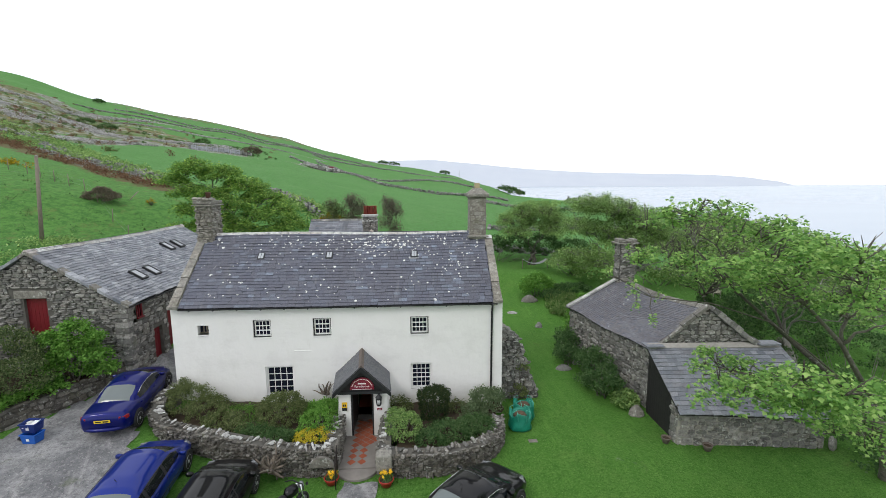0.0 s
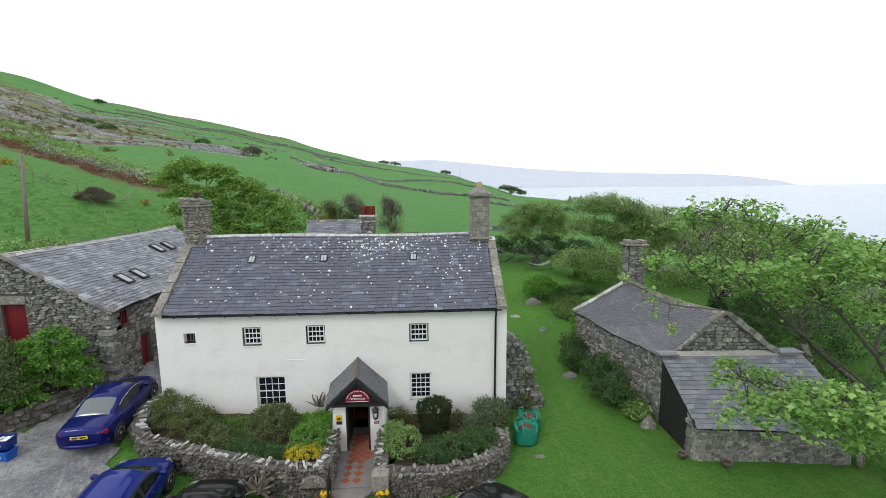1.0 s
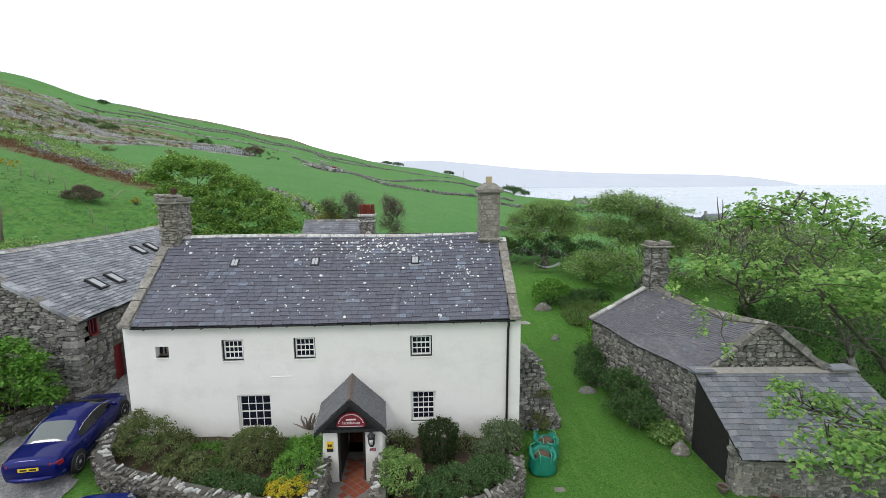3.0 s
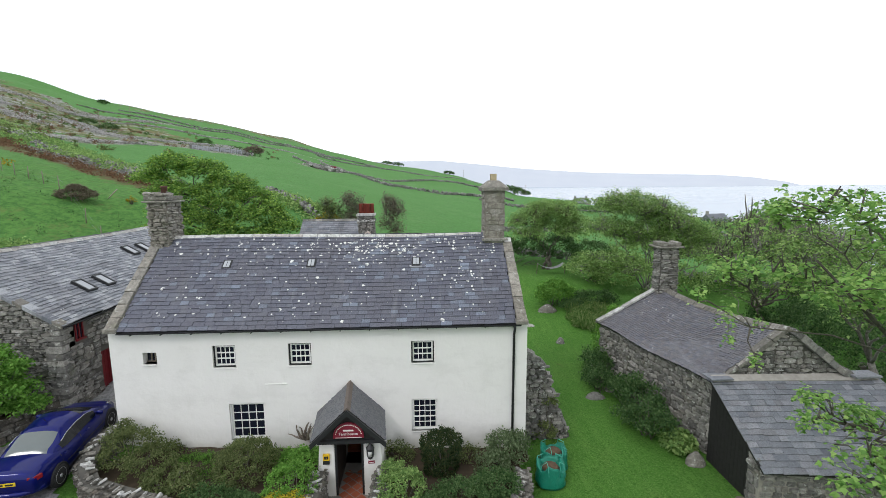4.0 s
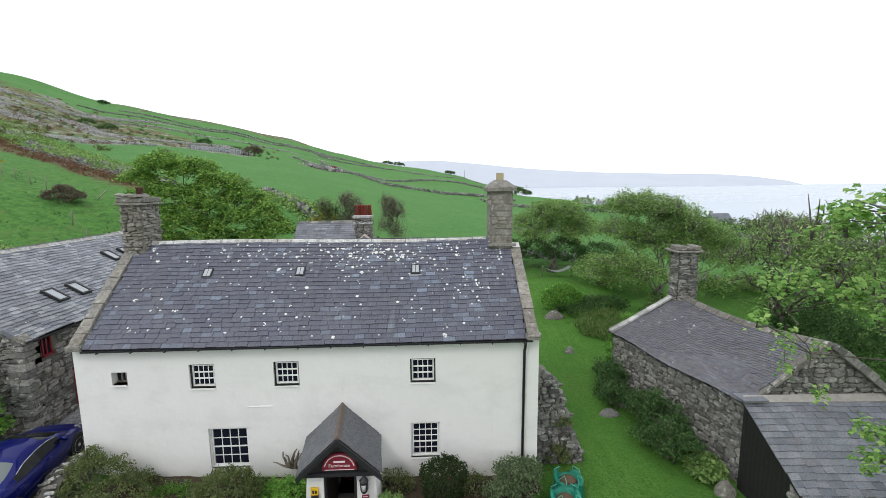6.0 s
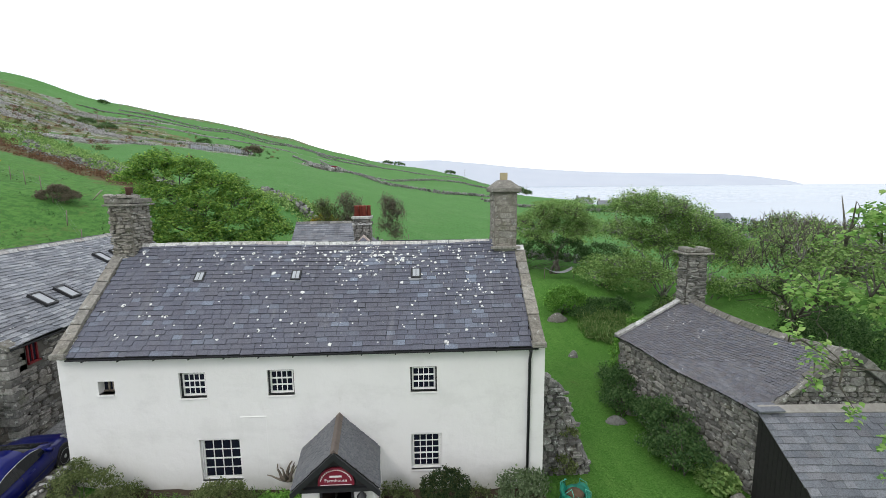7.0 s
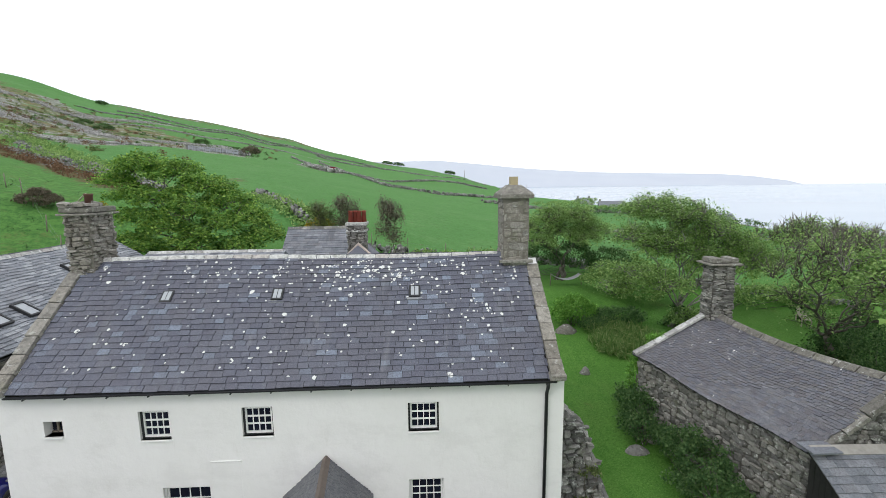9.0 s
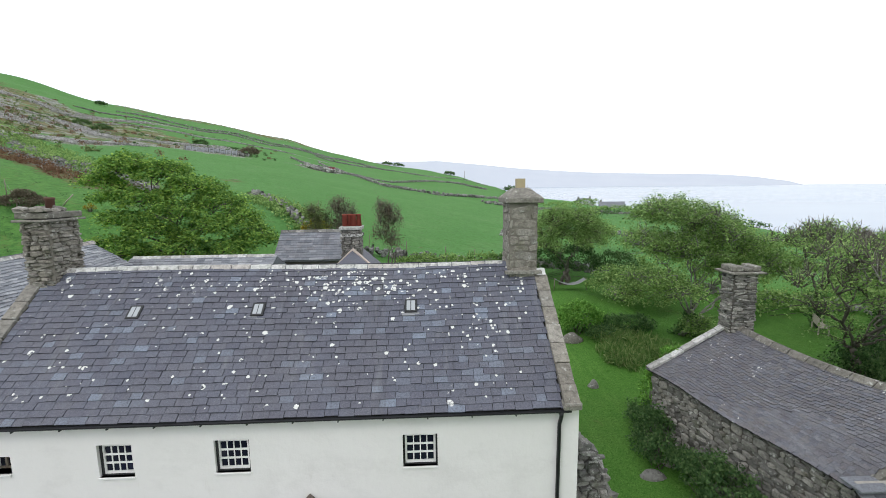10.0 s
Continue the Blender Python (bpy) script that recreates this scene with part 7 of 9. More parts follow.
BARK = stone_mat("bark", [(0.10, 0.09, 0.075), (0.15, 0.135, 0.11), (0.19, 0.175, 0.15)], 0.25)
BARK_PALE = stone_mat("pale_bark", [(0.16, 0.15, 0.13), (0.24, 0.23, 0.205), (0.30, 0.29, 0.265)], 0.4)
LEAF_SYC = leaf_mat("sycamore_leaf", (0.105, 0.230, 0.060), (0.265, 0.470, 0.120), (0.500, 0.670, 0.230))
LEAF_OAK = leaf_mat("tree_leaf", (0.110, 0.200, 0.060), (0.235, 0.385, 0.115), (0.430, 0.570, 0.210))
LEAF_LIME = leaf_mat("maple_leaf", (0.085, 0.190, 0.046), (0.205, 0.375, 0.080), (0.430, 0.590, 0.125))
LEAF_DARK = leaf_mat("shrub_leaf", (0.042, 0.092, 0.034), (0.092, 0.178, 0.060), (0.190, 0.290, 0.115))
LEAF_CLIP = leaf_mat("clipped_leaf", (0.022, 0.045, 0.018), (0.045, 0.078, 0.030), (0.120, 0.130, 0.055))
LEAF_OLIVE = leaf_mat("olive_leaf", (0.080, 0.112, 0.042), (0.165, 0.208, 0.080), (0.290, 0.330, 0.140))
LEAF_TALL = leaf_mat("overgrown_leaf", (0.055, 0.095, 0.036), (0.130, 0.185, 0.072), (0.300, 0.350, 0.165))
LEAF_BRIGHT = leaf_mat("bright_leaf", (0.085, 0.205, 0.036), (0.165, 0.360, 0.065), (0.280, 0.510, 0.110))
LEAF_RED = leaf_mat("bronze_leaf", (0.100, 0.092, 0.066), (0.185, 0.160, 0.115), (0.270, 0.215, 0.160))
LEAF_GREY = leaf_mat("grey_green_leaf", (0.088, 0.131, 0.061), (0.149, 0.210, 0.102), (0.263, 0.333, 0.193))
BRACKEN = leaf_mat("dead_bracken", (0.11, 0.065, 0.04), (0.19, 0.11, 0.065), (0.26, 0.17, 0.10))
GORSE = leaf_mat("gorse_flower", (0.10, 0.12, 0.02), (0.32, 0.24, 0.02), (0.55, 0.36, 0.02))
REED = leaf_mat("reed", (0.10, 0.20, 0.055), (0.20, 0.33, 0.10), (0.40, 0.46, 0.20))


def tree(name, base, fork, lobes, label, leaf, pads, per, size, spread, seed, trunk=0.2, template=LEAF_A, bark=None, skin=0.5, bare=0, low=-0.3, trunks=(), twig_r=0.016, ivy=0, boughs=(), twigs=0.7, thin=0.3, lean=(0.0, 0.0), bow=0.5, cling=0.8):
    """A trunk or several, a limb to each mass of the crown, branches to its sprays of leaves. lean: the way the wind has bent it."""
    rnd = random.Random(seed)
    base = Vector((base[0], base[1], land(base[0], base[1]) - 0.2))
    it = thing(name, base, label, "tree")
    t = Geo()
    fork = Vector(fork)
    forks = []
    for k, b in enumerate([base, *[Vector((x, y, land(x, y) - 0.2)) for x, y in trunks]]):
        f = fork + Vector((rnd.gauss(0, 0.35), rnd.gauss(0, 0.3), rnd.gauss(0, 0.2))) * (k > 0)
        mid = b.lerp(f, 0.5) + Vector((rnd.gauss(0, 0.14), rnd.gauss(0, 0.14), 0))
        t.tube([b, b.lerp(mid, 0.25), b.lerp(mid, 0.6), mid, mid.lerp(f, 0.5), f], [trunk * 1.5, trunk * 1.15, trunk, trunk * 0.92, trunk * 0.85, trunk * 0.7], 10)
        forks.append((mid.lerp(f, 0.6), f))
    part("trunk", t, bark or BARK, it)
    if ivy:
        cover = []
        for x, y in [(base.x, base.y), *trunks]:
            b = Vector((x, y, land(x, y)))
            for _ in range(ivy):
                cover.append(b.lerp(fork, rnd.random() ** 1.2) + Vector((rnd.gauss(0, trunk * 1.2), rnd.gauss(0, trunk * 1.2), 0)))
        part("ivy_cover", leaves(cover, 14, 0.12, 0.24, seed + 5, LEAF_A, 0.3), LEAF_DARK, it, "dark ivy on the trunk", kind="stuff", fix=False)
    rng = np.random.default_rng(seed)
    area = np.array([r[0] * r[1] + r[1] * r[2] + r[0] * r[2] for _, r in lobes])
    g, pts = Geo(), []
    spare, wide = [], []
    wood = [(q, trunk * 0.8) for pair in forks for q in pair]
    for line, r in boughs:
        line = [Vector(q) for q in line]
        g.tube(line, [r * (1 - 0.75 * k / (len(line) - 1)) for k in range(len(line))], 8)
        spare += line[1:]
        wood += [(q, r * (1 - 0.75 * k / (len(line) - 1))) for k, q in enumerate(line[:-1])]
    for i, (c, r) in enumerate(lobes):
        c, r = Vector(c), np.array(r)
        joints = list(spare) if min(r) < 0.3 else []
        n = max(1 if min(r) < 0.3 else 3, int(pads * area[i] / area.sum()))
        # two or three limbs fan into each mass, from the nearest older limb
        for q in range(0 if min(r) < 0.3 else 3 if max(r) > 1.6 else 2):
            e = c + Vector((rnd.uniform(-0.6, 0.6) * r[0], rnd.uniform(-0.6, 0.6) * r[1], rnd.uniform(-0.4, 0.35) * r[2]))
            root, thick = min(wood, key=lambda w_: (w_[0] - e).length + cling * (w_[0] - fork).length + rnd.uniform(0, 0.6) + 3.0 * max(0.0, w_[0].z - e.z + 0.3))
            d = e - root
            ctl = root + Vector((d.x * 0.34 + lean[0], d.y * 0.34 + lean[1], d.z * 0.62)) + Vector((rnd.gauss(0, bow * 0.5), rnd.gauss(0, bow * 0.5), rnd.uniform(-0.2, 0.2)))
            path, w = [], 0.055 * d.length ** 0.6
            for k in range(10):
                u = k / 9
                wob = w * math.sin(math.pi * u)
                path.append(root * (1 - u) ** 2 + ctl * (2 * u * (1 - u)) + e * u * u + Vector((rnd.gauss(0, wob), rnd.gauss(0, wob), rnd.gauss(0, wob * 0.8))))
            r0 = min(trunk * rnd.uniform(0.34, 0.5), thick * 0.85)
            g.tube(path, [r0 * (1 - 0.88 * (k / 9) ** 0.9) for k in range(10)], 7)
            joints += path[4:]
            wood += [(path[k], r0 * (1 - 0.88 * (k / 9) ** 0.9)) for k in (2, 3, 4, 5, 6)]
        for k in range(n):
            for _ in range(8):
                d = rng.normal(0, 1, 3)
                d /= np.linalg.norm(d)
                if d[2] >= low:
                    break
            p = Vector(np.array(c) + d * r * rng.uniform(skin, 1.0) ** 0.6 * (1 + 0.25 * noise.noise((d[0] * 2.2 + i, d[1] * 2.2, d[2] * 2.2))))
            pts.append(p)
            wide.append(0.5 if min(r) < 0.3 else 1.0)
            if rnd.random() > twigs:
                continue
            j = min(joints, key=lambda q: (q - p).length + rnd.uniform(0, 0.5))
            m = j.lerp(p, 0.5) + Vector((rnd.gauss(0, 0.14), rnd.gauss(0, 0.14), rnd.gauss(0.08, 0.12)))
            g.tube([j, j.lerp(m, 0.6), m, m.lerp(p, 0.6), p], [twig_r * 1.5, twig_r * 1.2, twig_r * 0.9, twig_r * 0.6, twig_r * 0.25], 4)
    tops = sorted(pts, key=lambda q: -q.z)[: max(1, len(pts) // 2)]
    for k in range(bare):
        e = tops[rnd.randrange(len(tops))]
        for _ in range(3):
            d = Vector((rnd.gauss(0.0, 0.4), rnd.gauss(0, 0.4), 1)).normalized()
            q = [e - Vector((0, 0, 0.25))]
            for j in range(4):
                d = (d + Vector((rnd.gauss(0, 0.28), rnd.gauss(0, 0.28), 0.1))).normalized()
                q.append(q[-1] + d * rnd.uniform(0.13, 0.24))
            g.tube(q, [0.020, 0.016, 0.013, 0.010, 0.005], 4)
    part("branchwork", g, bark or BARK, it, kind="stuff", fix=False)
    part("crown", sprays([tuple(q) for q in pts], per, size, spread, seed + 1, template, thin, np.array(wide)), leaf, it, kind="stuff", fix=False)
    return it


# the near sycamore, whose boughs hang over the lean-to
tree("sycamore_tree", (25.4, -5.0), (24.0, -5.6, 2.9),
     [((17.2, -5.6, 8.85), (0.75, 0.8, 0.55)), ((18.4, -5.3, 8.85), (0.95, 0.9, 0.6)), ((19.6, -5.7, 8.4), (1.1, 1.1, 0.6)), ((20.8, -5.7, 7.9), (1.2, 1.2, 0.7)), ((22.2, -5.9, 7.4), (1.3, 1.4, 0.8)), ((18.6, -8.0, 8.1), (0.9, 1.0, 0.55)), ((20.0, -7.6, 7.9), (1.1, 1.1, 0.6)),
      ((18.0, -6.9, 7.6), (0.8, 0.9, 0.45)), ((19.4, -6.4, 7.1), (1.0, 1.0, 0.5)), ((17.0, -5.0, 7.6), (0.7, 0.7, 0.4)), ((18.6, -4.9, 7.3), (0.9, 0.8, 0.45)), ((20.4, -4.6, 6.9), (1.0, 0.9, 0.5)), ((21.6, -7.0, 6.6), (1.1, 1.1, 0.55)), ((24.6, -5.4, 6.2), (1.2, 1.2, 0.8)),
      ((19.1, -4.6, 4.2), (0.9, 0.8, 0.35)), ((20.6, -5.2, 4.0), (1.0, 0.9, 0.4)), ((18.2, -7.4, 4.6), (1.0, 0.8, 0.32)), ((19.4, -7.6, 4.7), (1.0, 0.9, 0.35)), ((20.2, -6.6, 3.8), (1.1, 0.9, 0.4)), ((21.8, -5.9, 3.4), (1.0, 0.9, 0.4)), ((18.6, -8.9, 5.5), (0.8, 0.7, 0.3)), ((22.6, -6.6, 2.6), (0.9, 0.8, 0.5)), ((23.6, -5.2, 1.8), (0.8, 0.7, 0.5)), ((21.0, -7.8, 4.0), (0.9, 0.8, 0.4)), ((18.0, -8.2, 4.8), (0.9, 0.7, 0.35)), ((18.8, -8.4, 5.0), (1.0, 0.8, 0.4)), ((17.6, -7.2, 4.4), (0.7, 0.6, 0.3)), ((19.6, -8.2, 4.5), (1.0, 0.8, 0.4)), ((19.4, -9.2, 5.3), (0.9, 0.7, 0.4)),
      ((15.1, -6.3, 7.55), (0.16, 0.2, 0.08)), ((15.9, -5.6, 7.0), (0.2, 0.2, 0.08)), ((16.3, -5.4, 6.7), (0.18, 0.18, 0.08)), ((16.5, -5.2, 6.3), (0.18, 0.18, 0.07)), ((17.2, -4.9, 6.5), (0.2, 0.2, 0.08)), ((16.8, -5.6, 5.95), (0.18, 0.18, 0.07))],
     "windswept sycamore with fresh green leaves overhanging the lean-to", LEAF_SYC, 450, 40, 0.100, 0.31, 11, 0.15, LEAF_B, BARK, 0.35, 10, -0.25, (), 0.014, 60,
     [([(24.0, -5.6, 2.9), (23.0, -5.9, 3.2), (21.8, -5.8, 3.6), (20.4, -5.3, 3.9), (19.0, -4.7, 4.1)], 0.11), ([(24.0, -5.6, 2.9), (22.6, -4.4, 4.4), (20.9, -4.9, 5.5), (18.8, -5.1, 6.2), (16.8, -5.3, 6.5), (15.3, -6.1, 7.3)], 0.032),
      ([(24.0, -5.6, 2.9), (22.8, -6.6, 3.3), (20.8, -7.2, 4.0), (18.2, -7.6, 4.5)], 0.08), ([(24.2, -5.4, 2.6), (23.0, -3.4, 4.3), (21.4, -4.6, 5.2), (19.6, -5.4, 6.4), (18.0, -5.4, 7.9)], 0.09), ([(24.0, -5.6, 2.9), (22.6, -5.6, 5.0), (20.8, -6.2, 6.4), (18.8, -6.8, 7.5)], 0.09)], 0.8, 0.25, (-0.4, 0.0), 0.5, 0.35)
# trees beyond the old barn
tree("sycamore_tree", (28.6, 1.6), (27.6, 2.0, 2.4),
     [((25.2, 3.4, 6.6), (1.6, 1.6, 0.8)), ((27.0, 3.8, 6.9), (1.8, 1.8, 0.9)), ((29.2, 4.2, 6.6), (2.0, 2.0, 1.0)), ((25.8, 1.4, 5.4), (1.4, 1.3, 0.6)), ((28.4, 1.2, 6.0), (1.8, 1.7, 0.9)), ((26.8, -0.8, 5.2), (1.4, 1.3, 0.6)), ((27.4, 1.8, 4.4), (1.5, 1.3, 0.6)), ((30.4, 2.2, 5.0), (1.8, 1.6, 0.9)), ((29.4, -1.0, 4.2), (1.5, 1.3, 0.7))],
     "leaning sycamore with bare grey limbs behind the old barn", LEAF_OAK, 420, 36, 0.12, 0.42, 15, 0.17, LEAF_A, BARK_PALE, 0.35, 34, -0.3, ((29.4, 4.0),), 0.017, 50, (), 0.8, 0.3, (-0.4, 0.0))
tree("windswept_tree", (27.3, 7.6), (27.0, 7.2, 3.2),
     [((24.5, 4.7, 7.1), (1.2, 1.2, 0.7)), ((25.9, 5.6, 7.2), (1.4, 1.4, 0.7)), ((27.4, 6.3, 6.9), (1.5, 1.5, 0.8)), ((24.6, 6.4, 6.0), (1.1, 1.2, 0.5)), ((26.6, 4.4, 5.8), (1.3, 1.2, 0.6)), ((28.8, 6.8, 6.0), (1.4, 1.4, 0.8)), ((25.4, 7.4, 5.0), (1.2, 1.1, 0.5)), ((27.8, 5.0, 4.6), (1.4, 1.2, 0.7)), ((29.4, 8.0, 4.6), (1.6, 1.4, 0.8)), ((26.8, 7.6, 3.8), (1.1, 1.0, 0.8))],
     "twiggy ivy-clad tree close behind the old barn", LEAF_OAK, 250, 30, 0.105, 0.34, 23, 0.15, LEAF_A, BARK, 0.2, 120, -0.3, ((28.4, 7.0),), 0.017, 150, (), 0.85, 0.32, (-0.3, -0.2))
for k, (bx, by, lob) in enumerate(((33.4, 11.9, [((29.4, 11.0, 6.3), (1.5, 1.6, 0.8)), ((31.4, 11.4, 6.6), (1.8, 1.8, 0.9)), ((33.6, 12.0, 6.2), (2.0, 1.9, 1.0)), ((30.6, 10.6, 4.9), (1.5, 1.3, 0.6)), ((33.0, 11.2, 4.4), (1.6, 1.4, 0.8)), ((35.6, 12.4, 4.8), (1.8, 1.6, 0.9))]),
                                  (34.2, 16.4, [((31.2, 15.2, 6.4), (1.5, 1.5, 0.8)), ((33.0, 15.8, 6.7), (1.8, 1.7, 0.9)), ((35.0, 16.4, 6.4), (2.0, 1.8, 1.0)), ((37.4, 16.8, 5.6), (2.0, 1.8, 1.0)), ((32.6, 15.4, 4.9), (1.5, 1.3, 0.6)), ((35.2, 15.8, 4.6), (1.6, 1.4, 0.7))]))):
    tree("windswept_tree", (bx, by), (bx - 0.5, by - 0.2, 3.2), lob, "twiggy windswept tree with ivy on its trunk", LEAF_OAK, 250, 30, 0.12, 0.40, 21 + k, 0.15, LEAF_A, BARK, 0.25, 110, -0.3, (), 0.02, 110, (), 0.8, 0.3, (-0.4, 0.0))
tree("windswept_tree", (25.2, 14.8), (24.9, 14.6, 2.4),
     [((22.1, 13.4, 8.0), (1.5, 1.7, 1.1)), ((23.8, 13.9, 7.9), (1.9, 2.0, 1.2)), ((25.7, 14.4, 7.1), (1.9, 2.0, 1.2)), ((27.6, 15.0, 6.2), (1.8, 1.9, 1.1)), ((29.4, 15.6, 5.3), (1.6, 1.7, 1.0)), ((31.0, 16.2, 4.5), (1.4, 1.5, 0.9)), ((21.2, 12.9, 6.8), (1.2, 1.3, 0.8)), ((22.8, 13.4, 6.5), (1.6, 1.4, 0.9)), ((24.8, 13.8, 5.9), (1.7, 1.4, 0.9)), ((26.9, 14.3, 5.1), (1.6, 1.4, 0.8)),
      ((21.4, 12.8, 4.8), (1.5, 1.2, 0.55)), ((23.0, 12.6, 4.2), (1.4, 1.2, 0.5)), ((20.4, 13.2, 4.1), (1.1, 1.0, 0.5)), ((25.0, 13.8, 1.8), (1.0, 0.8, 1.0))],
     "windswept hawthorn-like tree with a sloping green crown", LEAF_OAK, 1500, 34, 0.11, 0.34, 31, 0.13, LEAF_A, BARK_PALE, 0.4, 24, -0.1, ((25.7, 15.0), (24.7, 15.2), (26.2, 14.5)), 0.018, 60, (), 0.8, 0.45, (0.5, 0.2), 0.35, 0.9)
tree("garden_tree", (20.9, 24.4), (21.0, 24.4, 3.2),
     [((18.8, 24.0, 6.2), (1.5, 1.6, 1.1)), ((20.2, 24.2, 7.0), (1.7, 1.7, 1.2)), ((22.0, 24.6, 6.9), (1.7, 1.7, 1.2)), ((23.4, 25.0, 6.0), (1.5, 1.6, 1.1)), ((19.0, 23.4, 5.3), (1.2, 1.1, 0.6)), ((22.8, 23.6, 5.4), (1.2, 1.1, 0.6)), ((20.9, 24.0, 5.9), (1.5, 1.2, 0.8))],
     "spreading garden tree with a domed crown", LEAF_OAK, 640, 36, 0.12, 0.38, 41, 0.14, LEAF_A, BARK, 0.45, 0, -0.1, ((21.3, 24.7), (20.6, 24.6)), 0.02, 0, (), 0.8, 0.45, (0.0, 0.0), 0.4, 0.9)
# the great maple behind the house
tree("maple_tree", (-5.5, 20.6), (-5.6, 20.4, 5.6),
     [((-8.3, 20.2, 11.1), (1.7, 1.9, 0.9)), ((-9.9, 19.8, 10.3), (1.0, 1.3, 0.5)), ((-6.4, 20.2, 10.7), (1.7, 1.9, 0.9)), ((-4.6, 20.2, 9.8), (1.6, 1.9, 0.9)), ((-3.0, 20.2, 8.8), (1.5, 1.8, 0.9)), ((-1.7, 20.0, 7.7), (1.3, 1.7, 0.9)), ((-0.6, 19.8, 6.6), (1.1, 1.5, 0.8)), ((-8.4, 19.0, 9.4), (1.4, 1.2, 0.6)), ((-6.6, 18.6, 9.1), (1.5, 1.2, 0.7)), ((-4.8, 18.4, 8.3), (1.5, 1.2, 0.8)),
      ((-3.0, 18.4, 7.3), (1.4, 1.2, 0.8)), ((-7.8, 18.4, 7.9), (1.4, 1.1, 0.7)), ((-6.0, 18.0, 7.2), (1.5, 1.1, 0.8)), ((-4.2, 17.9, 6.5), (1.4, 1.1, 0.8)), ((-8.8, 18.4, 6.4), (1.3, 1.1, 0.7)), ((-7.2, 17.8, 6.0), (1.5, 1.1, 0.7)), ((-5.4, 17.7, 5.4), (1.5, 1.1, 0.7)), ((-1.8, 18.4, 6.0), (1.2, 1.1, 0.8)), ((-3.2, 17.9, 5.4), (1.3, 1.0, 0.7)), ((-8.6, 18.0, 5.0), (1.4, 1.0, 0.7))],
     "broad windswept maple with dense light green leaves", LEAF_LIME, 1250, 42, 0.135, 0.46, 51, 0.24, LEAF_B, BARK, 0.5, 0, -0.25, (), 0.022, 0, (), 0.45, 0.25, (-0.8, 0.0))
for k, (x, y, h, w, bare) in enumerate(((1.8, 26.4, 5.0, 0.9, 10), (3.8, 26.5, 5.5, 1.0, 30), (7.3, 25.8, 5.4, 0.9, 60))):
    z = land(x, y)
    tree("bronze_shrub", (x, y), (x, y, z + 1.0), [((x - 0.4, y, z + h - 0.8), (w * 0.8, 0.9, 0.8)), ((x + 0.4, y, z + h - 1.4), (w * 0.8, 0.9, 0.9)), ((x - 0.5, y, z + h - 2.3), (w * 0.8, 0.9, 0.9)), ((x + 0.3, y, z + h - 3.0), (w * 0.8, 0.9, 0.9))],
         "thin brownish shrub behind the rear wing" if k else "dark green shrub beside the bronze ones", LEAF_RED if k else LEAF_OLIVE, 330 - 60 * k, 22, 0.10, 0.34, 61 + k, 0.07, LEAF_A, BARK, 0.2, bare, -0.9, ((x + 0.3, y), (x - 0.3, y)), 0.012, 0, (), 1.0, 0.6)


def bush(name, lobes, label, leaf, clusters, per, size, spread, seed, template=LEAF_A, skin=0.6, flat=0.45, low=-0.2, category="bush", flowers=None, drum=False):
    """A shrub: a few stems and its leaves."""
    rnd = random.Random(seed)
    (cx, cy, cz), r = lobes[0]
    z = land(cx, cy)
    it = thing(name, (cx, cy, z), label, category)
    pts = lobes_points(lobes, clusters, seed, skin, low)
    if drum:
        pts = []
        for k in range(clusters):
            a_, q_ = rnd.uniform(0, math.tau), rnd.random()
            rad = rnd.uniform(0.9, 1.03) if k % 3 else math.sqrt(q_)
            h_ = lerp(-1, 1, q_) if k % 3 else rnd.uniform(0.9, 1.08)
            taper = 0.86 + 0.14 * h_
            pts.append((cx + r[0] * rad * taper * math.cos(a_), cy + r[1] * rad * taper * math.sin(a_), cz + r[2] * h_))
        pts = np.array(pts)
    g = Geo()
    for k in range(14):
        e = Vector(pts[rnd.randrange(len(pts))])
        b = Vector((cx + rnd.gauss(0, r[0] * 0.15), cy + rnd.gauss(0, r[1] * 0.15), min(z, cz - r[2])))
        g.tube([b, b.lerp(e, 0.5) + Vector((0, 0, 0.1)), e], [0.02, 0.014, 0.005], 5)
    part("stemwork", g, BARK, it, kind="stuff", fix=False)
    part("leafage", leaves(pts, per, size, spread, seed + 1, template, flat), leaf, it, kind="stuff", fix=False)
    if flowers:
        mat, n, sz = flowers
        q = lobes_points(lobes, n, seed + 9, 0.95, 0.0)
        part("blossom", leaves(q, 5, sz, sz * 1.5, seed + 3, LEAF_A, 0.7), mat, it, kind="stuff", fix=False)
    return it


# garden beds
def bed(edge, name, z0, z1):
    g = sheet(edge, 0, 0.25)
    xs = [p[0] for p in edge]
    g.v = [(x, y, lerp(z0, z1, (x - min(xs)) / (max(xs) - min(xs))) + 0.06 * noise.noise((x * 3, y * 3, 1))) for x, y, _ in g.v]
    return solid(name, g, SOIL, "dark soil bed grown over with plants behind the garden wall", "flower bed", "structure")


bed([(0.1, 0.1), (6.8, 0.1), (6.75, -3.6), (5.2, -3.5), (3.8, -3.2), (2.6, -2.85), (1.6, -2.5), (0.6, -2.1), (0.1, -1.6)], "flower_bed", 1.1, 0.78)
bed([(8.8, 0.1), (13.3, 0.1), (12.9, -1.6), (12.7, -2.4), (12.3, -2.9), (11.8, -3.3), (11.0, -3.65), (10.2, -3.8), (9.3, -3.75), (8.85, -3.6)], "flower_bed", 0.72, 0.6)

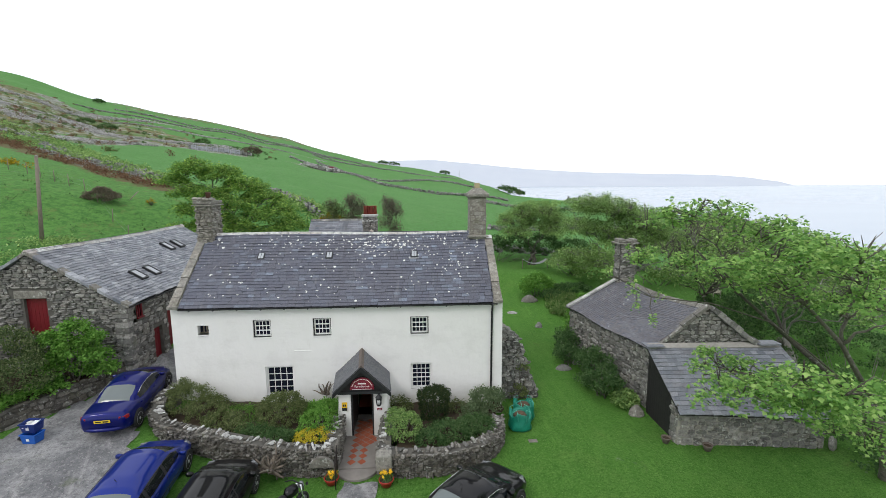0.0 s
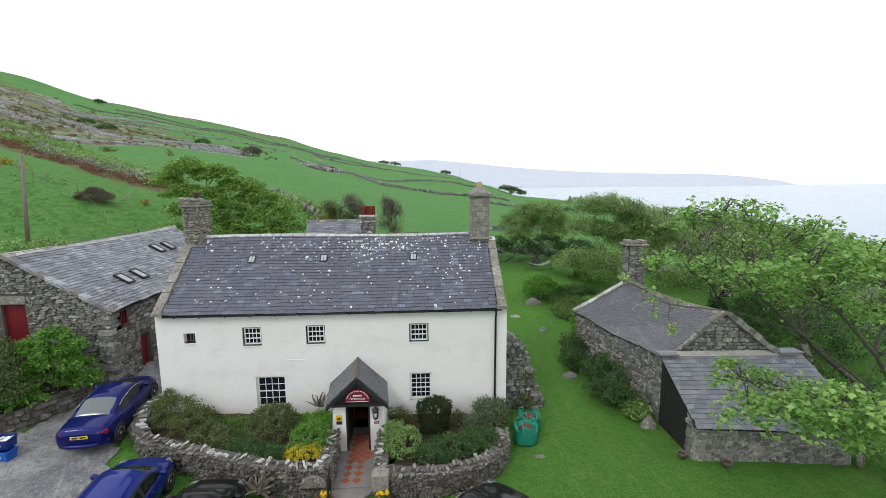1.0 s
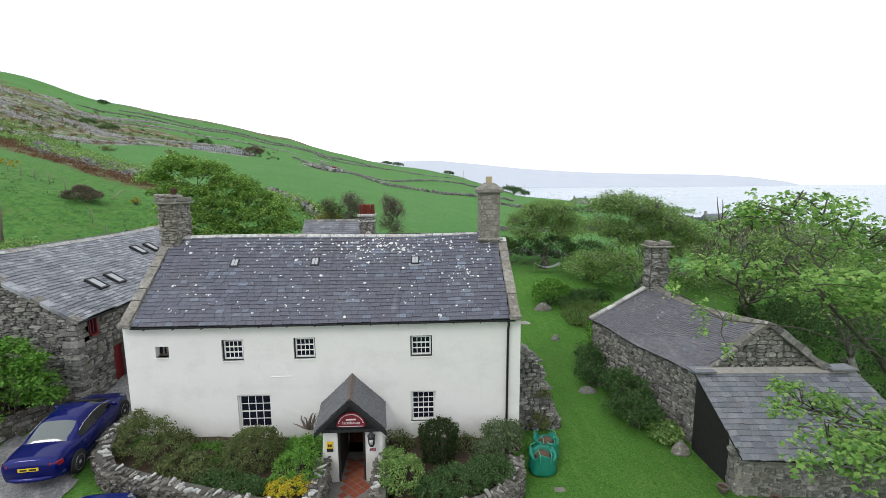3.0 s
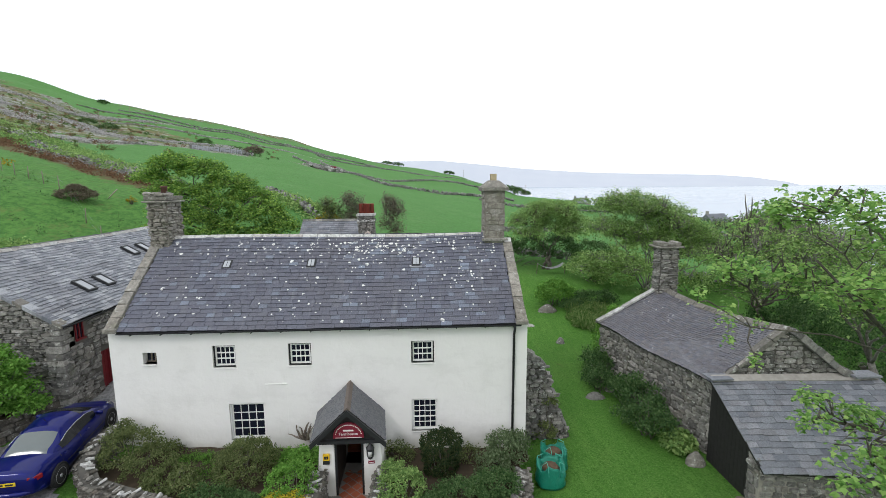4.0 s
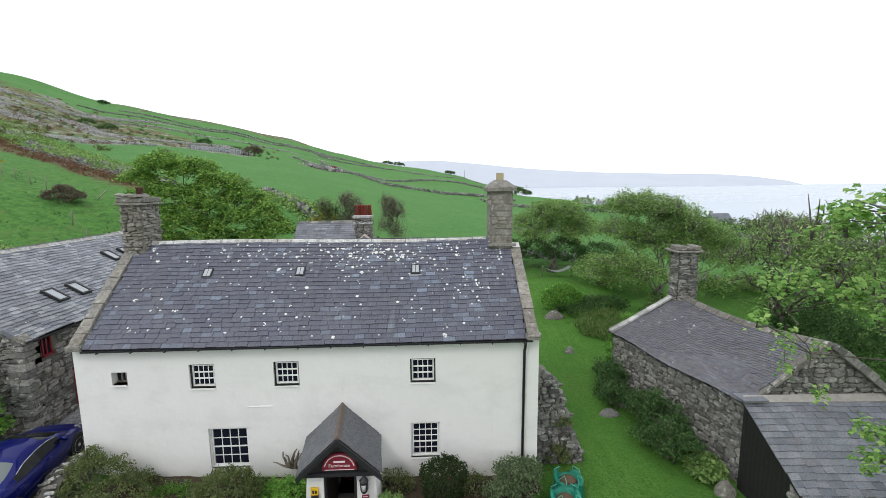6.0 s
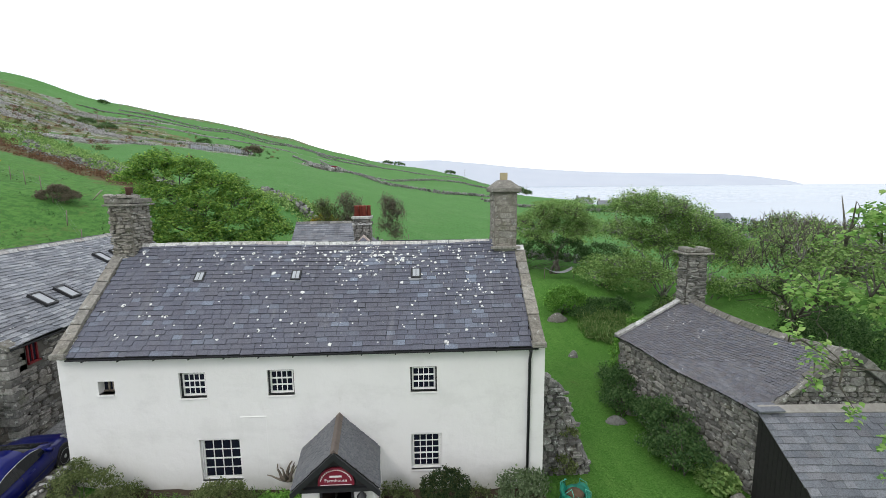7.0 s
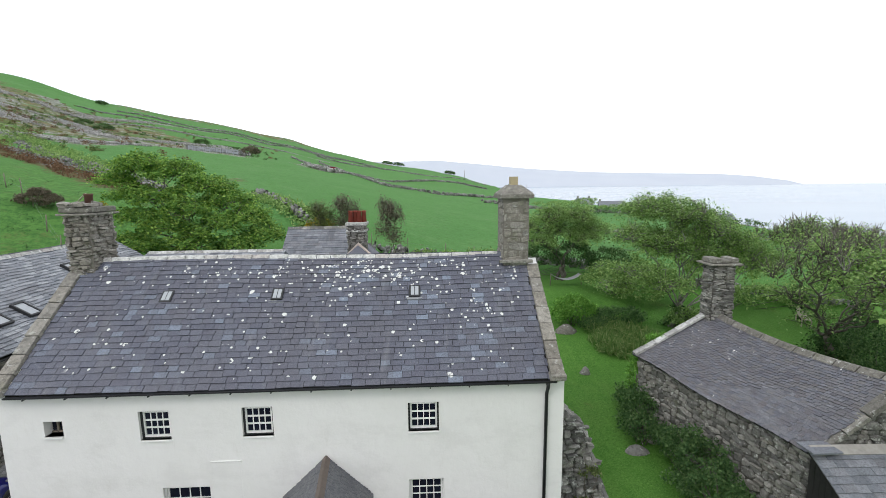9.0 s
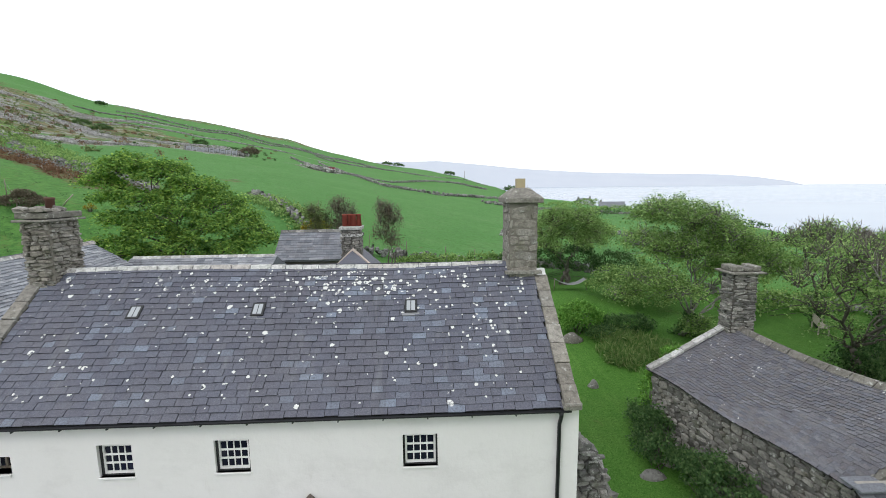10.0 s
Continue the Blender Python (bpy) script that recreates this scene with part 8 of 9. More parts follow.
bush("rosemary_bush", [((0.95, -0.95, 1.5), (0.85, 0.75, 0.75)), ((1.7, -1.3, 1.3), (0.8, 0.7, 0.6)), ((0.35, -0.5, 1.6), (0.45, 0.5, 0.6))], "straggling olive-green rosemary bush by the house corner", LEAF_OLIVE, 250, 34, 0.055, 0.16, 101, LEAF_A, 0.6, 0.2)
bush("low_shrub", [((2.6, -1.9, 1.1), (0.75, 0.6, 0.5)), ((3.2, -2.3, 1.0), (0.6, 0.5, 0.45))], "brownish low shrub in the flower bed", LEAF_OLIVE, 120, 24, 0.07, 0.15, 102, LEAF_A, 0.6, 0.25)
bush("hebe_bush", [((4.55, -1.35, 1.15), (0.92, 0.85, 0.78))], "large rounded olive-brown shrub under the window", LEAF_OLIVE, 300, 34, 0.052, 0.14, 103, LEAF_A, 0.75, 0.25)
bush("leafy_plant", [((3.9, -2.6, 0.95), (0.8, 0.5, 0.4)), ((4.9, -2.9, 0.9), (0.7, 0.45, 0.4))], "mixed green herbs along the wall", LEAF_DARK, 170, 30, 0.065, 0.17, 104)
YELLOW = leaf_mat("yellow_blossom", (0.50, 0.42, 0.04), (0.75, 0.62, 0.06), (0.85, 0.74, 0.10))
bush("yellow_shrub", [((6.15, -2.35, 1.12), (0.72, 0.75, 0.6))], "green shrub edged with yellow blossom beside the path", LEAF_BRIGHT, 130, 26, 0.06, 0.13, 105, LEAF_A, 0.75, 0.35)
bush("yellow_flowers", [((6.1, -2.95, 1.0), (0.68, 0.35, 0.38))], "bank of small yellow flowers", YELLOW, 110, 24, 0.045, 0.11, 106, LEAF_A, 0.7, 0.5)
bush("bright_shrub", [((6.3, -1.3, 1.15), (0.5, 0.55, 0.45)), ((5.7, -1.0, 1.0), (0.4, 0.4, 0.35))], "bright green leafy shrub by the porch", LEAF_BRIGHT, 110, 30, 0.075, 0.15, 107, LEAF_A, 0.7, 0.6)
bush("green_shrub", [((9.3, -2.5, 1.0), (0.68, 0.75, 0.55)), ((9.0, -1.9, 1.05), (0.4, 0.5, 0.4))], "fresh green rounded shrub beside the path", LEAF_OAK, 170, 30, 0.062, 0.14, 108, LEAF_A, 0.7, 0.6)
bush("clipped_shrub", [((10.45, -1.2, 1.15), (0.64, 0.6, 0.58))], "dark clipped drum-shaped shrub under the window", LEAF_CLIP, 420, 30, 0.05, 0.09, 109, LEAF_A, 0.85, 0.2, -0.7, drum=True)
bush("bed_plants", [((11.0, -2.7, 0.85), (0.9, 0.65, 0.42)), ((12.0, -2.3, 0.85), (0.7, 0.6, 0.42)), ((10.3, -3.0, 0.8), (0.6, 0.5, 0.35))], "mixed green plants spilling over the wall", LEAF_DARK, 300, 32, 0.062, 0.17, 110, flowers=(LEAF_GREY, 14, 0.05))
bush("corner_shrub", [((12.5, -0.8, 1.0), (0.65, 0.6, 0.6)), ((12.0, -1.4, 0.9), (0.6, 0.5, 0.45)), ((13.0, -0.5, 0.9), (0.4, 0.4, 0.6))], "loose grey-green shrub at the house corner", LEAF_GREY, 180, 24, 0.075, 0.2, 111, LEAF_A, 0.5, 0.25)
bush("wall_plants", [((9.0, -0.6, 0.9), (0.55, 0.4, 0.4)), ((11.4, -0.6, 0.75), (0.5, 0.4, 0.25)), ((1.7, -0.35, 1.15), (0.5, 0.3, 0.25))], "straggling plants at the foot of the house wall", LEAF_OLIVE, 110, 22, 0.06, 0.18, 112, LEAF_A, 0.5, 0.2)
bush("bed_grass", [((2.6, -0.7, 1.0), (1.0, 0.5, 0.12)), ((5.2, -0.5, 0.92), (0.9, 0.4, 0.12)), ((3.4, -1.6, 0.95), (0.7, 0.6, 0.12))], "patch of bright grass in the flower bed", LEAF_BRIGHT, 150, 22, 0.09, 0.15, 113, LEAF_C, 0.2, 0.2, 0.1, "grass")
bush("wall_fern", [((14.55, 1.2, 1.5), (0.3, 0.12, 0.3)), ((14.4, 1.1, 0.45), (0.4, 0.3, 0.4))], "fern and ivy growing on the ruined wall", LEAF_OLIVE, 40, 22, 0.07, 0.14, 114)

# bushes along the old barn
bush("barn_bush", [((18.35, 1.2, 0.75), (0.7, 0.8, 0.75)), ((18.6, 2.2, 1.0), (0.7, 0.8, 0.95)), ((18.2, 2.0, 0.5), (0.7, 0.7, 0.5)), ((18.4, 3.1, 0.8), (0.6, 0.7, 0.8)), ((18.7, 0.7, 0.6), (0.5, 0.6, 0.6)), ((18.5, 2.7, 1.5), (0.3, 0.4, 0.4))], "dense dark green bush against the old barn", LEAF_DARK, 230, 30, 0.09, 0.26, 121, LEAF_A, 0.45, 0.4)
bush("barn_bush", [((17.95, 4.8, 0.7), (0.6, 0.7, 0.65)), ((18.2, 5.6, 0.95), (0.6, 0.7, 0.85)), ((18.3, 6.6, 0.8), (0.6, 0.7, 0.75)), ((17.7, 5.5, 0.45), (0.5, 0.6, 0.4)), ((18.4, 4.2, 0.6), (0.45, 0.5, 0.6))], "dark green bush at the barn's far corner", LEAF_DARK, 200, 30, 0.09, 0.26, 122, LEAF_A, 0.45, 0.4)
bush("broadleaf_plant", [((19.0, 0.35, 0.35), (0.5, 0.6, 0.4))], "bright broad-leaved plant at the barn foot", LEAF_OAK, 70, 18, 0.14, 0.18, 123, LEAF_A, 0.6, 0.6)
bush("ivy", [((18.75, 7.0, 1.4), (0.35, 0.5, 1.3)), ((19.6, 6.9, 3.3), (0.7, 0.3, 0.3))], "ivy climbing the barn's far gable", LEAF_BRIGHT, 130, 22, 0.09, 0.15, 124, LEAF_A, 0.6, 0.4, -0.9)
# far lawn
bush("round_shrub", [((19.2, 16.0, 2.0), (1.2, 1.1, 0.95)), ((18.6, 15.8, 1.7), (0.8, 0.8, 0.7))], "rounded bright green shrub on the lawn", LEAF_BRIGHT, 200, 24, 0.13, 0.26, 131, LEAF_A, 0.6)
bush("reed_bed", [((20.4, 12.6, 0.9), (1.6, 1.5, 0.4)), ((22.0, 13.4, 1.0), (1.4, 1.4, 0.4)), ((20.9, 14.6, 1.2), (1.5, 1.2, 0.35))], "patch of tall rushes in the wet corner of the lawn", REED, 330, 30, 0.34, 0.24, 132, LEAF_C, 0.1, 0.05, 0.0, "rushes")
bush("juniper", [((21.8, 15.6, 1.6), (1.7, 1.2, 0.6)), ((20.0, 14.9, 1.4), (0.9, 0.8, 0.5))], "low dark spreading shrub beyond the rushes", LEAF_DARK, 220, 24, 0.1, 0.22, 133)
bush("dark_hedge", [((17.4, 25.6, 3.4), (1.5, 1.4, 1.5)), ((19.6, 26.0, 3.5), (1.6, 1.4, 1.5)), ((22.4, 26.2, 3.4), (1.9, 1.5, 1.5)), ((25.4, 25.8, 3.0), (1.9, 1.5, 1.4))], "dark evergreen hedge across the end of the lawn", LEAF_DARK, 420, 24, 0.15, 0.35, 134, LEAF_A, 0.7)
bush("laurel", [((23.6, 20.6, 3.0), (2.2, 1.6, 1.2)), ((26.4, 20.6, 2.8), (2.0, 1.6, 1.2)), ((24.8, 19.4, 2.2), (1.8, 1.2, 0.9))], "spreading pale green laurel beyond the lawn", LEAF_OAK, 380, 24, 0.17, 0.36, 135, LEAF_A, 0.6, 0.7)
bush("hedge_bank", [((30.5, 18.4, 1.9), (1.6, 1.2, 1.0)), ((33.8, 19.6, 1.6), (2.0, 1.2, 0.9)), ((37.5, 19.8, 1.3), (2.2, 1.4, 0.8)), ((34.0, 24.0, 2.4), (3.0, 2.0, 1.6)), ((40.5, 16.0, 1.4), (2.4, 2.4, 1.6)), ((44.0, 22.0, 1.6), (4.0, 3.0, 2.4)), ((30.0, 26.0, 3.0), (3.0, 2.0, 1.6))], "overgrown hedge bank along the far wall", LEAF_OAK, 620, 22, 0.2, 0.45, 136, LEAF_A, 0.55)
bush("hedge_bank", [((12.2, 26.4, 3.4), (1.6, 1.0, 0.9)), ((14.8, 26.8, 3.4), (1.8, 1.0, 1.0)), ((10.0, 27.0, 3.5), (1.4, 1.0, 0.8)), ((8.6, 26.4, 3.4), (1.0, 0.9, 0.8))], "mixed green hedge behind the house", LEAF_OAK, 260, 22, 0.17, 0.35, 137, LEAF_A, 0.6)
bush("gorse_bush", [((-16.2, 27.4, 8.35), (0.4, 0.35, 0.4))], "small gorse bush in orange flower in the field", GORSE, 16, 20, 0.08, 0.2, 140)
bush("gorse_bush", [((0.6, 30.5, 6.2), (1.2, 0.8, 0.7))], "gorse bush in orange-yellow flower", GORSE, 60, 20, 0.12, 0.28, 138)
bush("nettle_bank", [((26.0, -3.2, 0.5), (0.9, 0.9, 0.6)), ((29.0, 1.2, 0.6), (1.3, 1.2, 0.8)), ((33.5, 4.0, 0.9), (2.0, 2.0, 1.1)), ((26.2, -4.4, 0.4), (0.8, 0.7, 0.4)), ((36.0, 9.0, 1.0), (2.2, 2.0, 1.2))], "undergrowth below the leaning trees", LEAF_DARK, 260, 24, 0.14, 0.4, 139, LEAF_A, 0.5)

bush("ivy_thicket", [((27.6, 5.6, 1.4), (1.1, 1.2, 1.4)), ((28.8, 6.8, 1.8), (1.3, 1.3, 1.7)), ((27.9, 8.4, 1.5), (0.9, 1.1, 1.4)), ((30.4, 8.6, 1.7), (1.4, 1.4, 1.6)), ((29.8, 4.6, 1.3), (1.3, 1.3, 1.4)), ((31.6, 6.2, 1.6), (1.4, 1.4, 1.6)), ((32.6, 10.4, 1.5), (1.4, 1.4, 1.5))], "dark ivy thicket among the tree trunks", LEAF_DARK, 520, 28, 0.11, 0.32, 145, LEAF_A, 0.55, 0.4)
# the raised garden by the long barn
bush("tall_shrub", [((-6.3, -0.6, 3.2), (1.5, 1.3, 1.4)), ((-5.3, -0.9, 2.7), (1.1, 1.0, 1.0)), ((-7.6, -0.9, 3.3), (1.3, 1.2, 1.4)), ((-6.9, -1.8, 2.4), (1.4, 1.0, 0.9))], "big overgrown shrub with pale flower heads", LEAF_TALL, 620, 32, 0.08, 0.25, 141, LEAF_A, 0.65, 0.3, -0.3, "bush", (LEAF_GREY, 30, 0.09))
bush("lilac_bush", [((-4.1, 0.25, 3.2), (0.8, 0.7, 0.8)), ((-3.4, 0.35, 2.9), (0.7, 0.6, 0.6)), ((-4.6, 0.1, 2.7), (0.7, 0.6, 0.7)), ((-4.0, 0.3, 4.15), (0.45, 0.45, 0.5)), ((-4.75, 0.2, 3.7), (0.45, 0.4, 0.45)), ((-3.35, 0.3, 3.7), (0.45, 0.4, 0.45)), ((-3.0, 0.4, 2.4), (0.5, 0.4, 0.4))], "bright green leafy bush before the barn gable", LEAF_BRIGHT, 300, 30, 0.105, 0.24, 142, LEAF_A, 0.35, 0.65)
bush("ground_elder", [((-5.6, -1.6, 2.0), (0.9, 0.8, 0.3)), ((-4.7, -0.6, 2.1), (0.8, 0.8, 0.3)), ((-6.8, -2.6, 2.0), (1.0, 0.8, 0.3)), ((-3.8, 0.5, 2.3), (0.6, 0.5, 0.3))], "bright green ground cover along the retaining wall", LEAF_BRIGHT, 300, 22, 0.11, 0.2, 143, LEAF_A, 0.3, 0.8, 0.0, "plants")
g = sheet([(-9.5, -4.6), (-8.0, -4.0), (-6.4, -2.9), (-5.2, -1.9), (-4.3, -0.8), (-3.5, 0.4), (-3.0, 1.4), (-12, 1.4), (-12, -4.6)], 0, 0.3)
g.v = [(x, y, 1.85 + 0.25 * ease(-5, 1.4, y) + 0.05 * noise.noise((x * 2, y * 2, 0))) for x, y, _ in g.v]
solid("raised_bed", g, SOIL, "raised bank of dark soil above the retaining wall", "flower bed", "structure")

# ---------------------------------------------------------------- the hillside
def field_wall(line, label, h=1.3, w=0.9, size=1.1, seed=1, stones=1.0):
    """A distant dry-stone wall: a heaped line of stones on the land."""
    rnd, g = random.Random(seed), Geo()
    size *= 0.72
    h *= 0.85
    for (x0, y0), (x1, y1) in zip(line, line[1:]):
        d = math.hypot(x1 - x0, y1 - y0)
        n = int(d / size * 2.4 * stones)
        for k in range(n):
            t = (k + rnd.random()) / n
            x, y = lerp(x0, x1, t) + rnd.gauss(0, w * 0.25), lerp(y0, y1, t) + rnd.gauss(0, w * 0.25)
            s = STONES[rnd.randrange(14)]
            m = pose(x, y, land(x, y) + h * rnd.uniform(0.1, 0.75), rnd.uniform(0, 360), rnd.uniform(-20, 20), rnd.uniform(0, 360)) @ Matrix.Diagonal((size * rnd.uniform(0.5, 1.3), size * rnd.uniform(0.4, 0.8), h * rnd.uniform(0.4, 0.8), 1))
            g.add([m @ Vector((p[0], p[1] + 0.5, p[2])) for p in s.v], s.f)
    return solid("field_wall", g, FIELDSTONE if w < 6 else SCREE, label, "stone wall", fix=False)


SCREE = stone_mat("scree_stone", [(0.26, 0.255, 0.245), (0.42, 0.415, 0.40), (0.54, 0.53, 0.515), (0.34, 0.335, 0.325)], 0.5, 0.4)
FIELDSTONE = stone_mat("field_stone", [(0.15, 0.148, 0.14), (0.27, 0.265, 0.255), (0.40, 0.395, 0.385), (0.20, 0.198, 0.19), (0.32, 0.315, 0.305)], 0.4, 0.5)
field_wall([(-20, 42), (-27, 49), (-39, 60), (-47, 64), (-70, 84), (-89, 98), (-125, 130)], "tumbled dry-stone wall climbing the hill", 0.9, 2.2, 0.7, 1, 2.2)
field_wall([(-79, 207), (-103, 238), (-110, 208), (-128, 196), (-177, 236), (-200, 225), (-260, 280)], "grey tumbled wall across the upper fields", 1.0, 13, 0.85, 2, 5.0)
field_wall([(-226, 397), (-247, 379), (-239, 325), (-276, 339), (-307, 348), (-360, 370)], "broad band of scree and walling high on the hill", 1.3, 16, 1.3, 3, 4.0)
field_wall([(-66, 254), (-33, 218), (-1, 159), (16, 145), (34, 172), (52, 190)], "dry-stone wall between two pastures", 1.4, 1.2, 1.2, 4)
field_wall([(-60, 300), (-20, 211), (-5, 234), (21, 262), (54, 298)], "dry-stone wall between two pastures", 1.5, 1.4, 1.4, 5)
field_wall([(-90, 420), (-45, 389), (-16, 417), (31, 397), (68, 402)], "dry-stone wall below the far skyline", 1.8, 2, 2.0, 6)
field_wall([(-300, 470), (-240, 480), (-190, 500), (-130, 480), (-80, 520)], "dry-stone wall near the top of the hill", 2.0, 2.4, 2.4, 7)
field_wall([(-12, 50), (-9.4, 45.7), (-4, 37.8), (-0.8, 33), (2.5, 29.5)], "dry-stone wall overgrown with brambles", 1.2, 0.7, 0.6, 8, 1.6)
field_wall([(5, 30), (9, 29.5), (14, 29), (19, 29), (26, 28.5)], "low dry-stone field wall behind the house", 1.1, 0.6, 0.55, 9, 1.6)
field_wall([(26, 28.5), (32, 24), (36, 20.5), (42, 17), (50, 10)], "dry-stone wall bounding the far lawn", 1.0, 0.6, 0.5, 10, 1.6)
field_wall([(-62, 180), (-70, 178), (-90, 189), (-98, 205)], "dry-stone sheepfold on the hillside", 2.4, 2.5, 1.4, 11, 2.0)
field_wall([(-44, 210), (-36, 195), (-30, 190)], "heap of field stones", 2.6, 7, 1.3, 12, 4)

# rough growth, too far to count
def scatter(name, area, n, label, leaf, size, per, spread, seed, category):
    rnd, pts = random.Random(seed), []
    for _ in range(n):
        (x0, y0), (x1, y1), w = area[rnd.randrange(len(area))]
        t = rnd.random()
        x, y = lerp(x0, x1, t) + rnd.gauss(0, w), lerp(y0, y1, t) + rnd.gauss(0, w)
        pts.append((x, y, land(x, y) + spread * 0.35))
    return solid(name, leaves(pts, per, size, spread, seed, LEAF_A, 0.4), leaf, label, category, "stuff", fix=False)


scatter("bracken", [((-22, 40), (-46, 57), 1.3), ((-42, 54), (-75, 80), 1.8), ((-60, 66), (-110, 107), 2.6)], 330, "russet dead bracken on the bank", BRACKEN, 0.24, 26, 0.6, 201, "bracken")
scatter("brambles", [((-20, 44), (-48, 68), 1.6), ((-45, 66), (-90, 104), 3.0), ((-90, 104), (-140, 150), 5), ((-9, 45), (0, 33), 0.9)], 700, "green bramble scrub along the walls", LEAF_OAK, 0.32, 30, 0.9, 202, "scrub")
scatter("gorse_scrub", [((-120, 130), (-200, 240), 14), ((-70, 90), (-120, 120), 6), ((-150, 200), (-260, 330), 25)], 220, "patchy gorse and heather on the hill", LEAF_OLIVE, 0.6, 30, 1.0, 203, "scrub")
scatter("gorse_flowers", [((-41, 41), (-37, 38), 0.8), ((-120, 150), (-190, 210), 12)], 46, "gorse in yellow flower", GORSE, 0.22, 22, 0.7, 204, "gorse")
field_wall([(-140, 170), (-175, 190), (-215, 222), (-262, 250)], "grey scree spilling down the hillside", 0.9, 14, 0.8, 13, 5.0)
field_wall([(-30, 50), (-46, 60), (-60, 70)], "loose stones among the bracken", 0.5, 3.5, 0.5, 14, 2.0)
field_wall([(-200, 300), (-160, 330), (-110, 350), (-70, 372)], "line of grey stones across the upper slope", 1.2, 8, 1.1, 15, 3.0)
field_wall([(-300, 420), (-230, 450), (-150, 440), (-90, 470), (-40, 480)], "broken wall under the moor", 1.6, 5, 2.0, 16, 2.0)
scatter("field_weeds", [((-10, 12), (-30, 30), 4.5), ((-14, 6), (-24, 20), 3.5), ((-12, 16), (-2, 24), 2.5)], 260, "coarse weeds and nettles in the rough field", LEAF_DARK, 0.12, 16, 0.45, 205, "weeds")
scatter("field_nettles", [((-11, 9), (-14, 15), 0.9), ((-12.5, 6), (-11, 12), 0.8), ((-12, 16), (-8, 18.5), 1.0)], 150, "nettles and briars behind the barn", LEAF_OAK, 0.14, 18, 0.6, 215, "nettles")
scatter("heath_scrub", [((-110, 190), (-300, 330), 22), ((-150, 240), (-330, 400), 24), ((-60, 200), (-130, 260), 10), ((-120, 330), (-280, 430), 20)], 200, "dark heather and thorn scrub on the hill", LEAF_DARK, 0.6, 34, 1.1, 216, "scrub")
scatter("russet_scrub", [((-110, 200), (-260, 300), 26), ((-130, 270), (-330, 420), 30), ((-90, 120), (-190, 210), 16)], 240, "brown bracken patches on the hill", BRACKEN, 0.42, 60, 1.3, 217, "bracken")
bush("field_bush", [((-19.3, 25.0, 9.0), (1.2, 0.9, 0.7)), ((-18.3, 25.2, 8.8), (0.8, 0.8, 0.55)), ((-20.2, 25.2, 8.9), (0.7, 0.7, 0.5)), ((-19.0, 25.0, 9.5), (0.6, 0.6, 0.4))], "brown wind-clipped thorn bush in the field", LEAF_RED, 190, 26, 0.11, 0.28, 206)
fz = land(-17.9, 27.2)
solid("leaning_post", Geo().tube([(-18.2, 27.2, fz - 0.1), (-17.6, 27.1, fz + 0.45), (-17.1, 27.0, fz + 0.85)], [0.05, 0.05, 0.045], 6), PALEWOOD, "bleached post leaning over in the rough field", "post")
bush("hill_bush", [((-63, 185, land(-63, 185) + 2), (4, 3, 2.6))], "brownish thorn bush by the sheepfold", LEAF_RED, 120, 14, 0.5, 0.9, 207)
bush("hill_bush", [((-112, 246, land(-112, 246) + 1.5), (4, 3, 2.2))], "dark thorn bush on the hill", LEAF_DARK, 90, 14, 0.5, 0.9, 208)
bush("hill_bush", [((-150, 226, land(-150, 226) + 1.5), (5, 3, 2.2)), ((-185, 262, land(-185, 262) + 1.5), (5, 3, 2.2))], "dark thorn scrub on the hill", LEAF_DARK, 140, 14, 0.6, 1.0, 209)
for k, (az, r, s) in enumerate(((11.0, 372, 5.0), (12.2, 366, 4.5), (3.2, 545, 4.0), (-3.2, 660, 5), (-4.6, 668, 5), (-33.8, 655, 4))):
    x, y = HUB[0] + r * math.sin(radians(az)), HUB[1] + r * math.cos(radians(az))
    z = land(x, y)
    bush("wind_bent_tree", [((x, y, z + s * 0.6), (s * 1.2, s, s * 0.6)), ((x + s, y, z + s * 0.4), (s, s, s * 0.45))], "dark wind-bent tree on the skyline", LEAF_DARK, 90, 14, 0.9, 1.3, 220 + k, category="tree")
for k, (az, r, h) in enumerate(((5.2, 470, 9), (12.9, 360, 9), (-34.0, 300, 8), (-6.4, 640, 12), (-31.5, 420, 14))):
    x, y = HUB[0] + r * math.sin(radians(az)), HUB[1] + r * math.cos(radians(az))
    solid("pole", Geo().tube([(x, y, land(x, y) - 0.5), (x, y, land(x, y) + h)], 0.14, 6), WOOD, "distant wooden telegraph pole", "pole")

# fences
def fence(line, label, gap=2.6, h=1.1, seed=1):
    rnd = random.Random(seed)
    x, y = line[0]
    it = thing("wire_fence", (x, y, land(x, y)), label, "fence")
    tops = []
    for (x0, y0), (x1, y1) in zip(line, line[1:]):
        n = max(1, int(math.hypot(x1 - x0, y1 - y0) / gap))
        for k in range(n):
            px, py = lerp(x0, x1, k / n), lerp(y0, y1, k / n)
            z = land(px, py)
            part("post", Geo().tube([(px, py, z - 0.2), (px + rnd.gauss(0, 0.05), py, z + h)], 0.035, 6), WOOD, it)
            tops.append(Vector((px, py, z)))
    for hh in (0.5, 0.95):
        part("wire", Geo().tube([p + Vector((0, 0, hh)) for p in tops], 0.003, 4), LEAD, it)


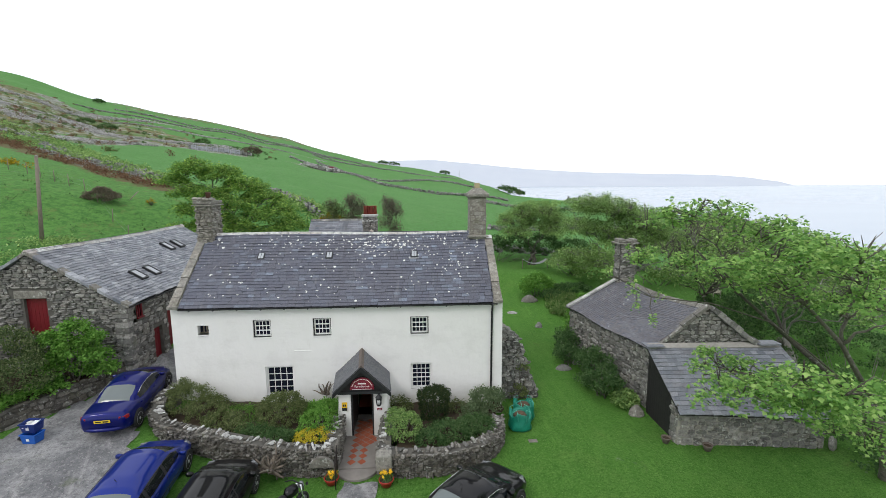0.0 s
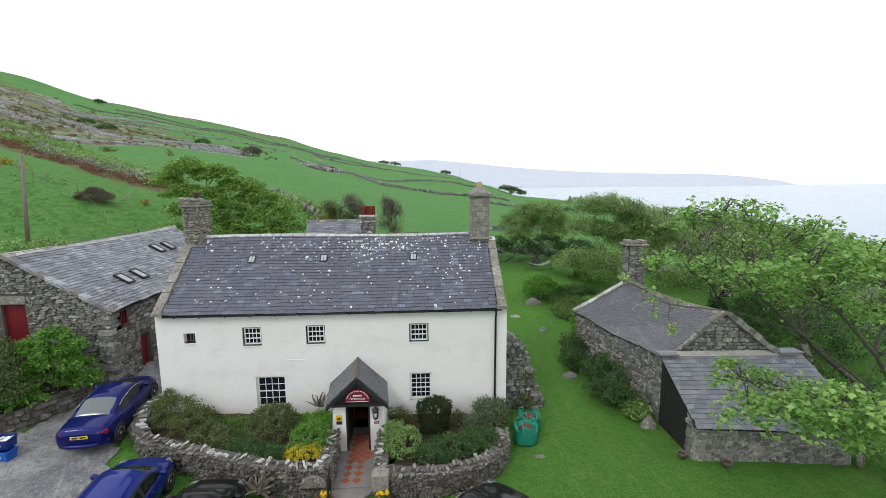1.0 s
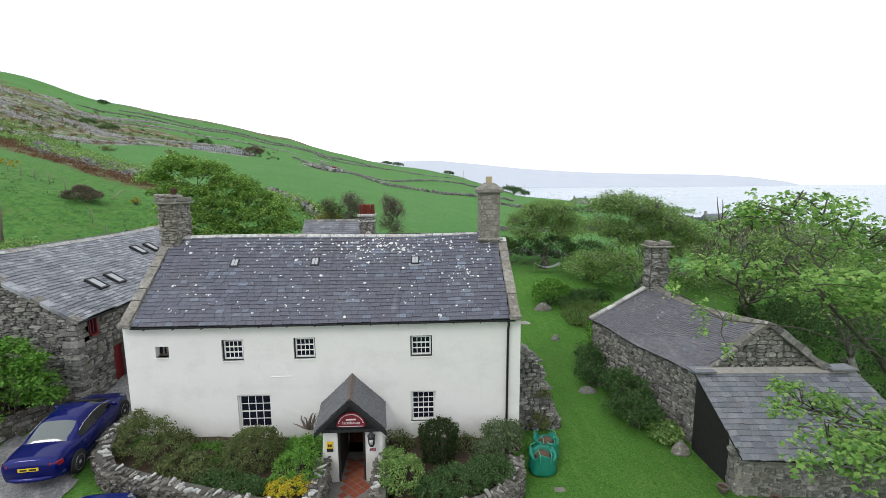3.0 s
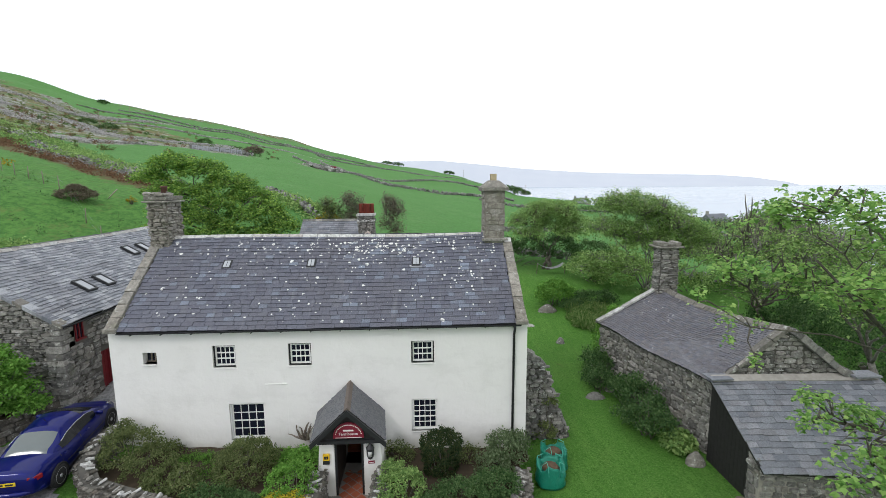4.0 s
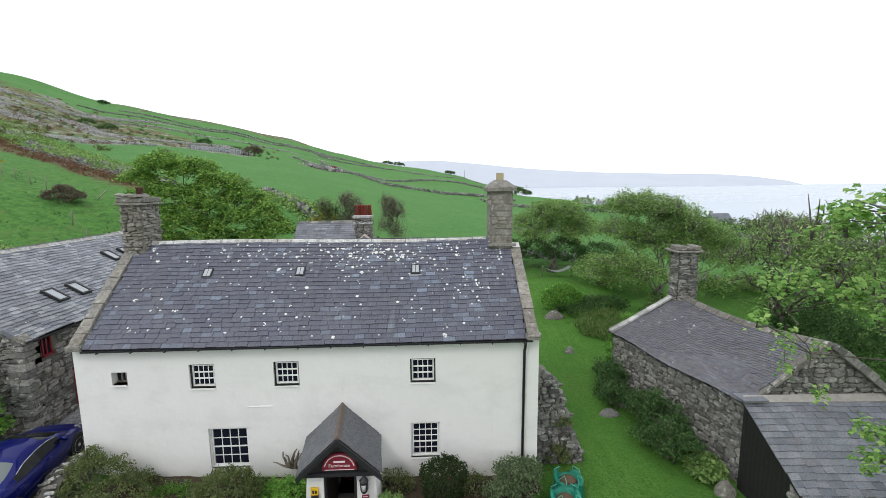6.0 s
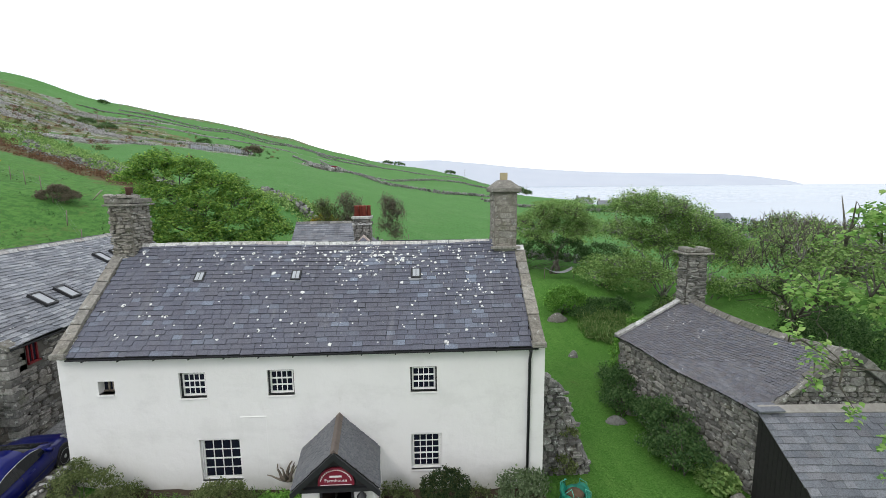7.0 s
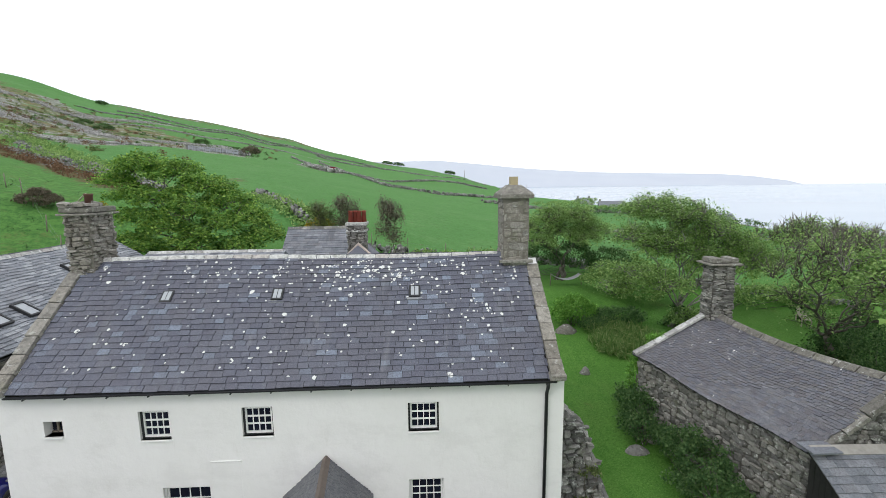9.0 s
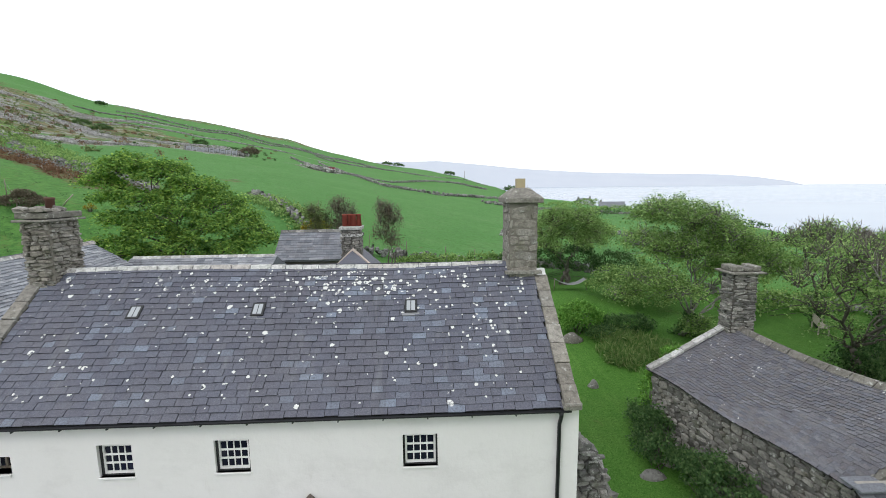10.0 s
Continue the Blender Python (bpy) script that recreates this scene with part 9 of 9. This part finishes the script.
fence([(-14, 20), (-22, 27), (-32, 33), (-44, 38)], "wooden posts of a wire fence in the field", 2.8, 1.2, 1)
fence([(5, 31.5), (12, 31), (20, 30.6), (28, 30)], "wooden posts of a wire fence behind the wall", 2.4, 1.4, 2)
hz = land(-76, 176)
pen = thing("sheep_pen", (-76, 176, hz), "row of pale hurdles along the sheepfold", "fence")
for k in range(9):
    x, y = -86 + k * 2.5, 180 - k * 0.6
    part("hurdle", Geo().box(x, x + 1.9, y, y + 0.1, land(x, y) + 0.25, land(x, y) + 0.5).box(x, x + 1.9, y, y + 0.1, land(x, y) + 0.7, land(x, y) + 1.0).box(x, x + 1.9, y, y + 0.1, land(x, y) + 1.25, land(x, y) + 1.6).box(x, x + 0.3, y - 0.1, y, land(x, y) - 0.2, land(x, y) + 1.7).box(x + 1.6, x + 1.9, y - 0.1, y, land(x, y) - 0.2, land(x, y) + 1.7), plain("hurdle_grey", (0.36, 0.38, 0.42), 0.7) if "hurdle_grey" not in bpy.data.materials else bpy.data.materials["hurdle_grey"], pen)
solid("red_trailer", Geo().box(-34, -31, 203, 205, land(-33, 204), land(-33, 204) + 2.2), RED, "small red farm trailer by the field wall", "trailer", bevel=0.1)


# houses towards the shore
def far_house(x, y, turn, w, d, h, roof_h, wall, roof_mat, label, stacks=1, sunk=0.5):
    z = land(x, y) - sunk
    it = thing("far_cottage", (x, y, z), label, "house")
    m = pose(x, y, z, 0, 0, turn)
    part("wall", Geo().box(-w, w, -d, d, 0, h, m), wall, it)
    g = Geo().prism([(-d - 0.3, h), (0, h + roof_h), (d + 0.3, h)], "x", -w - 0.2, w + 0.2)
    g.v = [tuple(m @ Vector(p)) for p in g.v]
    rf = part("roof", g, roof_mat, it)
    for s in (-1, 1)[:stacks]:
        part("chimney", Geo().box(s * w * 0.9 - 0.4, s * w * 0.9 + 0.4, -0.4, 0.4, h, h + roof_h + 1.0, m), STONE, rf)
    for k in range(3):
        part("window", Geo().box(-w * 0.6 + k * w * 0.6 - 0.45, -w * 0.6 + k * w * 0.6 + 0.45, -d - 0.06, -d + 0.1, h * 0.35, h * 0.75, m), GLASS, it)


far_house(104, 248, 20, 4.6, 3.5, 5.2, 3.2, STONE, SLATE_BARN, "grey slate-roofed cottage towards the shore", 2, 5.0)
far_house(106, 214, -15, 6.0, 3.5, 3.4, 3.0, WASH, SLATE_LEAN, "low white cottage towards the shore", 1, 3.4)
far_house(121, 150, 10, 4, 3, 4.0, 3.0, STONE, SLATE_BARN, "small slate-roofed cottage near the sea", 1, 3.6)

bush("shore_hedge", [((60, 120, land(60, 120) + 0.8), (9, 3, 1.4)), ((76, 112, land(76, 112) + 0.8), (9, 3, 1.4)), ((92, 104, land(92, 104) + 0.8), (9, 3, 1.4)), ((112, 96, land(112, 96) + 0.8), (12, 4, 1.8))], "dark hedge between the shore fields", LEAF_DARK, 320, 16, 0.4, 0.9, 231)
bush("shore_hedge", [((70, 190, land(70, 190) + 1), (12, 3, 1.8)), ((92, 180, land(92, 180) + 1), (12, 3, 1.8)), ((118, 176, land(118, 176) + 1), (14, 4, 2.2)), ((98, 226, land(98, 226) + 1), (8, 4, 2.6))], "hedge with small trees near the cottages", LEAF_OAK, 320, 16, 0.5, 1.2, 232)
field_wall([(22, 60), (40, 66), (60, 70), (86, 72)], "dry-stone wall across the shore field", 1.2, 0.8, 0.9, 17, 1.4)
field_wall([(30, 140), (60, 150), (100, 158), (140, 150)], "dry-stone wall across the shore field", 1.4, 1.2, 1.2, 18, 1.4)
bush("shore_hedge", [((26, 46, land(26, 46) + 1.0), (5, 2.0, 1.8)), ((35, 48, land(35, 48) + 1.0), (5.5, 2.0, 2.0)), ((45, 46, land(45, 46) + 1.0), (5.5, 2.2, 2.0)), ((55, 41, land(55, 41) + 1.0), (5.5, 2.4, 2.0)), ((64, 34, land(64, 34) + 1.0), (6, 2.6, 2.2))], "overgrown hedge between the garden and the shore fields", LEAF_OAK, 420, 20, 0.26, 0.7, 233)
field_wall([(-92, 98), (-85, 100), (-86, 110), (-94, 128), (-94, 140), (-86, 150)], "wide band of pale scree on the hillside", 0.8, 8, 0.75, 19, 7.0)
field_wall([(-157, 182), (-161, 203), (-160, 216), (-140, 204), (-120, 190)], "grey scree under the upper fields", 0.8, 8, 0.85, 20, 5.0)
scatter("hedge_scrub", [((-72, 80), (-72, 92), 1.6), ((-70, 90), (-46, 62), 1.6)], 260, "bright green scrub along the foot of the scree", LEAF_OAK, 0.3, 20, 1.2, 234, "scrub")
